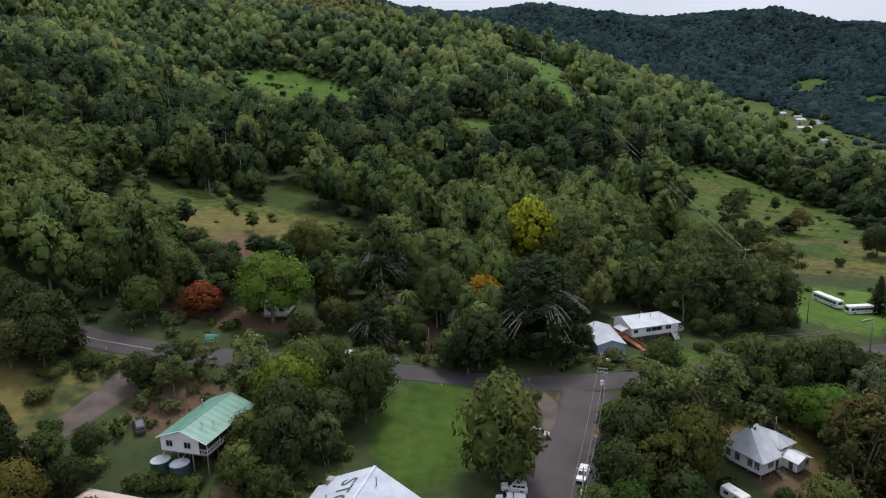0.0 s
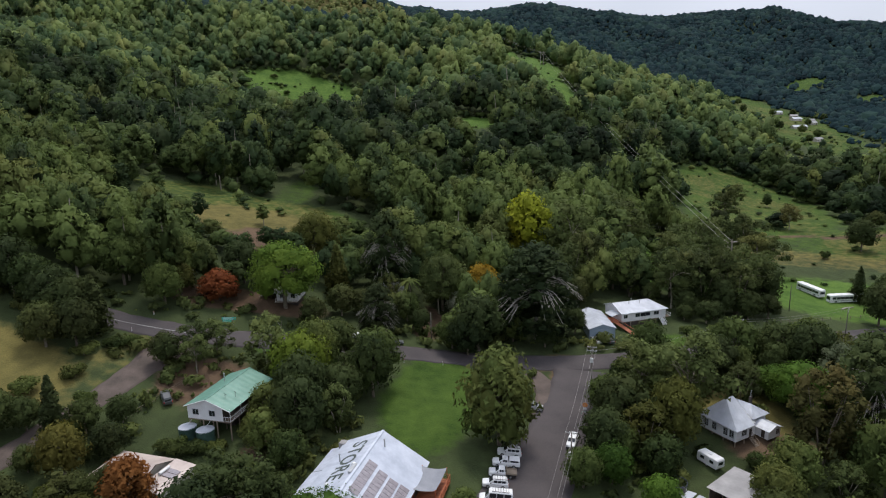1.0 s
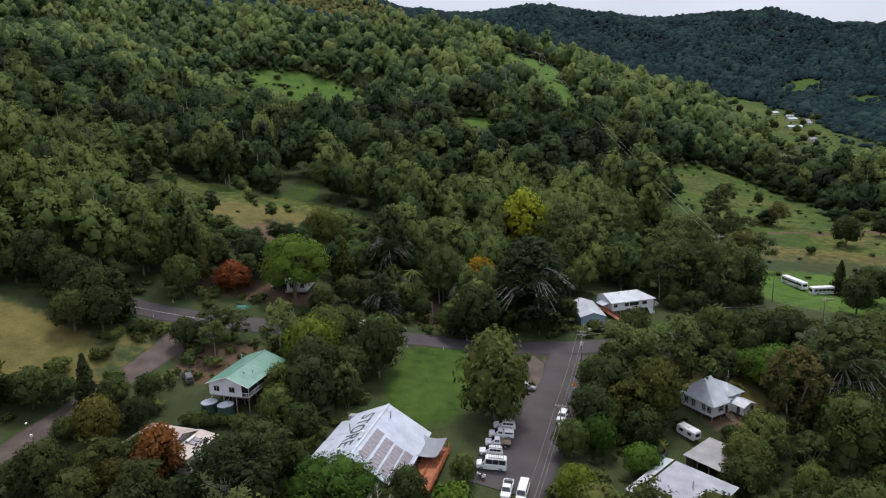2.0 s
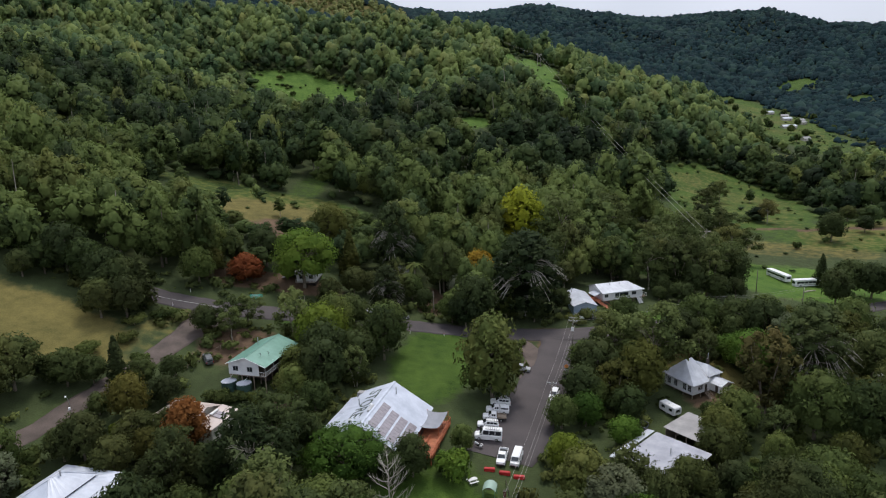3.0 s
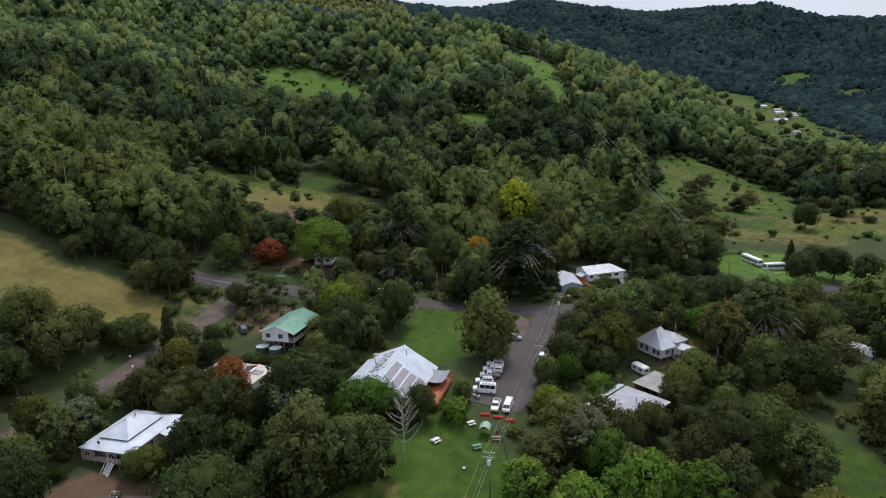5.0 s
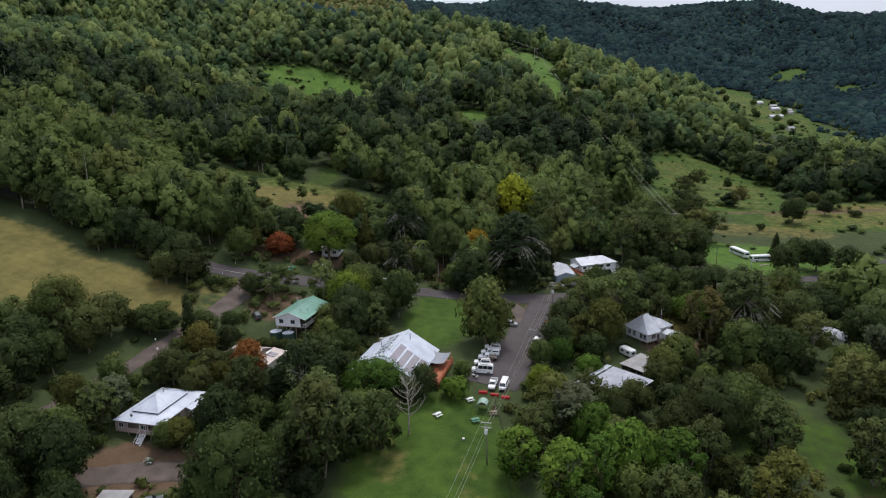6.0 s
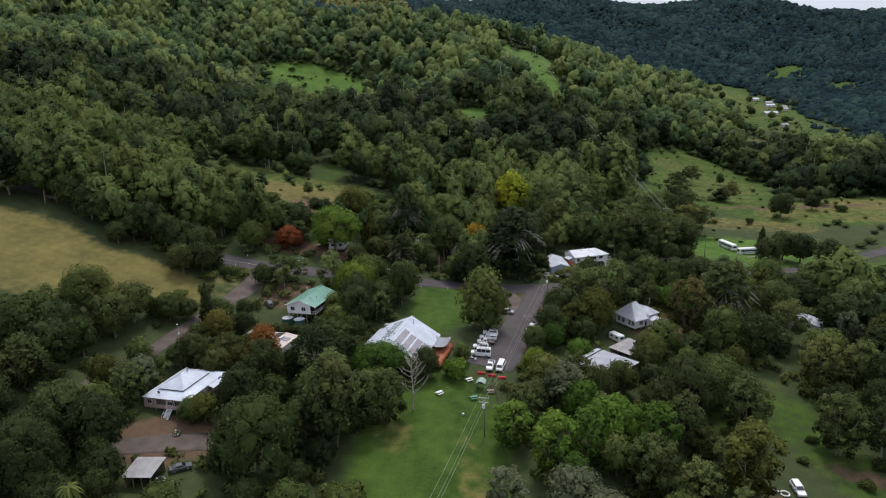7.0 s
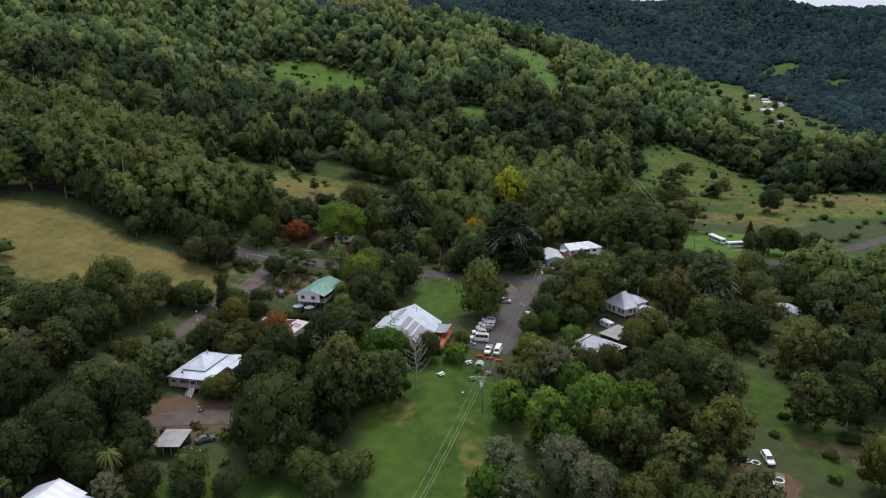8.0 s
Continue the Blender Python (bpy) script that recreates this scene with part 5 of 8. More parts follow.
    tagged(sign, "dark painted roof lettering")
    sign.parent = ob
    slope = math.atan2(ridge - el, -w0)
    sign.matrix_basis = Matrix.Translation((-3.5, 1.0, ridge - sl * 3.5 + 0.06)) @ Matrix.Rotation(-slope, 4, "Y") @ Matrix.Rotation(radians(-90), 4, "Z")
    # solar rows on the east plane
    for r, (u, a, b) in enumerate(((0.9, -8.7, 1.7), (2.95, -9.4, 0.9), (4.9, -9.6, 0.6), (6.75, -9.4, 0.2))):
        y = a
        while y + 1.0 < b:
            x0, x1 = u, u + 1.55
            z0, z1 = ridge - sr * x0 + 0.12, ridge - sr * x1 + 0.12
            v = np.array([(x0, y, z0), (x1, y, z1), (x1, y + 0.98, z1), (x0, y + 0.98, z0)])
            low = v - (0.02, 0, 0.05)
            pan = part("solar_panel", (np.concatenate([v, low]), np.array([(0, 1, 2, 3), (7, 6, 5, 4), (0, 4, 5, 1), (1, 5, 6, 2), (2, 6, 7, 3), (3, 7, 4, 0)], np.int32)), SOLAR, ob)
            y += 1.05
        for x in (u + 0.35, u + 1.2):
            z = ridge - sr * x
            part("panel_rail", bar((x, a, z + 0.05), (x, y, z + 0.05), 0.025), STEEL, ob)
    # east veranda, shade sail and deck
    part("veranda_wall", box(8.45, 8.6, -4.5, 8.5, -0.3, er - 0.2), RED_WALL, ob, "dark red veranda wall")
    door(ob, "x1", 2.0, 0.2, 8.6, DARK_WOOD, 1.6)
    s = np.linspace(0, 1, 9)
    A, B, C, D = (np.array(p, float) for p in ((8.2, 7.8, 3.5), (12.7, 8.4, 3.3), (12.4, 1.6, 2.9), (7.6, 0.6, 3.6)))
    grid = np.array([[(A * (1 - u) + B * u) * (1 - v) + (D * (1 - u) + C * u) * v - np.array((0, 0, 1.1)) * (u * (1 - u) * 1.4 + v * (1 - v) * 0.9) for v in s] for u in s]).reshape(-1, 3)
    lower = grid - (0, 0, 0.03)
    f = lattice(9, 9)
    part("shade_sail", (np.concatenate([grid, lower]), np.concatenate([f, f[:, ::-1] + 81])), SHADE_CLOTH, ob, "grey sagging shade sail", True)
    for p in (B, C, A, D):
        part("sail_post", bar((p[0], p[1], -1.5), tuple(p + (0, 0, 0.15)), 0.08), ORANGE_WOOD, ob)
    dz = 0.9
    for i in range(23):
        y = -6.5 + i * 0.66
        part("deck_board", box(8.7, 13.2, y, y + 0.62, dz - 0.08, dz), FADED_WOOD, ob)
    for x in np.linspace(8.9, 13.0, 3):
        for y in np.linspace(-6.3, 8.4, 6):
            part("deck_post", box(x - 0.08, x + 0.08, y - 0.08, y + 0.08, -2.5, dz - 0.08), ORANGE_WOOD, ob)
    railing(ob, (13.2, -6.5), (13.2, 8.6), dz, 1.05, ORANGE_WOOD)
    railing(ob, (10.9, -6.5), (10.9, 0.5), dz, 1.05, ORANGE_WOOD)
    railing(ob, (8.7, 8.6), (13.2, 8.6), dz, 1.05, ORANGE_WOOD)
    railing(ob, (8.7, -6.5), (13.2, -6.5), dz, 1.05, ORANGE_WOOD)
    part("deck_skirt", join([box(13.2, 13.26, -6.5, 8.6, dz - 0.5, dz - 0.02), box(8.7, 13.2, -6.56, -6.5, dz - 0.5, dz - 0.02)]), ORANGE_WOOD, ob)
    for y in (-7, -3, 1, 5):
        window(ob, "x0", y, 1.8, 1.2, 1.1, -10.0)
    window(ob, "y0", 3.5, 1.4, 1.6, 1.2, l0)
    window(ob, "y0", -4.5, 1.4, 1.6, 1.2, l0)


store()


# ---- houses ----
def water_tank(x, y, z, r=1.75, high=2.5):
    ob = thing("water_tank", "round corrugated water tank with pale domed lid", "water tank", x, y, z, 0, "water tanks")
    k = np.arange(24) * 2 * math.pi / 24
    ribs = [(0.15 * i - 0.4, r + (0.035 if i % 2 else 0)) for i in range(int((high + 0.4) / 0.15) + 1)]
    v = np.array([(q * math.cos(a), q * math.sin(a), h) for h, q in ribs for a in k])
    f = [(i * 24 + j, i * 24 + (j + 1) % 24, (i + 1) * 24 + (j + 1) % 24, (i + 1) * 24 + j) for i in range(len(ribs) - 1) for j in range(24)]
    part("shell", (v, np.array(f, np.int32)), TANK_GREEN, ob, "ribbed dark green shell")
    part("lid", join([drum(0, 0, high - 0.15, high + 0.28, r + 0.06, 24, r * 0.25), drum(0.4, 0, high + 0.15, high + 0.34, 0.25, 10)]), WHITE_ROOF, ob, "white domed lid")
    part("pipe", join([bar((0, 0, high + 0.25), (0.4, 1.5, high + 0.5), 0.05), bar((0.4, 1.5, high + 0.5), (0.6, 2.1, high + 1.0), 0.05)]), WHITE_PAINT, ob)


def green_house():
    g = level(-53, 27)
    ob = thing("green_roof_house", "high-set white house with green metal roof and veranda", "house", -53.2, 28.2, 6.3, -16.5)
    w0, w1, l0, l1, f, e, r = -4.8, 3.3, -7.6, 7.8, 2.6, 5.5, 7.2
    part("wall", wall_box(w0, w1, l0, l1, f, e), WHITE_WALL, ob, "white boarded wall")
    gable_ends(w0, w1, l0, l1, e, e, r - 0.3, -0.2, WHITE_WALL, ob)
    floor_slab(ob, w0, 5.0, l0, l1, f)
    stumps(ob, w0, 5.0, l0, l1, f - 0.2, -2.5, 2.9)
    roof(gable_roof(w0, 4.9, l0, l1, e, e - 0.25, r, -0.1, 0.5), GREEN_ROOF, ob)
    part("ridge_cap", box(-0.3, 0.1, l0 - 0.5, l1 + 0.5, r - 0.02, r + 0.06), GREEN_ROOF, ob)
    part("barge_board", join([bar((w0 - 0.5, l0 - 0.52, e - 0.2), (-0.1, l0 - 0.52, r - 0.08), 0.09), bar((5.4, l0 - 0.52, e - 0.42), (-0.1, l0 - 0.52, r - 0.08), 0.09)]), WHITE_PAINT, ob)
    for x in (-2.9, 0.9):
        window(ob, "y0", x, f + 0.95, 1.3, 1.15, l0, SILVER_PAINT)
    for y in (-5, -1, 3):
        window(ob, "x0", y, f + 0.95, 1.3, 1.1, w0)
        window(ob, "x1", y + 1, f + 0.9, 1.2, 1.2, w1)
    part("under_wall", wall_box(w0 + 0.8, 2.6, -3.0, l1 - 0.5, -2.0, f - 0.25), DARK_WOOD, ob, "dark under-storey wall")
    part("veranda_wall", box(w1 + 0.02, w1 + 0.1, l0, l1, f, e - 0.3), DARK_WOOD, ob)
    railing(ob, (5.0, l0), (5.0, l1), f, 1.0)
    railing(ob, (w1, l0), (5.0, l0), f, 1.0)
    for y in np.linspace(l0 + 0.1, l1 - 0.1, 5):
        part("veranda_post", bar((4.95, y, f), (4.95, y, e - 0.2), 0.06), WHITE_PAINT, ob)
    flue(ob, -2.7, 2.5, 6.2, 8.0)
    for x, y in ((2.2, -4.6), (3.6, -3.2)):
        part("roof_aerial", join([bar((x, y, 6.0), (x, y, 7.2), 0.04), bar((x - 0.4, y, 7.1), (x + 0.4, y, 7.0), 0.03), bar((x, y - 0.3, 6.8), (x, y + 0.3, 6.8), 0.03)]), BLACK, ob)


green_house()
water_tank(-59.8, 20.9, 5.3)
water_tank(-55.9, 19.8, 5.1)


def pink_house():
    ob = thing("cream_roof_house", "low house with faded cream-pink metal roofs", "house", -65.0, 7.2, level(-65, 6) + 0.3, -18)
    part("wall", wall_box(-6, 5.1, -4.6, 4.6, -1.5, 2.5), CREAM_WALL, ob)
    floor_slab(ob, -6, 5.1, -4.6, 4.6, 0.2)
    a, b = (-6.5, -5.2, 2.4), (5.6, -5.2, 2.4)
    c, d = (5.6, 5.2, 2.4), (-6.5, 5.2, 2.4)
    p, q = (-2.6, 0, 4.3), (5.6, 0, 4.3)
    roof([sheets(a, b, q, p), sheets(c, d, p, q), sheets(d, a, p, p)], PINK_ROOF, ob)
    v = np.array([(5.1, -4.6, 2.4), (5.1, 4.6, 2.4), (5.1, 0, 4.1), (4.95, -4.6, 2.4), (4.95, 4.6, 2.4), (4.95, 0, 4.1)], float)
    part("gable", (v, [np.array([(0, 1, 2), (5, 4, 3)], np.int32)]), CREAM_WALL, ob)
    part("barge_board", join([bar((5.65, -5.2, 2.35), (5.65, 0, 4.25), 0.07), bar((5.65, 5.2, 2.35), (5.65, 0, 4.25), 0.07)]), DARK_WOOD, ob)
    for x in (-3.5, 0, 3.5):
        window(ob, "y0", x, 1.0, 1.3, 1.1, -4.6)
    # wing with the solar water heater
    wing = part("wing_wall", wall_box(6.2, 9.7, -4.4, 4.4, -2.2, 2.0), CREAM_WALL, ob)
    roof([sheets((10.1, -4.9, 2.1), (10.1, 4.9, 2.1), (5.8, 4.9, 2.75), (5.8, -4.9, 2.75))], PINK_ROOF, ob, "pinkish skillion roof")
    part("heater_tank", tube([(6.7, -0.6, 2.95), (6.7, 1.9, 2.95)], [0.3, 0.3], 12), WHITE_PAINT, ob, "white roof water heater", True)
    for y in (-0.5, 0.75):
        part("heater_panel", (np.array([(7.1, y, 2.75), (9.2, y, 2.43), (9.2, y + 1.1, 2.43), (7.1, y + 1.1, 2.75), (7.1, y, 2.65), (9.2, y, 2.33), (9.2, y + 1.1, 2.33), (7.1, y + 1.1, 2.65)]), np.array([(0, 1, 2, 3), (7, 6, 5, 4), (0, 4, 5, 1), (1, 5, 6, 2), (2, 6, 7, 3), (3, 7, 4, 0)], np.int32)), SOLAR, ob)


pink_house()


def pyramid_cottage(x, y, z, turn, wide, long, wall_mat, roof_mat, stair_x, label):
    """An old timber cottage: low skirt roof all round, a raised hipped cap, a front flight of steps."""
    ob = thing("hip_roof_cottage", label, "house", x, y, z, turn)
    w, l, f, e = wide / 2, long / 2, 1.5, 4.2
    part("wall", wall_box(-w + 0.3, w - 0.3, -l + 2.0, l - 0.3, f, e), wall_mat, ob)
    part("veranda_front", join([box(-w + 0.3, -w + 3.6, -l + 0.3, -l + 0.45, f, e - 0.1), box(-w + 3.6, w - 0.3, -l + 0.3, -l + 0.45, f, f + 0.95), box(-w + 0.3, w - 0.3, -l + 0.3, -l + 0.45, e - 0.5, e - 0.1), box(-w + 0.3, -w + 0.45, -l + 0.45, -l + 2, f, e - 0.1), box(w - 0.45, w - 0.3, -l + 0.45, -l + 2, f, e - 0.1)]), wall_mat, ob)
    for px in (-w + 3.6, 0.4, 2.6, w - 0.4):
        part("veranda_post", box(px - 0.07, px + 0.07, -l + 0.3, -l + 0.44, f, e - 0.1), WHITE_PAINT, ob)
    floor_slab(ob, -w + 0.3, w - 0.3, -l + 0.3, l - 0.3, f)
    stumps(ob, -w + 0.3, w - 0.3, -l + 0.3, l - 0.3, f - 0.2)
    cw, cl, ce, zb = w * 0.54, l * 0.63, 5.35, 5.0
    O = [(-w, -l, e), (w, -l, e), (w, l, e), (-w, l, e)]
    I = [(-cw, -cl, zb), (cw, -cl, zb), (cw, cl, zb), (-cw, cl, zb)]
    roof([sheets(O[i], O[(i + 1) % 4], I[(i + 1) % 4], I[i]) for i in range(4)], roof_mat, ob)
    part("clerestory", wall_box(-cw + 0.25, cw - 0.25, -cl + 0.25, cl - 0.25, zb - 0.1, ce + 0.05), DARK_WOOD, ob)
    roof(hip_roof(-cw, cw, -cl, cl, ce, ce + 2.4, cl - 1.3, 0.2), roof_mat, ob)
    part("ridge_cap", join([bar((-cw - 0.2, -cl - 0.2, ce + 0.03), (0, -1.3, ce + 2.45), 0.07), bar((cw + 0.2, -cl - 0.2, ce + 0.03), (0, -1.3, ce + 2.45), 0.07), bar((0, -1.3, ce + 2.45), (0, 1.3, ce + 2.45), 0.07), bar((cw + 0.2, cl + 0.2, ce + 0.03), (0, 1.3, ce + 2.45), 0.07)]), roof_mat, ob)
    flue(ob, 0.5, 0.8, ce + 2.0, ce + 3.0, 0.14, "chimney")
    part("satellite_dish", join([bar((-2.2, -l + 1.4, e + 0.2), (-2.2, -l + 1.4, e + 0.9), 0.05), ball((-2.2, -l + 1.3, e + 1.0), (0.4, 0.12, 0.4), 10, 6)]), GREY_PAINT, ob)
    for px in (-w + 2.0, 1.5):
        window(ob, "y0", px, f + 1.0, 1.2, 1.1, -l + 0.3)
    for py in (-2, 2, 5):
        window(ob, "x1", py, f + 0.9, 1.2, 1.3, w - 0.3)
        window(ob, "x0", py, f + 0.9, 1.2, 1.3, -w + 0.3)
    part("side_awning", sheets((w + 1.5, 0.5, e - 0.6), (w + 1.5, l - 2, e - 0.6), (w - 0.2, l - 2, e - 0.05), (w - 0.2, 0.5, e - 0.05)), roof_mat, ob)
    for py in (0.8, l - 2.3):
        part("awning_post", bar((w + 1.35, py, -1.5), (w + 1.35, py, e - 0.6), 0.06), WHITE_PAINT, ob)
    door(ob, "y0", stair_x, f, -l + 2.0)
    stairs(ob, stair_x, -l - 2.1, -l + 0.2, -0.4, f, 1.5)
    return ob


pyramid_cottage(-77.2, -21.0, 1.55, -16.0, 12.8, 17.0, PINK_WALL, ZINC, 1.2, "old pink timber cottage with raised hipped zinc roof")


def right_house():
    ob = thing("weatherboard_house", "white weatherboard house with pale hipped metal roof", "house", 53.3, 28.4, level(57, 27) - 0.2, 28)
    ob.scale = (0.88, 0.88, 0.92)
    f, e, r = 1.2, 4.4, 8.7
    part("wall", wall_box(-4.6, 2.4, -5.4, 4.6, f, e), WHITE_WALL, ob, "white weatherboard wall")
    for z in np.arange(f + 0.3, e, 0.3):
        part("weatherboard", join([box(-4.63, -4.6, -5.4, 4.6, z - 0.02, z + 0.02), box(-4.6, 1.2, -5.43, -5.4, z - 0.02, z + 0.02)]), WHITE_WALL, ob)
    floor_slab(ob, -4.6, 8.7, -3.5, 4.6, f)
    stumps(ob, -4.6, 2.4, -5.4, 4.6, f - 0.2)
    # steep hipped roof over the main room, its front drawn down lower
    A, B, C, D = (-5.1, -6.0, e - 0.3), (1.4, -6.0, e - 0.3), (5.4, 5.1, e), (-5.1, 5.1, e)
    E = (3.4, -2.6, e + 0.55)
    P, Q = (-0.9, 0.7, r), (1.7, 0.7, r)
    roof([sheets(A, B, Q, P), sheets(B, E, Q, Q), sheets(E, C, Q, Q), sheets(C, D, P, Q), sheets(D, A, P, P)], WHITE_ROOF, ob)
    part("ridge_cap", join([bar(P, Q, 0.08), bar(A, P, 0.07), bar(C, Q, 0.07), bar(D, P, 0.07)]), WHITE_ROOF, ob)
    part("gutter", join([bar(A, B, 0.07), bar(D, A, 0.07)]), SILVER_PAINT, ob)
    # hipped wing that comes forward beside it
    part("wing_wall", wall_box(3.9, 8.7, -3.6, 4.6, f, e), WHITE_WALL, ob)
    a, b, c, d = (3.3, -4.2, e - 0.1), (9.3, -4.2, e - 0.1), (9.3, 5.1, e - 0.1), (3.3, 2.4, e - 0.1)
    p, q = (6.2, -1.2, 6.3), (5.2, 3.2, 6.4)
    roof([sheets(a, b, p, p), sheets(b, c, q, p), sheets(d, a, p, q)], WHITE_ROOF, ob)
    part("ridge_cap", join([bar(a, p, 0.07), bar(b, p, 0.07), bar(p, q, 0.08)]), WHITE_ROOF, ob)
    # low annex before the wing
    part("annex_wall", wall_box(3.8, 8.3, -8.0, -3.7, f - 0.6, 3.0), WHITE_WALL, ob)
    roof([sheets((3.4, -8.5, 2.8), (6.0, -8.5, 3.8), (6.0, -3.9, 3.8), (3.4, -3.9, 2.8)), sheets((8.8, -8.5, 2.8), (6.0, -8.5, 3.8), (6.0, -3.9, 3.8), (8.8, -3.9, 2.8))], WHITE_ROOF, ob)
    gable_ends(3.8, 8.3, -8.0, -3.7, 3.0, 3.0, 3.72, 6.0, WHITE_WALL, ob)
    part("chimney", box(8.0, 8.6, 0.2, 0.8, 4.8, 7.0), DARK_WOOD, ob, "dark brick chimney")
    flue(ob, 8.3, 0.5, 6.9, 8.6, 0.09)
    for y in (-4.3, -2.6, 0.6, 2.9):
        window(ob, "x0", y, f + 0.8, 1.1, 1.7, -4.6, SILVER_PAINT)
    window(ob, "y0", -1.6, f + 1.0, 1.7, 1.3, -5.4, SILVER_PAINT)
    door(ob, "y0", 0.7, f, -5.4, DARK_WOOD)
    window(ob, "y0", 4.6, f + 0.9, 0.9, 1.2, -3.6, SILVER_PAINT)
    window(ob, "y0", 7.2, f + 0.2, 1.1, 1.2, -8.0, SILVER_PAINT)
    door(ob, "x0", -6.6, f - 0.5, 3.8, DARK_WOOD)
    stairs(ob, 0.7, -7.6, -5.6, -0.3, f, 1.1, RAW_WOOD)


right_house()


def lean_shed(name, label, x, y, z, turn, wide, long, low, high, roof_mat, wall_mat, front_open=True, group=""):
    """A skillion shed: posts, walls on three sides and one sloping sheet roof."""
    ob = thing(name, label, "shed", x, y, z, turn, group)
    w, l = wide / 2, long / 2
    roof([sheets((-w - 0.4, -l - 0.4, low), (w + 0.4, -l - 0.4, low), (w + 0.4, l + 0.4, high), (-w - 0.4, l + 0.4, high))], roof_mat, ob)
    bits = [box(-w, w, l - 0.12, l, -1.5, high - 0.1), box(-w, -w + 0.12, -l, l - 0.12, -1.5, low - 0.05)]
    if not front_open:
        bits += [box(-w, w, -l, -l + 0.12, -1.5, low - 0.05), box(w - 0.12, w, -l + 0.12, l - 0.12, -1.5, low - 0.05)]
    part("wall", join(bits), wall_mat, ob)
    for px in np.linspace(-w + 0.1, w - 0.1, 4):
        part("post", box(px - 0.08, px + 0.08, -l - 0.1, -l + 0.06, -1.5, low - 0.05), RAW_WOOD, ob)
    part("rafter", bar((-w, -l, low - 0.1), (w, -l, low - 0.1), 0.07), RAW_WOOD, ob)
    return ob


OLD_ZINC = sheet_metal("weathered_zinc_roofing", (0.19, 0.2, 0.24), (0.36, 0.37, 0.42), 0.45)
sh = lean_shed("long_shed", "open-sided shed with broad weathered metal roof", 35.3, -7.0, -2.7, -50, 11.6, 11.6, 3.2, 4.0, OLD_ZINC, DARK_WOOD)
part("side_awning", sheets((-8.2, -8.0, 3.2), (-6.5, -8.0, 3.45), (-6.5, 6.0, 4.2), (-8.2, 6.0, 3.95)), WHITE_ROOF, sh, "white strip of awning along the shed")
for y in (-7.6, -3.0, 1.6, 5.6):
    part("post", box(-8.0, -7.86, y - 0.07, y + 0.07, -1.5, 3.3 + 0.05 * (y + 8)), RAW_WOOD, sh)
flue(sh, 0.3, 0.8, 3.6, 5.0)
lean_shed("carport_shed", "grey-roofed carport beside the larger shed", 44.9, 4.2, -2.7, -54, 7.6, 8.6, 3.4, 3.9, GREY_ROOF, RAW_WOOD)
lean_shed("driveway_carport", "small carport with dull grey metal roof", -74.5, -53.2, -0.6, -4, 5.6, 6.2, 2.7, 3.1, GREY_ROOF, RAW_WOOD)
lean_shed("garden_shed", "tiny grey garden shed under trees", 114.0, 38.5, None, 10, 2.4, 2.4, 2.0, 2.3, GREY_ROOF, GREY_ROOF, False)


def corner_shed():
    ob = thing("street_shed", "pale blue sheet-metal shed with white gable roof", "shed", 37.6, 83.0, level(37.6, 78), 1.5)
    w, l, e, r = 3.7, 7.6, 3.1, 4.3
    part("wall", wall_box(-w, w, -l, l, -1.0, e), BLUE_WALL, ob)
    gable_ends(-w, w, -l, l, e, e, r - 0.1, 0, BLUE_WALL, ob)
    roof(gable_roof(-w, w, -l, l, e, e, r, 0, 0.3), WHITE_ROOF, ob)
    for s in (-1, 1):
        d = part("door", box(s * 1.55 - 1.45, s * 1.55 + 1.45, -l - 0.06, -l, 0, 2.7), BLUE_WALL, ob, "wide pale blue shed door")
        for k in range(5):
            part("rib", box(s * 1.55 - 1.3 + k * 0.62, s * 1.55 - 1.24 + k * 0.62, -l - 0.09, -l - 0.06, 0.05, 2.65), BLUE_WALL, d)
    flue(ob, -1.5, 5.0, 3.8, 5.2)


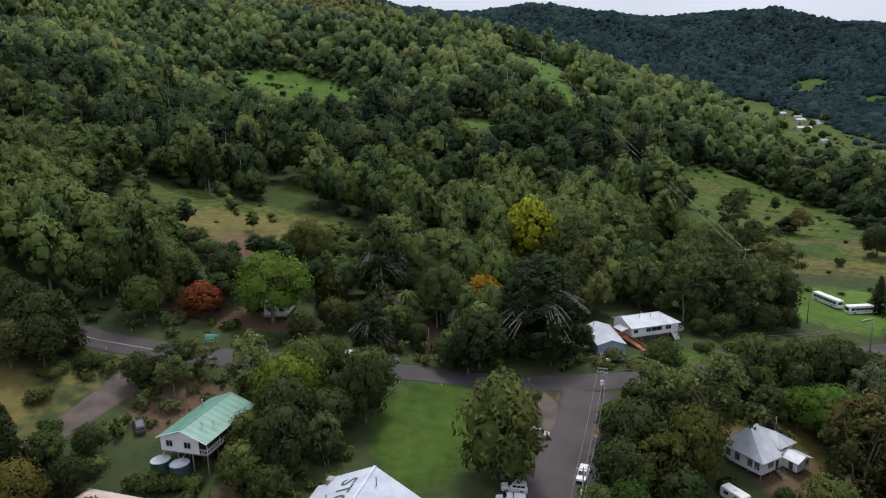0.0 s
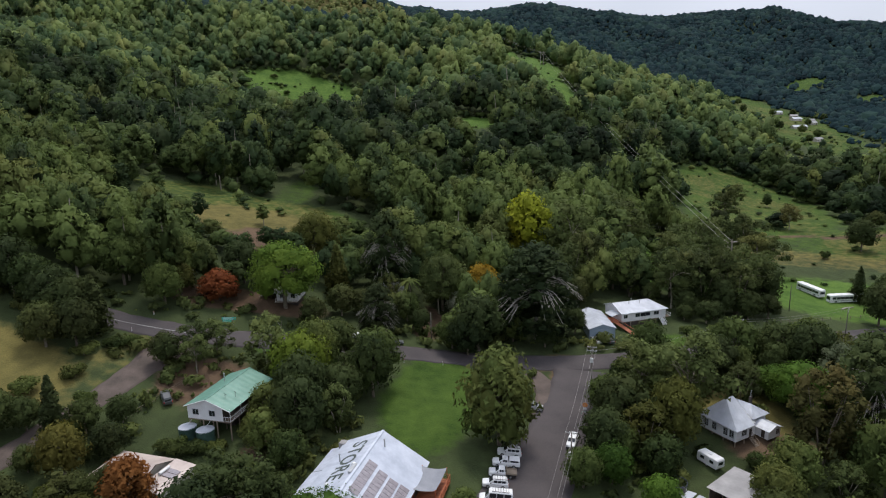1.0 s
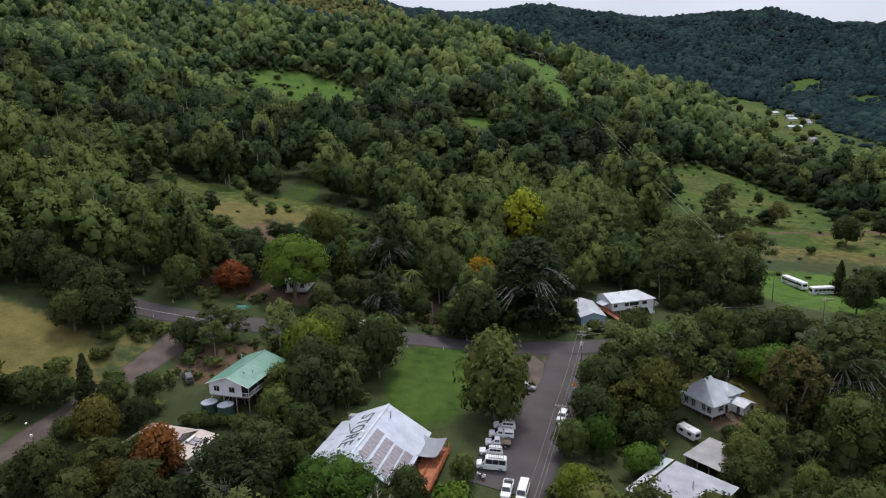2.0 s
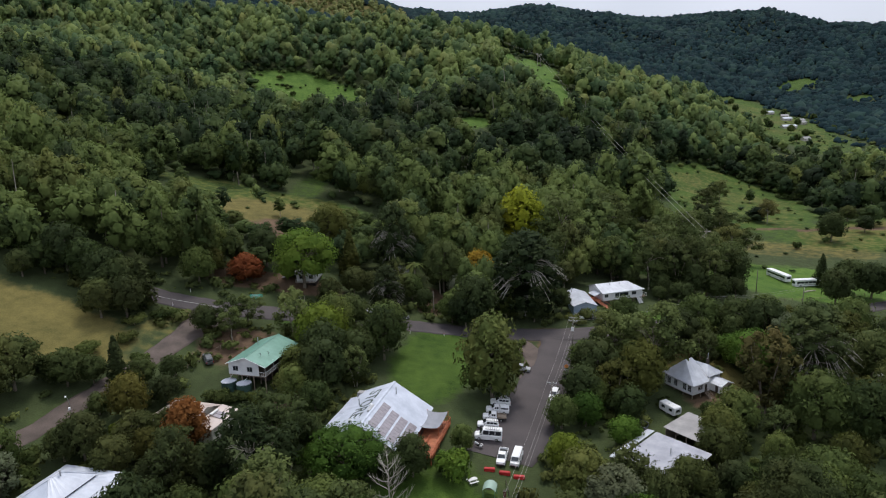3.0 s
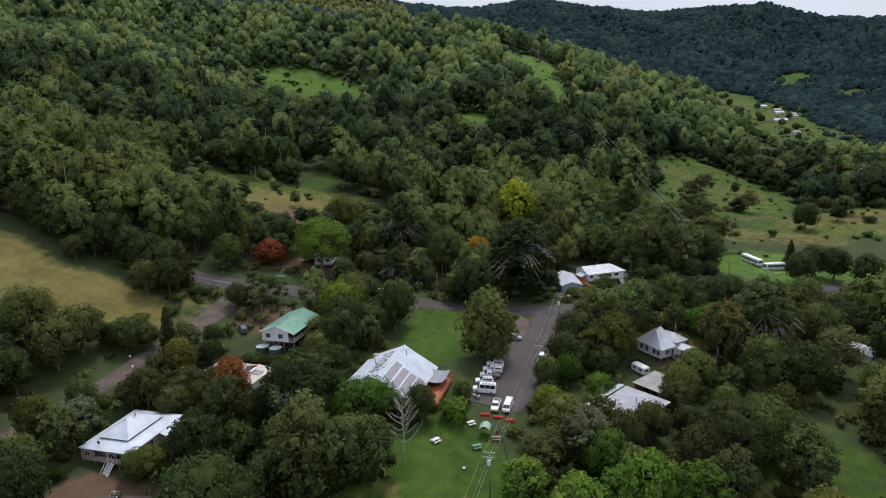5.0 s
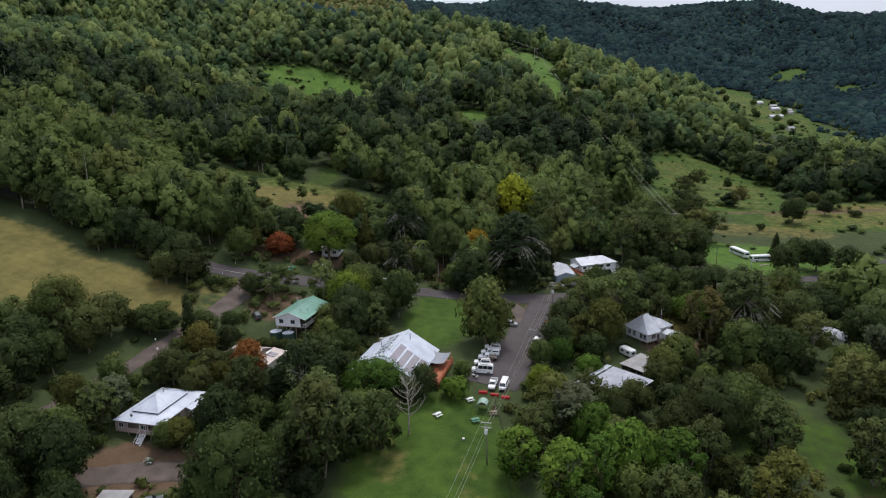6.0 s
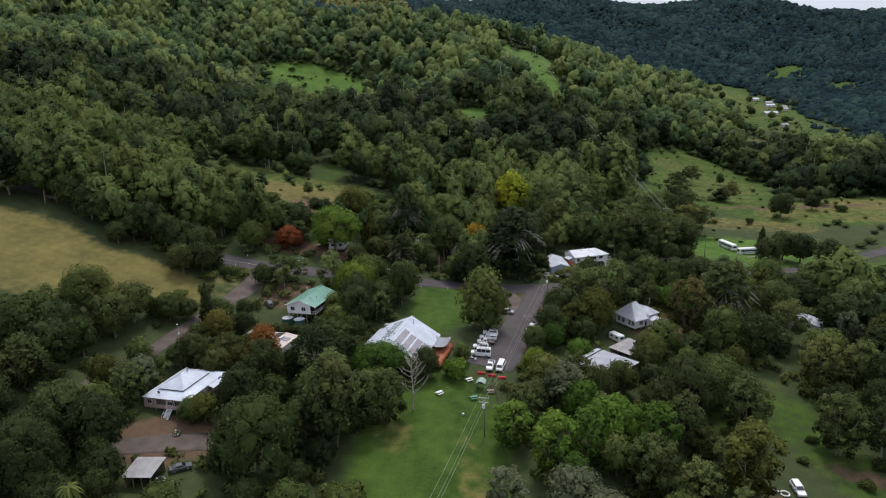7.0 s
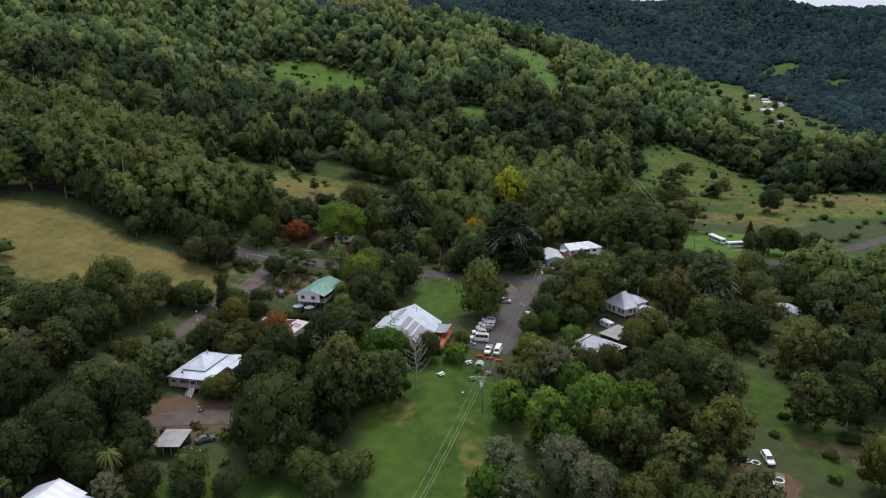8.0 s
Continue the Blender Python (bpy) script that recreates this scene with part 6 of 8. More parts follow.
def corner_house():
    ob = thing("roadside_house", "long white raised house with white metal roof", "house", 51.2, 89.0, level(51, 86) + 0.1, 15.5)
    w, l, f, e, r = 7.4, 4.8, 1.4, 4.1, 6.0
    part("wall", wall_box(-w, w, -l, l, f, e), WHITE_WALL, ob, "white boarded wall")
    floor_slab(ob, -w, w, -l, l, f)
    stumps(ob, -w, w, -l, l, f - 0.2)
    part("under_wall", wall_box(-w + 0.5, w - 2.5, -l + 0.4, l - 0.4, -1.5, f - 0.25), DARK_WOOD, ob)
    A, B, C, D = (-w - 0.6, -l - 0.6, e), (w + 0.6, -l - 0.6, e), (w + 0.6, l + 0.6, e), (-w - 0.6, l + 0.6, e)
    P, Q = (-w - 0.6, 0, r), (w - 3.6, 0, r)
    roof([sheets(A, B, Q, P), sheets(B, C, Q, Q), sheets(C, D, P, Q)], WHITE_ROOF, ob)
    part("gable", (np.array([(-w, -l, e), (-w, l, e), (-w, 0, r - 0.1), (-w + 0.15, -l, e), (-w + 0.15, l, e), (-w + 0.15, 0, r - 0.1)], float), [np.array([(0, 1, 2), (5, 4, 3)], np.int32)]), WHITE_WALL, ob)
    for x, wide in ((-6.2, 1.2), (-2.2, 1.4), (0.4, 3.2), (4.2, 1.6)):
        window(ob, "y0", x, f + 1.1, wide, 1.05, -l, SILVER_PAINT)
    window(ob, "x0", -1.5, f + 1.1, 1.4, 1.1, -w, SILVER_PAINT)
    part("porch_roof", sheets((-w - 2.8, -3.9, 3.2), (-w - 2.8, 0.2, 3.2), (-w - 0.3, 0.2, 3.9), (-w - 0.3, -3.9, 3.9)), WHITE_ROOF, ob)
    part("porch_floor", box(-w - 2.6, -w, -3.8, 0.4, f - 0.15, f), ORANGE_WOOD, ob)
    railing(ob, (-w - 2.6, -3.8), (-w - 2.6, 0.4), f, 1.0, ORANGE_WOOD)
    part("ramp", (np.array([(-w - 2.2, -3.8, f), (-w - 0.9, -3.8, f), (-w + 1.4, -10.2, -0.5), (-w + 0.1, -10.2, -0.5), (-w - 2.2, -3.8, f - 0.15), (-w - 0.9, -3.8, f - 0.15), (-w + 1.4, -10.2, -0.65), (-w + 0.1, -10.2, -0.65)], float), np.array([(3, 2, 1, 0), (4, 5, 6, 7), (0, 1, 5, 4), (1, 2, 6, 5), (2, 3, 7, 6), (3, 0, 4, 7)], np.int32)), FADED_WOOD, ob, "dark red timber ramp")
    part("ramp_rail", join([bar((-w - 0.9, -3.8, f + 0.95), (-w + 1.4, -10.2, 0.45), 0.05), bar((-w - 2.2, -3.8, f + 0.95), (-w + 0.1, -10.2, 0.45), 0.05)]), ORANGE_WOOD, ob)
    part("end_porch", box(w, w + 1.7, -l, -l + 2.4, f - 0.15, f), RAW_WOOD, ob)
    railing(ob, (w + 1.7, -l), (w + 1.7, -l + 2.4), f)
    stairs(ob, w - 1.6, -l - 2.2, -l - 0.1, -0.2, f, 1.2, WHITE_PAINT)
    for x, y in ((-3, -1.2), (0.5, -1.4), (-1, 0.8)):
        flue(ob, x, y, 5.2, 6.4, 0.09)


corner_shed()
corner_house()


def small_house(x, y, z, turn, wide, long, floor, eave, rise, roof_mat, wall_mat, label, under=True, group=""):
    """A plain gabled or hipped cottage with windows, on stumps."""
    ob = thing("cottage", label, "house", x, y, z, turn, group)
    w, l = wide / 2, long / 2
    part("wall", wall_box(-w, w, -l, l, floor, eave), wall_mat, ob)
    gable_ends(-w, w, -l, l, eave, eave, eave + rise - 0.1, 0, wall_mat, ob)
    floor_slab(ob, -w, w, -l, l, floor)
    if under:
        part("under_wall", wall_box(-w + 0.3, w - 0.3, -l + 0.3, l - 0.3, -2, floor - 0.2), DARK_WOOD, ob)
    roof(gable_roof(-w, w, -l, l, eave, eave, eave + rise, 0, 0.45), roof_mat, ob)
    part("ridge_cap", box(-0.15, 0.15, -l - 0.45, l + 0.45, eave + rise - 0.03, eave + rise + 0.05), roof_mat, ob)
    for px in (-w / 2, w / 2):
        window(ob, "y0", px, floor + 0.9, 1.2, 1.2, -l)
    for py in (-l / 2, l / 2):
        window(ob, "x0", py, floor + 0.9, 1.2, 1.2, -w)
        window(ob, "x1", py, floor + 0.9, 1.2, 1.2, w)
    return ob


h = small_house(-52.0, 86.5, 12.3, -4, 6.4, 9.0, 2.4, 4.9, 1.9, WHITE_ROOF, WHITE_WALL, "high-set cottage half hidden by a large tree")
part("side_veranda_roof", sheets((-8.4, -4.0, 3.6), (-8.4, 4.0, 3.6), (-3.2, 4.0, 4.7), (-3.2, -4.0, 4.7)), GREY_ROOF, h)
railing(h, (-3.2, -5.9), (3.2, -5.9), 2.4)
part("front_deck", box(-3.2, 3.2, -5.9, -4.5, 2.25, 2.4), RAW_WOOD, h)
small_house(-23.5, 99.0, level(-23.5, 99) - 0.3, 8, 7.5, 9.0, 1.2, 4.0, 1.8, WHITE_ROOF, CREAM_WALL, "cream cottage with pale roof behind palms")
small_house(2.5, 97.5, level(2.5, 97) - 0.3, -12, 8.0, 10.0, 0.9, 3.7, 1.9, WHITE_ROOF, WHITE_WALL, "white cottage behind an orange tree")
h = small_house(-89.0, -79.5, 0.2, -14, 11.0, 9.0, 1.2, 4.2, 2.3, ZINC, PINK_WALL, "timber cottage with zinc gable roof among trees")
part("veranda_roof", sheets((5.3, -4.6, 4.1), (10.6, -4.6, 3.3), (10.6, 4.2, 3.3), (5.3, 4.2, 4.1)), ZINC, h, "flat zinc veranda roof")
part("veranda_post", join([box(x - 0.07, x + 0.07, y - 0.07, y + 0.07, -1.0, 3.3) for x in (10.3,) for y in (-4.3, 0, 4.0)]), RAW_WOOD, h)
small_house(110.5, 28.5, level(110, 28) - 0.3, -58, 13.0, 5.0, 0.6, 3.0, 1.0, WHITE_ROOF, CREAM_WALL, "long low pale-roofed house among trees")
small_house(146, 63, level(146, 63) - 0.3, 20, 9.0, 7.0, 0.6, 3.0, 1.4, WHITE_ROOF, WHITE_WALL, "white-roofed house behind dark trees")
small_house(-86.0, 88.0, level(-86, 88), -8, 8.0, 6.0, 0.4, 2.8, 1.2, GREY_ROOF, CREAM_WALL, "low grey-roofed cottage beyond the road")
small_house(-225, 336, level(-225, 336), 30, 12.0, 9.0, 0.8, 3.8, 2.0, WHITE_ROOF, CREAM_WALL, "white-roofed house on the wooded hillside")
small_house(-240, 334, level(-240, 334), 30, 8.0, 7.0, 0.8, 3.8, 2.0, WHITE_ROOF, CREAM_WALL, "small white-roofed outbuilding on the hillside")
FAR = [(457, 794, 15, 8, 12), (468, 770, 9, 6, -5), (457, 744, 12, 8, 8), (472, 735, 8, 6, 25), (424, 676, 17, 8, 4), (523, 830, 18, 9, -6), (463, 716, 10, 7, 30), (402, 598, 9, 6, 15)]
for x, y, a, b, turn in FAR:
    small_house(x, y, level(x, y) - 0.5, turn + 90, b, a, 0.4, 3.2, 1.8, WHITE_ROOF if a > 11 else GREY_ROOF, CREAM_WALL, ("white" if a > 11 else "grey") + "-roofed farm building on the far slope", True, "farm buildings")


# ---- vehicles ----
def wheel(ob, x, y, r=0.36):
    t = part("wheel", tube([(x, y - 0.12, r), (x, y + 0.12, r)], [r, r], 14), TYRE, ob, smooth=False)
    for s in (-1, 1):
        k = np.arange(14) * 2 * math.pi / 14
        v = np.concatenate([np.c_[x + r * np.cos(k), np.full(14, y + s * 0.12), r + r * np.sin(k)], [(x, y + s * 0.12, r)]])
        f = np.array([(i, (i + 1) % 14, 14) for i in range(14)], np.int32)
        part("sidewall", (v, f if s < 0 else f[:, ::-1]), TYRE, t)
        v2 = v.copy()
        v2[:, 0], v2[:, 2], v2[:, 1] = x + (v[:, 0] - x) * 0.6, r + (v[:, 2] - r) * 0.6, y + s * 0.135
        part("rim", (v2, f if s < 0 else f[:, ::-1]), STEEL, t, "grey wheel rim")


def loft(rows):
    """Rows along x of (x, half width, low z, high z): a closed hull with eased upper edges."""
    v = []
    for x, w, z0, z1 in rows:
        e = min(0.12, w * 0.3)
        v += [(x, -w, z0), (x, -w, z1 - e), (x, -w + e, z1), (x, w - e, z1), (x, w, z1 - e), (x, w, z0)]
    f = []
    for i in range(len(rows) - 1):
        a, b = i * 6, i * 6 + 6
        f += [(a + k, b + k, b + (k + 1) % 6, a + (k + 1) % 6) for k in range(6)]
    n = len(v) - 6
    hexes = np.array([[5, 4, 3, 2, 1, 0], [n + k for k in range(6)]], np.int32)
    return np.array(v, float), [np.array(f, np.int32), hexes]


SHAPES = {
    # body rows, cabin rows: x from nose (+) to tail (-), half width, low, high
    "van": ([(2.95, 0.8, 0.35, 0.85), (2.75, 0.95, 0.3, 1.15), (1.9, 0.98, 0.3, 1.3), (-2.9, 0.98, 0.3, 1.35), (-2.95, 0.95, 0.35, 1.3)], [(1.95, 0.9, 1.2, 1.35), (1.25, 0.9, 1.2, 2.3), (0.9, 0.88, 1.2, 2.55), (-2.75, 0.88, 1.2, 2.58), (-2.92, 0.9, 1.2, 2.35)], 1.95, -1.75),
    "minibus": ([(2.5, 0.75, 0.35, 0.8), (2.4, 0.9, 0.3, 1.05), (1.9, 0.93, 0.3, 1.2), (-2.5, 0.93, 0.3, 1.2), (-2.55, 0.9, 0.35, 1.1)], [(2.1, 0.84, 1.05, 1.2), (1.45, 0.84, 1.05, 1.95), (1.2, 0.82, 1.05, 2.05), (-2.35, 0.82, 1.05, 2.08), (-2.5, 0.84, 1.05, 1.9)], 1.45, -1.35),
    "wagon": ([(2.4, 0.7, 0.35, 0.75), (2.25, 0.9, 0.3, 0.95), (1.2, 0.93, 0.3, 1.08), (-2.3, 0.93, 0.3, 1.1), (-2.4, 0.88, 0.35, 1.0)], [(1.25, 0.84, 1.0, 1.1), (0.45, 0.8, 1.0, 1.68), (0.1, 0.77, 1.0, 1.78), (-1.95, 0.77, 1.0, 1.76), (-2.3, 0.82, 1.0, 1.2)], 1.4, -1.35),
    "sedan": ([(2.3, 0.68, 0.3, 0.62), (2.15, 0.85, 0.25, 0.8), (1.0, 0.88, 0.25, 0.92), (-2.2, 0.88, 0.25, 0.95), (-2.35, 0.8, 0.3, 0.85)], [(1.1, 0.8, 0.85, 0.93), (0.3, 0.7, 0.85, 1.38), (-0.9, 0.7, 0.85, 1.4), (-1.75, 0.78, 0.85, 0.95)], 1.4, -1.35),
    "ute": ([(2.55, 0.7, 0.4, 0.8), (2.4, 0.9, 0.35, 1.05), (1.35, 0.93, 0.35, 1.15), (-0.6, 0.93, 0.35, 1.15), (-0.62, 0.9, 0.35, 1.1)], [(1.35, 0.84, 1.05, 1.16), (0.65, 0.8, 1.05, 1.75), (0.4, 0.77, 1.05, 1.82), (-0.35, 0.77, 1.05, 1.8), (-0.6, 0.82, 1.05, 1.2)], 1.6, -1.6),
}


def vehicle(name, shape, x, y, heading, paint, label, extra="", z=None):
    """heading: degrees from +x towards which the nose points."""
    z = (level(x, y) + 0.12) if z is None else z
    ob = thing(name, label, "car" if shape in ("sedan", "wagon") else shape, x, y, z, heading, "parked vehicles")
    # follow the slope of the road
    d = Vector((math.cos(radians(heading)), math.sin(radians(heading)), 0))
    rise = (level(x + d.x * 2, y + d.y * 2) - level(x - d.x * 2, y - d.y * 2)) / 4
    ob.matrix_basis = ob.matrix_basis @ Matrix.Rotation(-math.atan(rise), 4, "Y")
    low, cab, front, back = SHAPES[shape]
    part("body", loft(low), paint, ob)
    roof_w = [(a, w * 1.0, z0, z1) for a, w, z0, z1 in cab]
    part("cabin", loft(roof_w), paint, ob)
    # glass stands a little proud of the cabin between its corner posts
    zb, zt = cab[0][2] + 0.12, cab[2][3] - 0.16 if len(cab) > 4 else cab[1][3] - 0.1
    xs0, xs1 = cab[1][0], cab[-1][0]
    wg = max(c[1] for c in cab[1:-1]) + 0.012
    n = 3 if shape in ("van", "minibus", "wagon") else 2
    mid = cab[-2][0] if shape != "ute" else cab[-2][0]
    edges = np.linspace(xs0 - 0.05, mid + 0.08, n + 1)
    for s in (-1, 1):
        for a, b in zip(edges[:-1], edges[1:]):
            part("side_window", box(b + 0.05, a - 0.05, s * wg - 0.012, s * wg + 0.012, zb + (zt - zb) * 0.12, zt), GLASS, ob)
    (xa, wa, _, za), (xb, wb, _, zb2) = cab[0], cab[1]
    nx, nz = (zb2 - za), (xa - xb)
    k = 0.03 / math.hypot(nx, nz)
    P = [np.array((xa + (xb - xa) * f, s * w, za + (zb2 - za) * f)) + np.array((nx * k, 0, nz * k)) for f, w, s in ((0.12, wa * 0.88, -1), (0.12, wa * 0.88, 1), (0.95, wb * 0.85, 1), (0.95, wb * 0.85, -1))]
    Q = [p - np.array((nx * k, 0, nz * k)) * 0.6 for p in P]
    solid = np.array([(0, 1, 2, 3), (7, 6, 5, 4), (0, 4, 5, 1), (1, 5, 6, 2), (2, 6, 7, 3), (3, 7, 4, 0)], np.int32)
    part("windscreen", (np.array(P + Q), solid), GLASS, ob)
    (xa, wa, _, za), (xb, wb, _, zb2) = cab[-1], cab[-2]
    part("rear_window", box(xa - 0.02, xa + 0.04, -wa * 0.75, wa * 0.75, min(za, zb2) * 0.98 - (0.42 if shape in ("van", "minibus") else 0.0), max(za, zb2) - 0.2), GLASS, ob)
    for s in (-1, 1):
        part("headlight", box(low[1][0] - 0.05, low[0][0] - 0.02, s * 0.68 - 0.16, s * 0.68 + 0.16, low[0][3] - 0.06, low[0][3] + 0.12), STEEL, ob)
        part("tail_light", box(-2.98 if shape == "van" else low[-1][0] - 0.03, low[-1][0] + 0.06, s * 0.8 - 0.1, s * 0.8 + 0.08, 0.8, 1.1), LAMP_RED, ob)
        part("mirror", box(cab[0][0] - 0.45, cab[0][0] - 0.3, s * 1.08 - 0.1, s * 1.08 + 0.1, cab[0][3], cab[0][3] + 0.2), BLACK, ob)
        for a in (front, back):
            wheel(ob, a, s * (low[2][1] - 0.1))
    part("front_bumper", box(low[0][0] - 0.05, low[0][0] + 0.08, -0.8, 0.8, 0.35, 0.58), BLACK, ob)
    part("underbody", box(low[-1][0] + 0.3, low[0][0] - 0.3, -0.8, 0.8, 0.22, 0.42), BLACK, ob)
    if shape == "ute":
        if extra == "tray":
            part("tray", join([box(-2.75, -0.7, -0.95, 0.95, 0.85, 0.92), box(-2.75, -0.7, -0.95, -0.9, 0.92, 1.2), box(-2.75, -0.7, 0.9, 0.95, 0.92, 1.2), box(-2.75, -2.7, -0.9, 0.9, 0.92, 1.2), box(-0.78, -0.7, -0.9, 0.9, 0.92, 1.75)]), RAW_WOOD, ob, "timber and steel tray")
        else:
            part("tub", join([box(-2.7, -0.62, -0.93, -0.83, 0.45, 1.15), box(-2.7, -0.62, 0.83, 0.93, 0.45, 1.15), box(-2.75, -2.65, -0.93, 0.93, 0.45, 1.15), box(-2.65, -0.62, -0.83, 0.83, 0.45, 0.7)]), paint, ob)
            part("tub_liner", box(-2.62, -0.64, -0.8, 0.8, 0.7, 0.74), BLACK, ob)
        if extra == "canopy":
            part("canopy", loft([(-0.64, 0.88, 1.15, 1.8), (-2.5, 0.86, 1.15, 1.8), (-2.68, 0.86, 1.15, 1.7)]), paint, ob)
            for s in (-1, 1):
                part("canopy_window", box(-2.4, -0.85, s * 0.89 - 0.012, s * 0.89 + 0.012, 1.3, 1.62), GLASS, ob)
        part("chassis", box(-2.7, 0, -0.6, 0.6, 0.35, 0.5), BLACK, ob)
    if extra == "rack":
        top = max(c[3] for c in cab)
        rack = part("roof_rack", bar((0.2, -0.62, top + 0.15), (-1.9, -0.62, top + 0.15), 0.03), BLACK, ob)
        part("rack_rail", bar((0.2, 0.62, top + 0.15), (-1.9, 0.62, top + 0.15), 0.03), BLACK, rack)
        for a in (0.1, -0.4, -0.9, -1.4, -1.8):
            part("rack_bar", bar((a, -0.7, top + 0.13), (a, 0.7, top + 0.13), 0.03), BLACK, rack)
        part("roof_box", box(-1.5, -0.2, -0.5, 0.35, top + 0.16, top + 0.4), SILVER_PAINT, rack)
    if extra == "rooflight":
        top = max(c[3] for c in cab)
        rack = part("roof_rack", box(-2.3, 0.7, -0.73, -0.67, top + 0.05, top + 0.12), BLACK, ob)
        part("rack_rail", box(-2.3, 0.7, 0.67, 0.73, top + 0.05, top + 0.12), BLACK, rack)
        for a in np.linspace(0.6, -2.2, 7):
            part("rack_bar", bar((a, -0.72, top + 0.1), (a, 0.72, top + 0.1), 0.035), BLACK, rack)
    return ob


vehicle("passenger_van", "van", 0.3, 2.9, 174, WHITE_PAINT, "tall white passenger van with roof rack", "rooflight")
vehicle("station_wagon", "wagon", 0.7, 7.6, 176, WHITE_PAINT, "white station wagon with black roof rack", "rooflight")
vehicle("utility_truck", "ute", 2.3, 10.9, 175, WHITE_PAINT, "white utility truck with timber tray", "tray")
vehicle("utility_truck", "ute", 3.3, 14.2, 175, WHITE_PAINT, "white utility truck with white canopy", "canopy")
vehicle("off_road_wagon", "wagon", 4.5, 18.0, 174, WHITE_PAINT, "white off-road wagon with loaded roof rack", "rack")
vehicle("utility_truck", "ute", 2.6, -4.4, 255, WHITE_PAINT, "white utility truck facing the picnic lawn")
vehicle("minibus", "minibus", 5.5, -4.7, 252, WHITE_PAINT, "long white minibus facing the picnic lawn")
vehicle("silver_wagon", "wagon", 12.0, 37.3, -14, SILVER_PAINT, "silver off-road wagon parked beside the lane")
vehicle("roadside_car", "wagon", 18.2, 22.9, 247, WHITE_PAINT, "white car at the edge of the lane")
vehicle("white_hatchback", "sedan", -30.3, 68.3, 8, WHITE_PAINT, "white car parked on the road verge")
vehicle("white_sedan", "sedan", 35.6, 74.0, 100, WHITE_PAINT, "white car parked before the blue shed")
vehicle("dark_sedan", "sedan", 39.0, 73.4, 104, GREY_PAINT, "dark car parked beside the blue shed")
vehicle("dark_hatchback", "sedan", -20.9, 68.2, 8, GREY_PAINT, "dark car parked under the pine")
vehicle("camper_van", "wagon", 64.5, -53.6, 265, WHITE_PAINT, "white van beside round garden beds")
vehicle("dark_wagon", "wagon", -68.3, 32.0, 120, GREY_PAINT, "dark car half hidden under trees")
vehicle("carport_car", "sedan", -68.6, -49.5, 30, GREY_PAINT, "dark car parked beside the carport")


def motorcycle(x, y, turn):
    ob = thing("motorcycle", "parked motorcycle with white fairing", "motorcycle", x, y, level(x, y) + 0.12, turn)
    for a in (-0.7, 0.7):
        k = part("wheel", tube([(a, -0.06, 0.32), (a, 0.06, 0.32)], [0.32, 0.32], 14), TYRE, ob)
    part("frame", join([bar((-0.7, 0, 0.32), (0.1, 0, 0.75), 0.06), bar((0.7, 0, 0.32), (0.45, 0, 1.0), 0.05), box(-0.25, 0.3, -0.16, 0.16, 0.3, 0.65)]), BLACK, ob)
    part("tank", ball((0.15, 0, 0.85), (0.32, 0.17, 0.16), 10, 6), WHITE_PAINT, ob, smooth=True)
    part("seat", ball((-0.4, 0, 0.8), (0.42, 0.15, 0.09), 10, 6), BLACK, ob, smooth=True)
    part("fairing", ball((0.6, 0, 0.9), (0.22, 0.22, 0.3), 10, 6), WHITE_PAINT, ob, smooth=True)
    part("handlebar", bar((0.42, -0.38, 1.05), (0.42, 0.38, 1.05), 0.025), STEEL, ob)
    part("pannier", join([box(-0.95, -0.45, 0.18, 0.4, 0.45, 0.8), box(-0.95, -0.45, -0.4, -0.18, 0.45, 0.8)]), WHITE_PAINT, ob)


motorcycle(-2.0, -0.3, 150)


def bus(x, y, turn, long, label, joint=None):
    ob = thing("old_bus", label, "bus", x, y, level(x, y) + 0.05, turn, "parked buses")
    h = long / 2
    rows = [(h, 1.1, 0.4, 2.9), (h - 0.25, 1.22, 0.35, 3.1), (-h + 0.2, 1.22, 0.35, 3.1), (-h, 1.15, 0.45, 2.95)]
    part("body", loft(rows), WHITE_PAINT, ob)
    n = int(long / 1.6)
    for s in (-1, 1):
        for i in range(n):
            a = -h + 0.7 + i * (long - 1.4) / n
            part("side_window", box(a + 0.08, a + (long - 1.4) / n - 0.08, s * 1.225 - 0.015, s * 1.225 + 0.015, 1.5, 2.4), GLASS, ob)
        part("stripe", box(-h + 0.3, h - 0.3, s * 1.222 - 0.008, s * 1.222 + 0.008, 0.95, 1.1), GREY_PAINT, ob)
        for a in (h - 2.2, -h + 2.6):
            wheel(ob, a, s * 1.12, 0.48)
        part("headlight", box(h - 0.06, h + 0.03, s * 0.85 - 0.14, s * 0.85 + 0.14, 0.75, 1.0), STEEL, ob)
    part("windscreen", box(h - 0.12, h + 0.02, -1.0, 1.0, 1.35, 2.5), GLASS, ob)
    part("rear_window", box(-h - 0.02, -h + 0.1, -0.9, 0.9, 1.5, 2.4), GLASS, ob)
    for a in (-h * 0.45, h * 0.4):
        part("roof_hatch", box(a - 0.4, a + 0.4, -0.4, 0.4, 3.08, 3.2), WHITE_PAINT, ob)
    if joint is not None:
        for i in range(5):
            part("bellows", box(joint - 0.5 + i * 0.22, joint - 0.36 + i * 0.22, -1.27, 1.27, 0.5, 3.15), BLACK, ob, "black folding bellows")
    return ob


bus(131.4, 133.6, 98, 12.5, "long white bus parked on bright grass")
bus(139.6, 124.6, 183, 14.0, "white articulated bus with black bellows", -2.2)


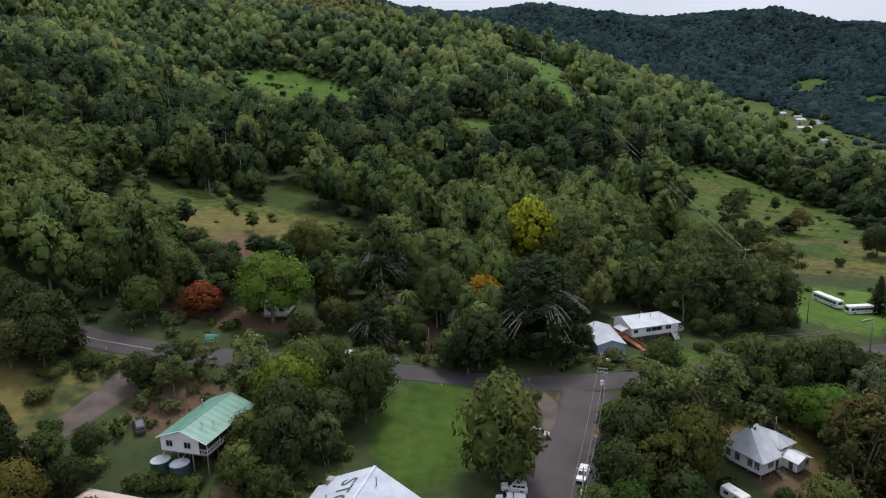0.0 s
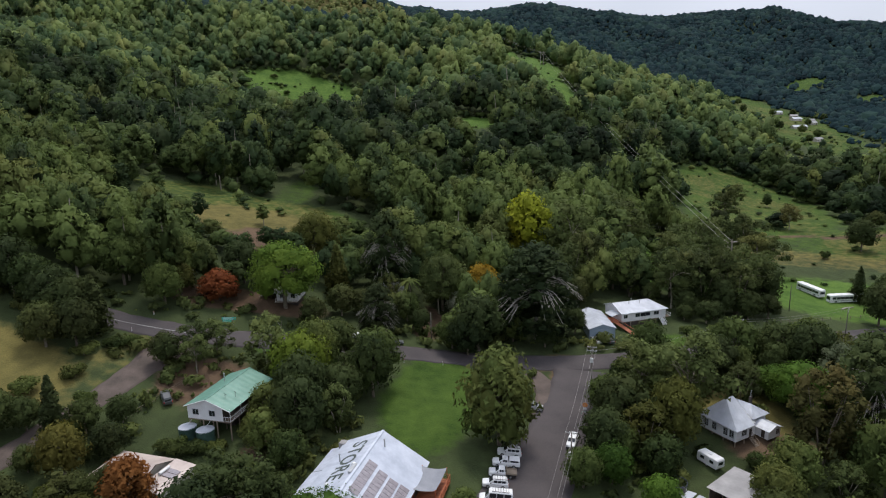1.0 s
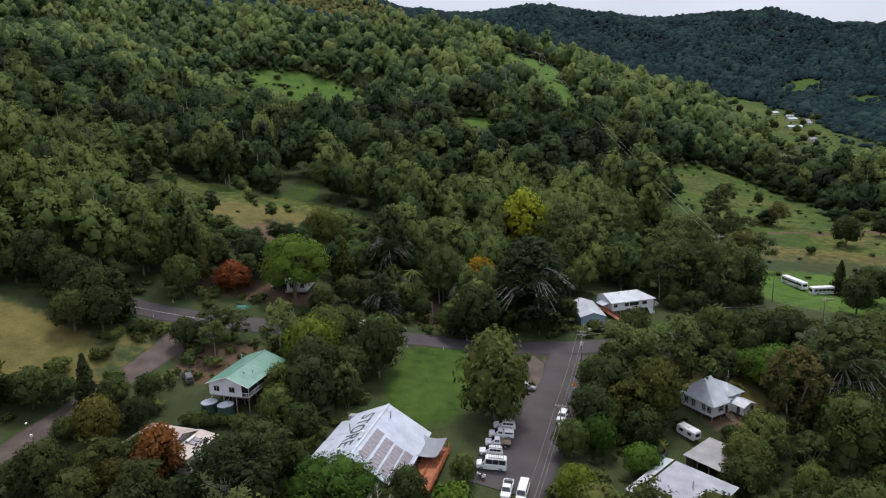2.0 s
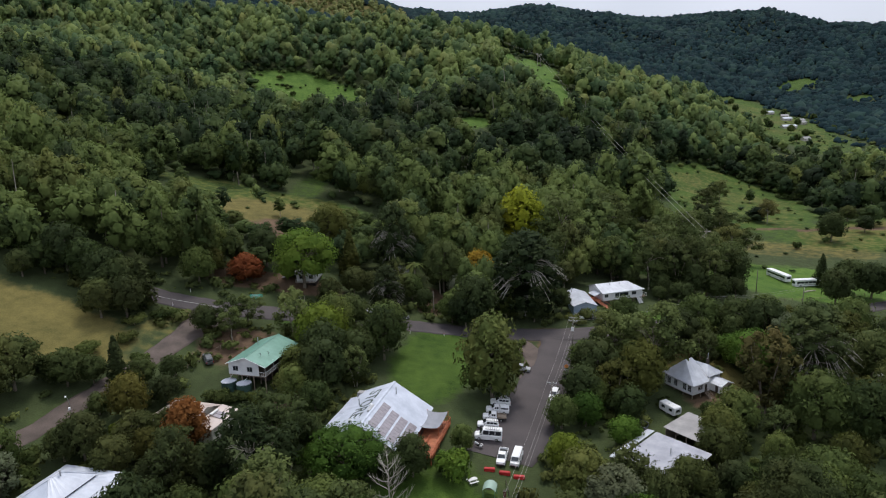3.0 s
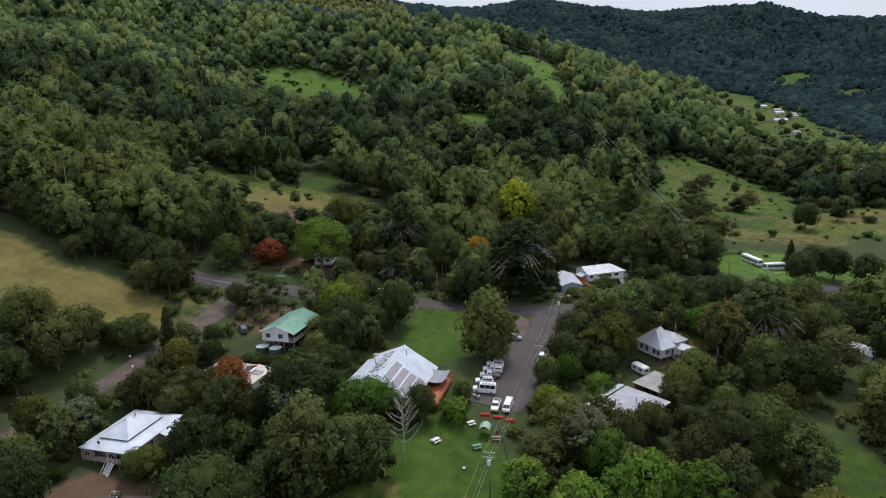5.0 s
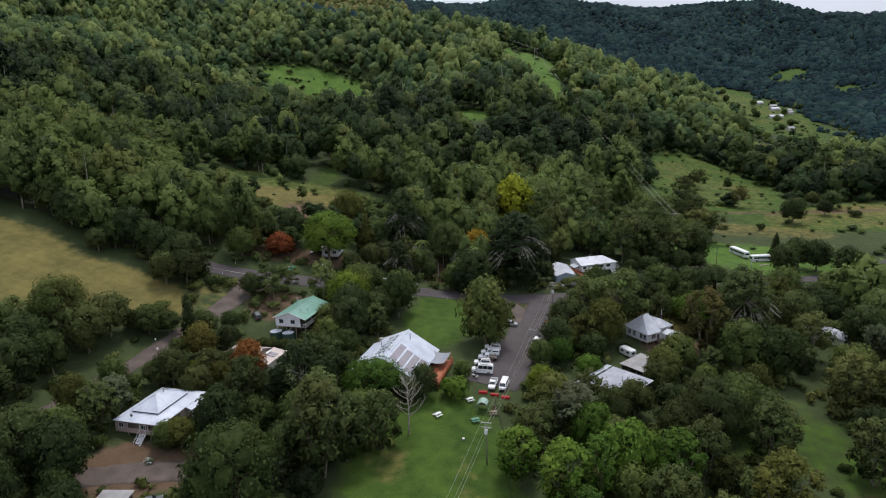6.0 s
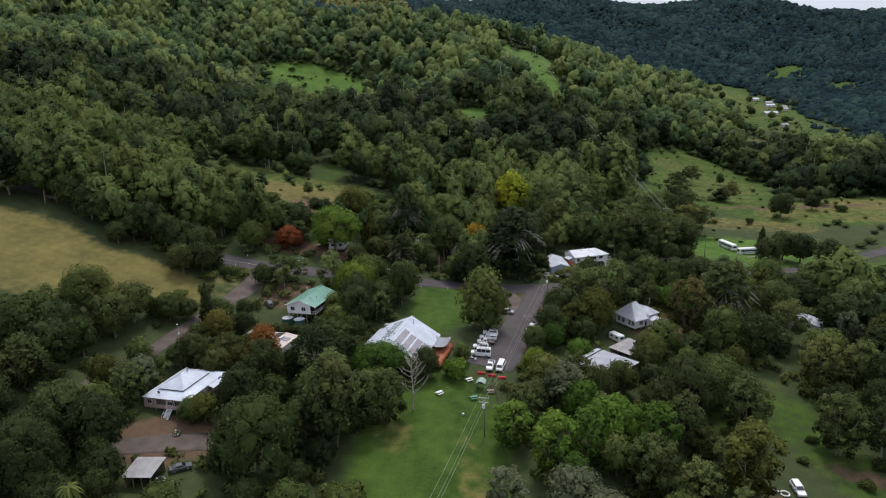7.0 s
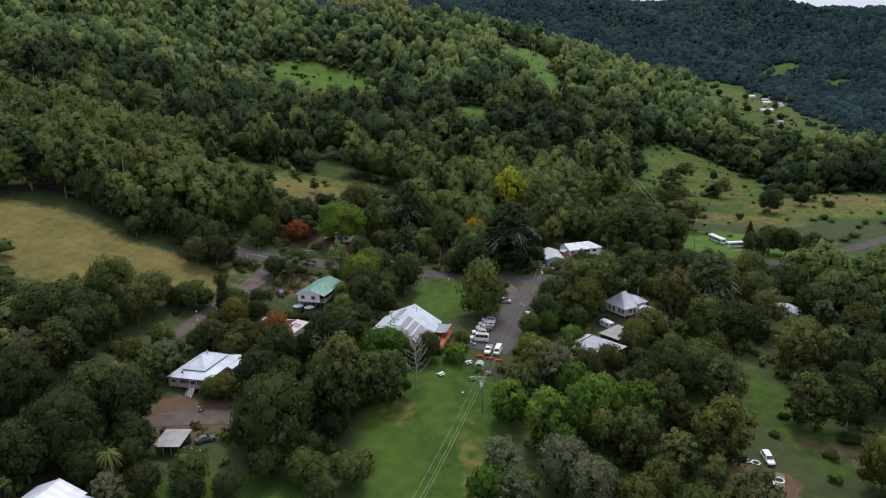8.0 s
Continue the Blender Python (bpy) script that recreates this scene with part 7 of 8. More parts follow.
def caravan(x, y, turn):
    ob = thing("caravan", "small white caravan beside the carport", "caravan", x, y, level(x, y), turn)
    part("body", loft([(2.5, 1.0, 0.9, 1.7), (2.3, 1.08, 0.5, 2.4), (-2.3, 1.08, 0.5, 2.45), (-2.5, 1.05, 0.7, 2.2)]), WHITE_PAINT, ob)
    part("roof_vent", box(-0.3, 0.4, -0.3, 0.3, 2.42, 2.56), WHITE_PAINT, ob)
    for s in (-1, 1):
        for a in (-1.2, 1.1):
            part("window", box(a - 0.5, a + 0.5, s * 1.09 - 0.012, s * 1.09 + 0.012, 1.3, 1.9), GLASS, ob)
        wheel(ob, 0, s * 0.95, 0.32)
    part("rear_window", box(-2.53, -2.45, -0.6, 0.6, 1.3, 1.9), GLASS, ob)
    part("drawbar", join([bar((2.4, -0.4, 0.55), (3.5, 0, 0.5), 0.05), bar((2.4, 0.4, 0.55), (3.5, 0, 0.5), 0.05)]), STEEL, ob)


caravan(44.4, 16.6, 115)


# ---- poles, wires, signs ----
def power_pole(x, y, high, turn=0.0, arms=(0.3,), wide=2.2, transformer=False, label="grey timber power pole with crossarm and insulators", lean=0):
    ob = thing("power_pole", label, "power pole", x, y, level(x, y), turn, "power poles")
    part("pole", capped(tube([(0, 0, -1), (0, 0, high * 0.5), (lean, 0, high)], [0.17, 0.145, 0.11], 10), 10), POLE_WOOD, ob, smooth=True)
    for d in arms:
        a = part("crossarm", box(-wide / 2, wide / 2, -0.16, -0.04, high - d - 0.06, high - d + 0.07), STEEL, ob, "pale crossarm")
        for k in (-0.9, -0.35, 0.35, 0.9):
            part("insulator", drum(k * wide / 2, -0.1, high - d + 0.07, high - d + 0.26, 0.06, 8, 0.03), WHITE_PAINT, a)
        part("brace", join([bar((-wide * 0.3, -0.1, high - d), (0, -0.12, high - d - 0.7), 0.025), bar((wide * 0.3, -0.1, high - d), (0, -0.12, high - d - 0.7), 0.025)]), STEEL, ob)
    if transformer:
        t = part("transformer", drum(0, -0.5, high * transformer - 0.5, high * transformer + 0.5, 0.38, 14), WHITE_PAINT, ob, "pale pole transformer")
        part("bushing", join([drum(dx, -0.5, high * transformer + 0.5, high * transformer + 0.75, 0.06, 8) for dx in (-0.2, 0, 0.2)]), RAW_WOOD, t)
        part("bracket", bar((0, -0.2, high * transformer), (0, 0, high * transformer), 0.06), STEEL, ob)
    return ob


def wire(a, b, sag, r=0.022, name="overhead_wire", label="thin pale sagging overhead wire"):
    a, b = np.array(a, float), np.array(b, float)
    s = np.linspace(0, 1, 15)
    p = a + (b - a) * s[:, None] - np.c_[0 * s, 0 * s, 4 * sag * s * (1 - s)]
    ob = new(name, mesh_of(name, *tube([tuple(q) for q in p], [r] * 15, 4), WIRE))
    return tagged(ob, label, "wire", "overhead wires")


WIRE = surface("weathered_wire", (0.22, 0.22, 0.21), (0.34, 0.33, 0.31), 1, 4, 0.5, 0.3, bump=0)
# x, y, height, turn, arms, transformer at a share of the height
POLES = [(-23.6, -100, 12.0, -18, (0.3,), 0), (-1.6, -36.0, 10.2, -15, (0.2, 1.3), 0.8), (15.3, 10.5, 10.2, -20, (0.3,), 0.56), (26.9, 43.2, 13.0, -20, (0.2, 1.1), 0.75)]
tops = []
for x, y, high, turn, arms, tr in POLES:
    power_pole(x, y, high, turn, arms, 2.3, tr)
    c, s = math.cos(radians(turn)), math.sin(radians(turn))
    tops.append([(x + k * c * 1.03, y + k * s * 1.03, level(x, y) + high - arms[0] + 0.24) for k in (-1, 0.35, 1)])
for a, b in zip(tops[:-1], tops[1:]):
    for p, q in zip(a, b):
        wire(p, q, 1.1)
power_pole(72.4, 64.5, 9.5, 60, (0.3,))
power_pole(110.9, 80.0, 10.5, 60, (0.3, 1.2))
power_pole(-10.9, 71.5, 9.0, 0, (), 1.0, label="plain slender grey pole beside the road")
power_pole(110.0, 109.0, 9.0, 0, (), 1.0, label="plain pole standing on the paddock")
for k in (-0.9, 0.9):
    wire((72.4, 64.5 + k, level(72, 64) + 9.3), (110.9, 80 + k, level(111, 80) + 10.3), 0.9)
    wire((27 + k, 43, level(27, 43) + 12.0), (72.4, 64.5 + k, level(72, 64) + 9.3), 1.2)
# the line over the hill
hill = [(69, 690, 16.0), (110, 622, 14.0), (98.7, 133, 18.5)]
for x, y, high in hill:
    ob = thing("line_tower", "two-legged timber pylon on the cleared ridge", "pylon", x, y, level(x, y), 8, "pylons")
    for dx in (-1.5, 1.5):
        part("leg", capped(tube([(dx, 0, -1), (dx, 0, high)], [0.3, 0.22], 8), 8), DEAD_WOOD, ob)
    part("crossarm", box(-3.6, 3.6, -0.2, 0.2, high - 1.2, high - 0.8), DEAD_WOOD, ob)
    part("brace", join([bar((-1.5, 0, high - 4), (1.5, 0, high - 1.3), 0.1), bar((1.5, 0, high - 4), (-1.5, 0, high - 1.3), 0.1)]), DEAD_WOOD, ob)
for (x0, y0, h0), (x1, y1, h1) in zip(hill[:-1], hill[1:]):
    for k in (-1.4, 1.4):
        wire((x0 + k, y0, level(x0, y0) + h0 - 0.8), (x1 + k, y1, level(x1, y1) + h1 - 0.8), 5 if y1 < 400 else 2, 0.05, "power_line", "long pale power line down the hillside")


def street_lamp(x, y, high, turn):
    ob = thing("street_lamp", "tall pole with an outreach street light", "street lamp", x, y, level(x, y), turn, "street lamps")
    part("pole", capped(tube([(0, 0, -0.5), (0, 0, high)], [0.1, 0.07], 10), 10), POLE_WOOD, ob)
    part("outreach", tube([(0, 0, high - 0.4), (-0.9, 0, high + 1.4), (-2.2, 0, high + 2.4)], [0.05, 0.045, 0.04], 6), STEEL, ob)
    part("lamp_head", ball((-2.5, 0, high + 2.45), (0.45, 0.17, 0.1), 10, 5), WHITE_PAINT, ob)
    part("box", box(-0.9, -0.4, -0.2, 0.2, high - 1.3, high - 0.8), WHITE_PAINT, ob)


street_lamp(-48.6, 57.6, 5.6, -10)
street_lamp(-87.5, 3.5, 5.2, 110)


def road_sign():
    ob = thing("direction_sign", "green direction sign on two posts", "road sign", -64.3, 65.5, level(-64.3, 65.5), -4)
    for x in (-1.1, 1.1):
        part("post", bar((x, 0.06, -0.5), (x, 0.06, 2.5), 0.05), STEEL, ob)
    b = part("board", box(-1.9, 1.9, -0.04, 0.0, 1.5, 2.2), SIGN_GREEN, ob)
    part("board", box(-1.7, 0.7, -0.04, 0.0, 0.8, 1.4), SIGN_GREEN, ob)
    for z, x0, x1 in ((1.95, -1.5, 0.9), (1.62, -1.5, 1.2), (1.05, -1.4, 0.3)):
        part("legend_bar", box(x0, x1, -0.055, -0.04, z, z + 0.16), WHITE_PAINT, b)
    part("arrow", box(1.35, 1.75, -0.055, -0.04, 1.8, 1.95), ORANGE_PAINT, b)


road_sign()


def warning_post(x, y):
    ob = thing("warning_sign", "round orange sign on a white-footed post", "road sign", x, y, level(x, y), -20)
    part("post", bar((0, 0, -0.4), (0, 0, 2.4), 0.05), STEEL, ob)
    k = np.arange(20) * 2 * math.pi / 20
    ring = np.c_[0.55 * np.cos(k), np.full(20, -0.06), 2.6 + 0.55 * np.sin(k)]
    v = np.concatenate([ring, ring + (0, 0.04, 0)])
    j = np.arange(20)
    q = np.stack([j, (j + 1) % 20, (j + 1) % 20 + 20, j + 20], 1).astype(np.int32)
    d = part("disc", (v, [q, np.array([list(range(20)), list(range(39, 19, -1))], np.int32)]), ORANGE_PAINT, ob)
    part("plate", box(-0.4, 0.4, -0.08, -0.04, 1.4, 1.95), WHITE_PAINT, ob)
    part("rail", join([bar((-0.7, 0, 0.9), (0.7, 0, 0.9), 0.05), bar((-0.7, 0, -0.2), (-0.7, 0, 0.9), 0.05), bar((0.7, 0, -0.2), (0.7, 0, 0.9), 0.05)]), GREEN_PAINT, ob)


warning_post(23.6, 35.0)


def guide_post(x, y):
    ob = thing("guide_post", "white roadside guide post with red reflector", "post", x, y, level(x, y), 0, "guide posts")
    part("stake", box(-0.06, 0.06, -0.03, 0.03, -0.2, 1.0), WHITE_PAINT, ob)
    part("reflector", box(-0.05, 0.05, -0.04, -0.03, 0.75, 0.88), LAMP_RED, ob)


for x, y in ((-84, 66), (-86, 57), (-8, 58.4), (-18, 57.6), (-66, 66.2)):
    guide_post(x, y)
# rounded pale lump set here in place of a cow
cow = thing("marker_stone", "pale lump standing in for a cow on the grassy bank", "stone", -86, 47.1, None, 10)
part("stone", ball((0, 0, 0.4), (0.6, 0.4, 0.6), 9, 6, 0.15, np.random.default_rng(2)), CONCRETE, cow)


# ---- picnic lawn ----
def picnic_table(x, y, turn, material, label):
    ob = thing("picnic_table", label, "picnic table", x, y, level(x, y) + 0.03, turn, "picnic tables")
    for i in range(5):
        part("top_board", box(-0.95, 0.95, -0.42 + i * 0.17, -0.27 + i * 0.17, 0.72, 0.77), material, ob)
    for s in (-1, 1):
        for i in range(2):
            part("bench_board", box(-0.95, 0.95, s * 0.78 - 0.16 + i * 0.17, s * 0.78 - 0.01 + i * 0.17, 0.43, 0.47), material, ob)
    for a in (-0.65, 0.65):
        part("leg", join([bar((a, -0.7, 0), (a, -0.2, 0.72), 0.045), bar((a, 0.7, 0), (a, 0.2, 0.72), 0.045), bar((a, -0.85, 0.4), (a, 0.85, 0.4), 0.045)]), material, ob)


picnic_table(-3.9, -11.7, 25, WHITE_PAINT, "white painted picnic table on the lawn")
picnic_table(-12.1, -18.5, 40, WHITE_PAINT, "white painted picnic table beside a bush")
picnic_table(-3.1, -20.5, 15, GREEN_PAINT, "green painted picnic table on the lawn")
picnic_table(1.5, -17.3, 0, RAW_WOOD, "weathered brown picnic table on the lawn")


def shelter(x, y):
    ob = thing("picnic_shelter", "small shelter with curved pale green roof", "shelter", x, y, level(x, y), -14)
    s = np.linspace(-1, 1, 11)
    up, dn = np.array([(1.25 * q, e, 2.75 - 0.75 * q * q) for q in s for e in (-1.35, 1.35)]), None
    v = np.concatenate([up, up - (0, 0, 0.05)])
    f = [(2 * i, 2 * i + 2, 2 * i + 3, 2 * i + 1) for i in range(10)]
    f = np.array(f + [tuple(22 + k for k in q[::-1]) for q in f] + [(2 * i, 2 * i + 22, 2 * i + 24, 2 * i + 2) for i in range(10)], np.int32)
    part("roof", (v, f), sheet_metal("pale_green_roofing", (0.2, 0.3, 0.25), (0.32, 0.43, 0.37)), ob)
    for a in (-1.1, 1.1):
        for b in (-1.15, 1.15):
            part("post", bar((a, b, -0.2), (a, b, 2.2), 0.05), GREEN_PAINT, ob)
    part("notice_board", box(-0.9, 0.9, 1.0, 1.06, 0.8, 1.8), RAW_WOOD, ob)


shelter(-0.9, -15.6)
for x, y, turn in ((-0.3, -7.9, -8), (2.6, -8.9, -14), (5.3, -10.0, -10)):
    ob = thing("parking_barrier", "long red plastic barrier at the lawn's edge", "barrier", x, y, level(x, y) + 0.05, turn, "red barriers")
    part("block", loft([(-1.1, 0.3, -0.1, 0.45), (-0.95, 0.35, -0.1, 0.6), (0.95, 0.35, -0.1, 0.6), (1.1, 0.3, -0.1, 0.45)]), RED_PLASTIC, ob)
    part("foot", join([box(a - 0.15, a + 0.15, -0.45, 0.45, -0.1, 0.06) for a in (-0.7, 0.7)]), RED_PLASTIC, ob)
ob = thing("litter_bin", "slim rust-red litter bin beside a table", "bin", 1.9, -15.3, None, 0)
part("body", drum(0, 0, -0.1, 1.05, 0.28, 14, 0.32), RED_WALL, ob)
part("rim", drum(0, 0, 1.03, 1.1, 0.34, 14), DARK_WOOD, ob)
ob = thing("concrete_stump", "low pale round stump on the lawn", "stump", -6.3, -27.7, None, 0)
part("post", drum(0, 0, -0.2, 0.45, 0.32, 14, 0.3), CONCRETE, ob)
part("cap", drum(0, 0, 0.45, 0.55, 0.34, 14, 0.2), WHITE_PAINT, ob)

# ---- yards ----
ob = thing("trampoline", "round trampoline with dark blue safety net", "trampoline", 34.3, 7.6, None, 0)
part("frame", join([tube([(1.9 * math.cos(t), 1.9 * math.sin(t), 0.8) for t in np.linspace(0, 2 * math.pi, 21)], [0.06] * 21, 6)]), STEEL, ob)
part("mat", drum(0, 0, 0.76, 0.8, 1.85, 24), BLACK, ob)
for i in range(6):
    t = i * math.pi / 3
    part("net_post", bar((1.95 * math.cos(t), 1.95 * math.sin(t), -0.3), (1.95 * math.cos(t), 1.95 * math.sin(t), 2.6), 0.04), STEEL, ob)
part("net_rail", tube([(1.95 * math.cos(t), 1.95 * math.sin(t), 2.5) for t in np.linspace(0, 2 * math.pi, 21)], [0.05] * 21, 6), surface("dark_blue_cloth", (0.03, 0.04, 0.08), (0.06, 0.07, 0.13), 2, 12, 0.8), ob)
for x, y, r in ((-71.2, -54.2, 1.1), (-68.3, -55.3, 1.1), (-74.0, -37.3, 0.9)):
    ob = thing("white_flower_bush", "low bush covered in white flowers", "bush", x, y, None, 0, "white bushes")
    rng = np.random.default_rng(int(r * 70 - x))
    part("leaves", clothed(rng, [((0, 0, 0.5), (r, r, 0.8)), ((0.5, 0.3, 0.6), (r * 0.7, r * 0.7, 0.6))], 70, 0.2), LEAF["grey"], ob)
    d = unit(rng.normal(0, 1, (60, 3)) * (1, 1, 0.6) + (0, 0, 0.5))
    part("blossom", cards(rng, d * (r * 1.12, r * 1.12, 1.0) + (0, 0, 0.5), d, np.full(60, 0.16)), WHITE_PAINT, ob)
for x, y, r in ((63.6, -60.7, 1.05), (61.1, -61.3, 0.95), (61.3, -54.4, 0.9), (59.6, -53.8, 0.6)):
    ob = thing("garden_ring", "white-edged round raised garden bed", "planter", x, y, level(x, y), 0, "garden rings")
    t = np.linspace(0, 2 * math.pi, 21)
    part("edging", tube([(r * math.cos(a), r * math.sin(a), 0.2) for a in t], [0.17] * 21, 6), WHITE_PAINT, ob)
    part("soil", drum(0, 0, -0.1, 0.22, r, 18), DARK_WOOD, ob)
    part("seedlings", clothed(np.random.default_rng(int(x)), [((0, 0, 0.2), (r * 0.7, r * 0.7, 0.25))], 40, 0.14, 0.5), LEAF["dark"], ob)
PAVER = surface("worn_brown_pavers", (0.09, 0.075, 0.062), (0.2, 0.17, 0.145), 0.7, 9, 0.9)
ob = thing("stone_terrace", "worn brown paved terrace beside the garden rings", "paving", 61.8, -60.2, level(61.8, -60.2) - 0.05, -28, kind="")
for i in range(6):
    for j in range(7):
        part("paver", box(-3 + i, -2.04 + i, -3.5 + j, -2.54 + j, -0.3, 0.12 + 0.012 * ((i * 7 + j * 3) % 4)), PAVER, ob)
ob = thing("fallen_log", "pale fallen logs lying on grass", "log", 134, 116, None, 20)
for i in range(3):
    part("log", capped(tube([(-2 + i, 0.4 * i, 0.25), (1.6 + i, 0.5 - 0.3 * i, 0.3)], [0.28, 0.2], 8), 8), DEAD_WOOD, ob)
for x, y, turn in ((-53.0, 16.2, 20), (-52.2, 17.2, 70)):
    ob = thing("garden_chair", "white plastic garden chair on the grass", "chair", x, y, None, turn, "garden chairs")
    part("seat", box(-0.25, 0.25, -0.25, 0.25, 0.4, 0.45), WHITE_PAINT, ob)
    part("backrest", box(-0.25, 0.25, 0.22, 0.27, 0.45, 0.9), WHITE_PAINT, ob)
    for a in (-0.21, 0.21):
        for b in (-0.21, 0.21):
            part("leg", bar((a, b, 0), (a, b, 0.4), 0.03), WHITE_PAINT, ob)


def fence(name, label, pts, high=1.1, step=3.0, material=None):
    ob = thing(name, label, "fence", pts[0][0], pts[0][1], 0, 0, "fences")
    o = np.array(pts[0], float)
    posts = []
    for a, b in zip(pts[:-1], pts[1:]):
        a, b = np.array(a, float), np.array(b, float)
        n = max(1, int(np.linalg.norm(b - a) / step))
        posts += [a + (b - a) * i / n for i in range(n)]
    posts.append(np.array(pts[-1], float))
    local = [(p[0] - o[0], p[1] - o[1], level(*p)) for p in posts]
    for p in local:
        part("post", box(p[0] - 0.06, p[0] + 0.06, p[1] - 0.06, p[1] + 0.06, p[2] - 0.3, p[2] + high), material or RAW_WOOD, ob)
    for z in (0.45, 0.95):
        for a, b in zip(local[:-1], local[1:]):
            part("rail", bar((a[0], a[1], a[2] + z), (b[0], b[1], b[2] + z), 0.03), material or RAW_WOOD, ob)


fence("meadow_fence", "old post and rail fence along the meadow", [(2.5, -12), (3.5, -30), (2, -50), (-2, -72)], 1.1, 3.0, DARK_WOOD)
fence("garden_fence", "low timber fence along the track", [(-67, 38), (-72, 28), (-77, 18)], 1.0, 3.0)
fence("paddock_fence", "weathered paddock fence along the road", [(98, 92), (120, 102), (150, 112), (180, 122)], 1.1, 4.0)

# ---- more trees in the gardens ----
rng = np.random.default_rng(12)
KEEP_OUT = [(-83, 13, 6), (-85, 5, 6), (-22, 3, 15), (-8, 0, 9), (-1, 10, 6), (-53, 27, 12), (-57, 19, 6), (-65, 8, 10), (-68, -6, 8), (-58, -5, 9), (-56, 6, 7), (-77, -21, 10), (-75, -54, 7), (-89, -79, 8), (57, 28, 10), (62, 23, 6), (35, -6, 9), (44, 4, 8), (43, 13, 5), (37, 83, 9), (51, 88, 12), (110, 28, 9), (106, 19, 7), (66, -57, 9), (60, -64, 9), (64, -72, 12), (72, -66, 9), (40, -14, 6), (52, 16, 6), (-78, -38, 8), (-66, -38, 7), (-62, 24, 8), (-53, 80, 9), (-22, 92, 6), (2, 92, 6)]
OPEN = [(-11, 38, 15, 30, -8), (-14, -44, 21, 40, 0), (-120, 36, 40, 21, -14), (-58, -72, 20, 12, 0), (73, -32, 8, 15, -20), (74, -46, 13, 8, -30), (79, -34, 8, 30, 4), (60, 20, 7, 7, 0), (137, 128, 46, 34, -20), (58, 73, 20, 6, 0), (-42, 55, 14, 5, 0)]
MIX = ["broad", "tall_dark", "broad_dark", "tall", "broad", "tall", "bush", "tall_olive", "broad_dark", "broad_olive", "tall_grey"]
placed = [(r[0], r[1], r[3]) for kind, rows in TREES for r in rows]


def free_spot(x, y, r):
    if any(math.hypot(x - a, y - b) < c + r * 0.25 for a, b, c in KEEP_OUT) or patch(x, y, OPEN) > 0.4:
        return False
    for road, wide in ((MAIN_ROAD, 6.5), (LANE, 9.5), (TRACK, 6.0)):
        for p, q in zip(road[:-1], road[1:]):
            a, b = Vector(p[:2]), Vector(q[:2])
            t = max(0, min(1, (Vector((x, y)) - a).dot(b - a) / (b - a).length_squared))
            if (a.lerp(b, t) - Vector((x, y))).length < wide + r * 0.3:
                return False
    return all(math.hypot(x - a, y - b) > 0.28 * (c + 2 * r) for a, b, c in placed)


FILL = [(-122, -76, -90, 14, 55), (26, 128, -88, 54, 85), (-52, -22, -62, 46, 26), (66, 128, 30, 62, 16), (-60, -40, -40, 12, 10), (-92, -58, -16, 22, 16)]
for x0, x1, y0, y1, n in FILL:
    for _ in range(n * 5):
        x, y = rng.uniform(x0, x1), rng.uniform(y0, y1)
        kind = MIX[rng.integers(len(MIX))]
        high = rng.uniform(8, 16) if kind != "bush" else rng.uniform(2, 4)
        wide = high * rng.uniform(0.68, 0.92) if kind != "bush" else rng.uniform(4, 7)
        if free_spot(x, y, wide / 2):
            shape, _, tone = kind.partition("_")
            tree(shape, tone, round(x, 1), round(y, 1), high, wide)
            placed.append((x, y, wide))
            n -= 1
            if not n:
                break


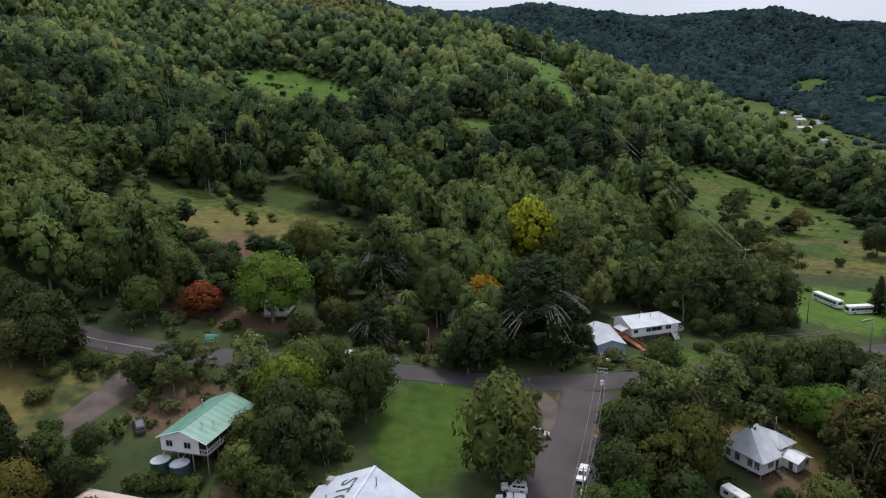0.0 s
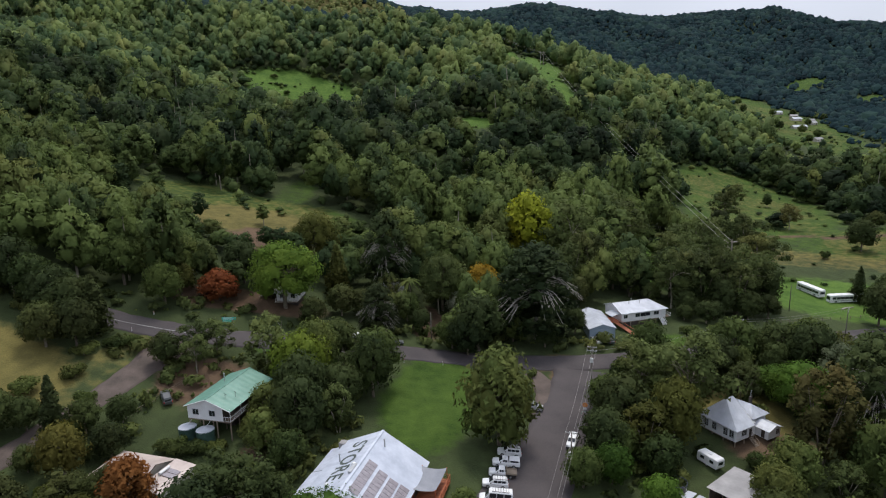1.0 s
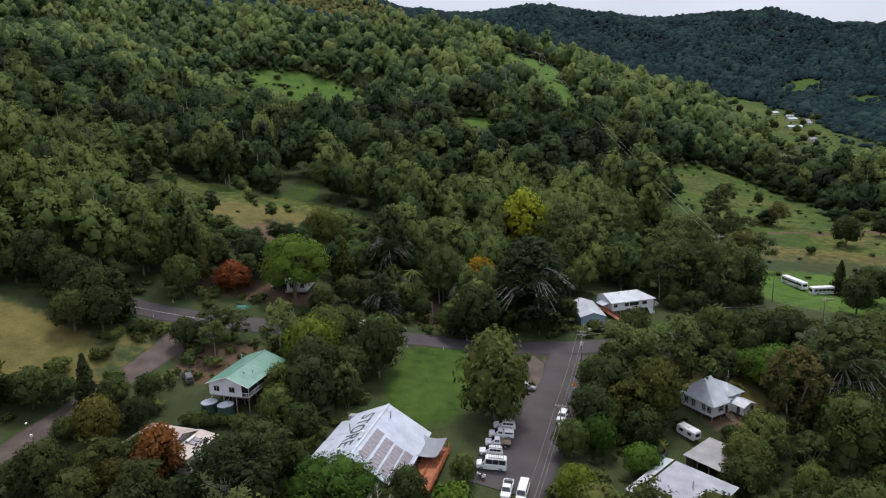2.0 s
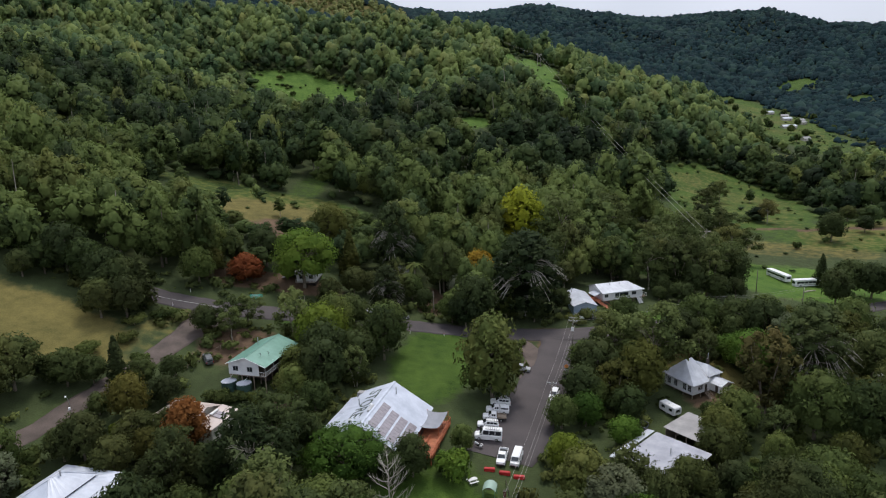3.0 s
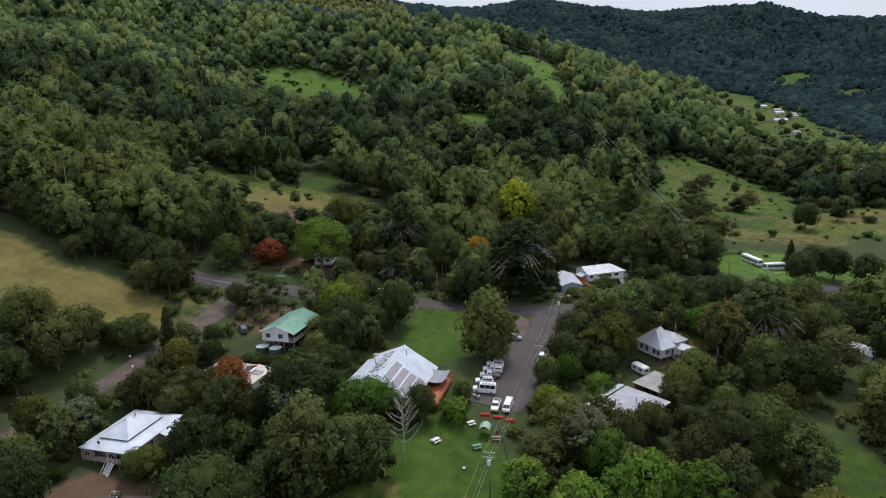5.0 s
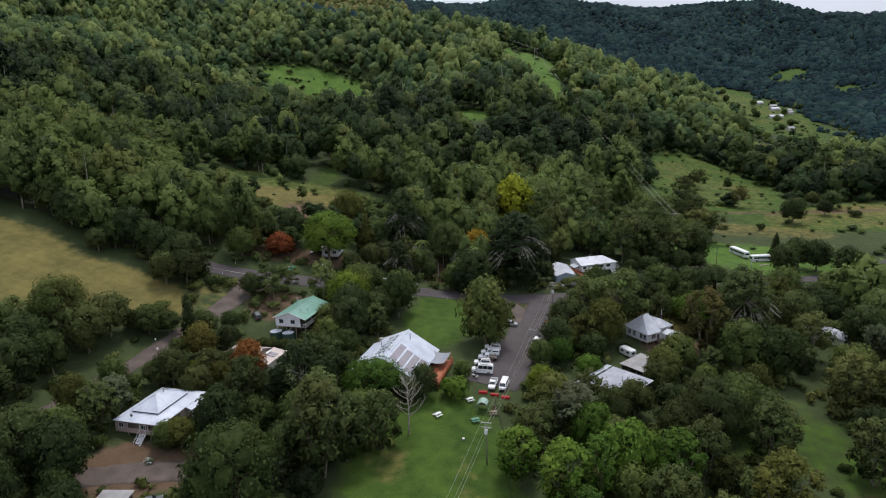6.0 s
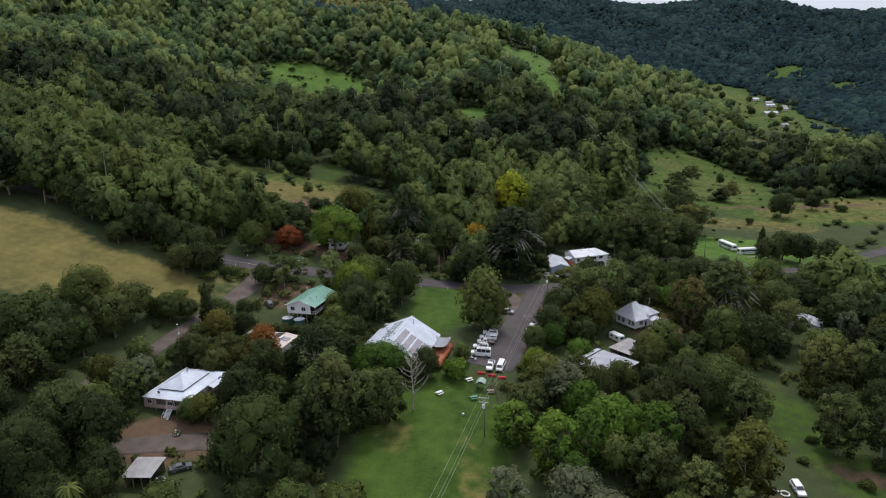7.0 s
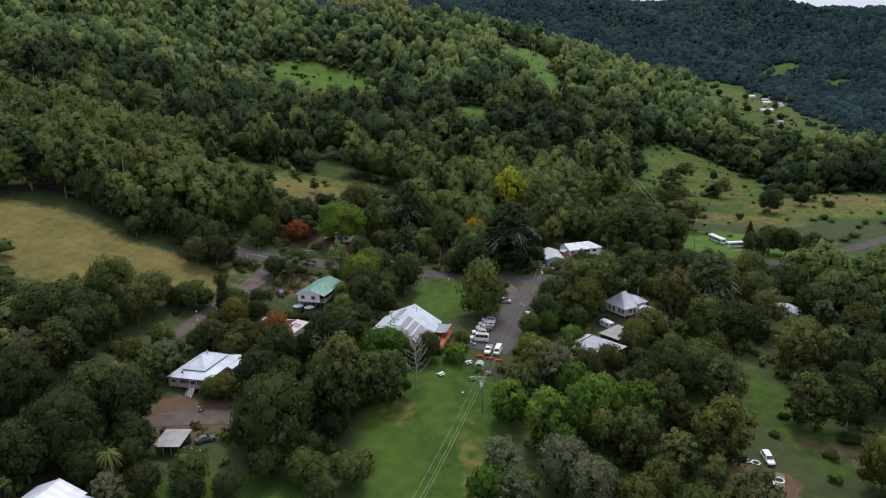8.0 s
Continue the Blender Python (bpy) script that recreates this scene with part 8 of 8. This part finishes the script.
# ---- undergrowth and long grass between the gardens ----
def undergrowth(name, label, step, protos, leaf, seed, region, low, high):
    """Low shrubs or tufts as one mesh on a jittered grid, off the roads, lawns and houses."""
    rng = np.random.default_rng(seed)
    x0, x1, y0, y1 = region
    x, y = np.meshgrid(np.arange(x0, x1, step), np.arange(y0, y1, step))
    x, y = x.ravel() + rng.uniform(-0.5, 0.5, x.size) * step, y.ravel() + rng.uniform(-0.5, 0.5, y.size) * step
    ok = patch(x, y, OPEN) < 0.35
    for a, b, c in KEEP_OUT:
        ok &= np.hypot(x - a, y - b) > c
    for road, wide in ((MAIN_ROAD, 6.0), (LANE, 9.5), (TRACK, 4.8)):
        for p, q in zip(road[:-1], road[1:]):
            d = np.array(q[:2], float) - p[:2]
            t = np.clip(((x - p[0]) * d[0] + (y - p[1]) * d[1]) / (d @ d), 0, 1)
            ok &= np.hypot(x - p[0] - t * d[0], y - p[1] - t * d[1]) > wide
    dense = np.array([noise.noise((a * 0.05, b * 0.05, 7.0)) for a, b in zip(x, y)])
    ok &= dense > rng.uniform(-0.75, 0.25, len(x))
    x, y = x[ok], y[ok]
    z, pick = ground(x, y), rng.integers(0, len(protos), len(x))
    V, F, T, n = [], {3: [], 4: []}, [], 0
    for k, (pv, pf) in enumerate(protos):
        at = np.where(pick == k)[0]
        turn, s = rng.uniform(0, 6.28, len(at))[:, None], rng.uniform(low, high, len(at))[:, None]
        c, e = np.cos(turn), np.sin(turn)
        V.append(planted(pv, c, e, s, s * rng.uniform(0.7, 1.3, (len(at), 1)), x[at, None], y[at, None], z[at, None]))
        T.append(np.repeat(np.clip(rng.normal(0.4, 0.25, len(at)), 0, 1), len(pv)))
        for one in pf:
            F[one.shape[1]].append((one[None] + (n + np.arange(len(at)) * len(pv))[:, None, None]).reshape(-1, one.shape[1]))
        n += len(at) * len(pv)
    me = mesh_of(name, np.concatenate(V), [np.concatenate(f) for f in F.values() if f], leaf)
    me.attributes.new("tone", "FLOAT", "POINT").data.foreach_set("value", np.concatenate(T).astype(np.float32))
    return tagged(new(name, me), label, "undergrowth", kind="stuff")


def shrub_proto(seed, lobes=4, per=22, size=0.42):
    rng = np.random.default_rng(seed)
    some = [((rng.uniform(-1, 1), rng.uniform(-1, 1), rng.uniform(0.3, 1.0)), np.array((1, 1, 0.8)) * rng.uniform(0.6, 1.1)) for _ in range(lobes)]
    return clothed(rng, some, per, size, 0.62, 5, 3)


undergrowth("shrubs", "dense dark shrubs and saplings between the gardens", 4.6, [shrub_proto(s) for s in range(6)], LEAF["dark"], 21, (-124, 130, -90, 76), 0.7, 1.9)
undergrowth("weeds", "rough green weeds and long grass", 4.6, [shrub_proto(s, 3, 12, 0.42) for s in range(10, 14)], LEAF[""], 22, (-124, 130, -90, 76), 0.25, 0.6)
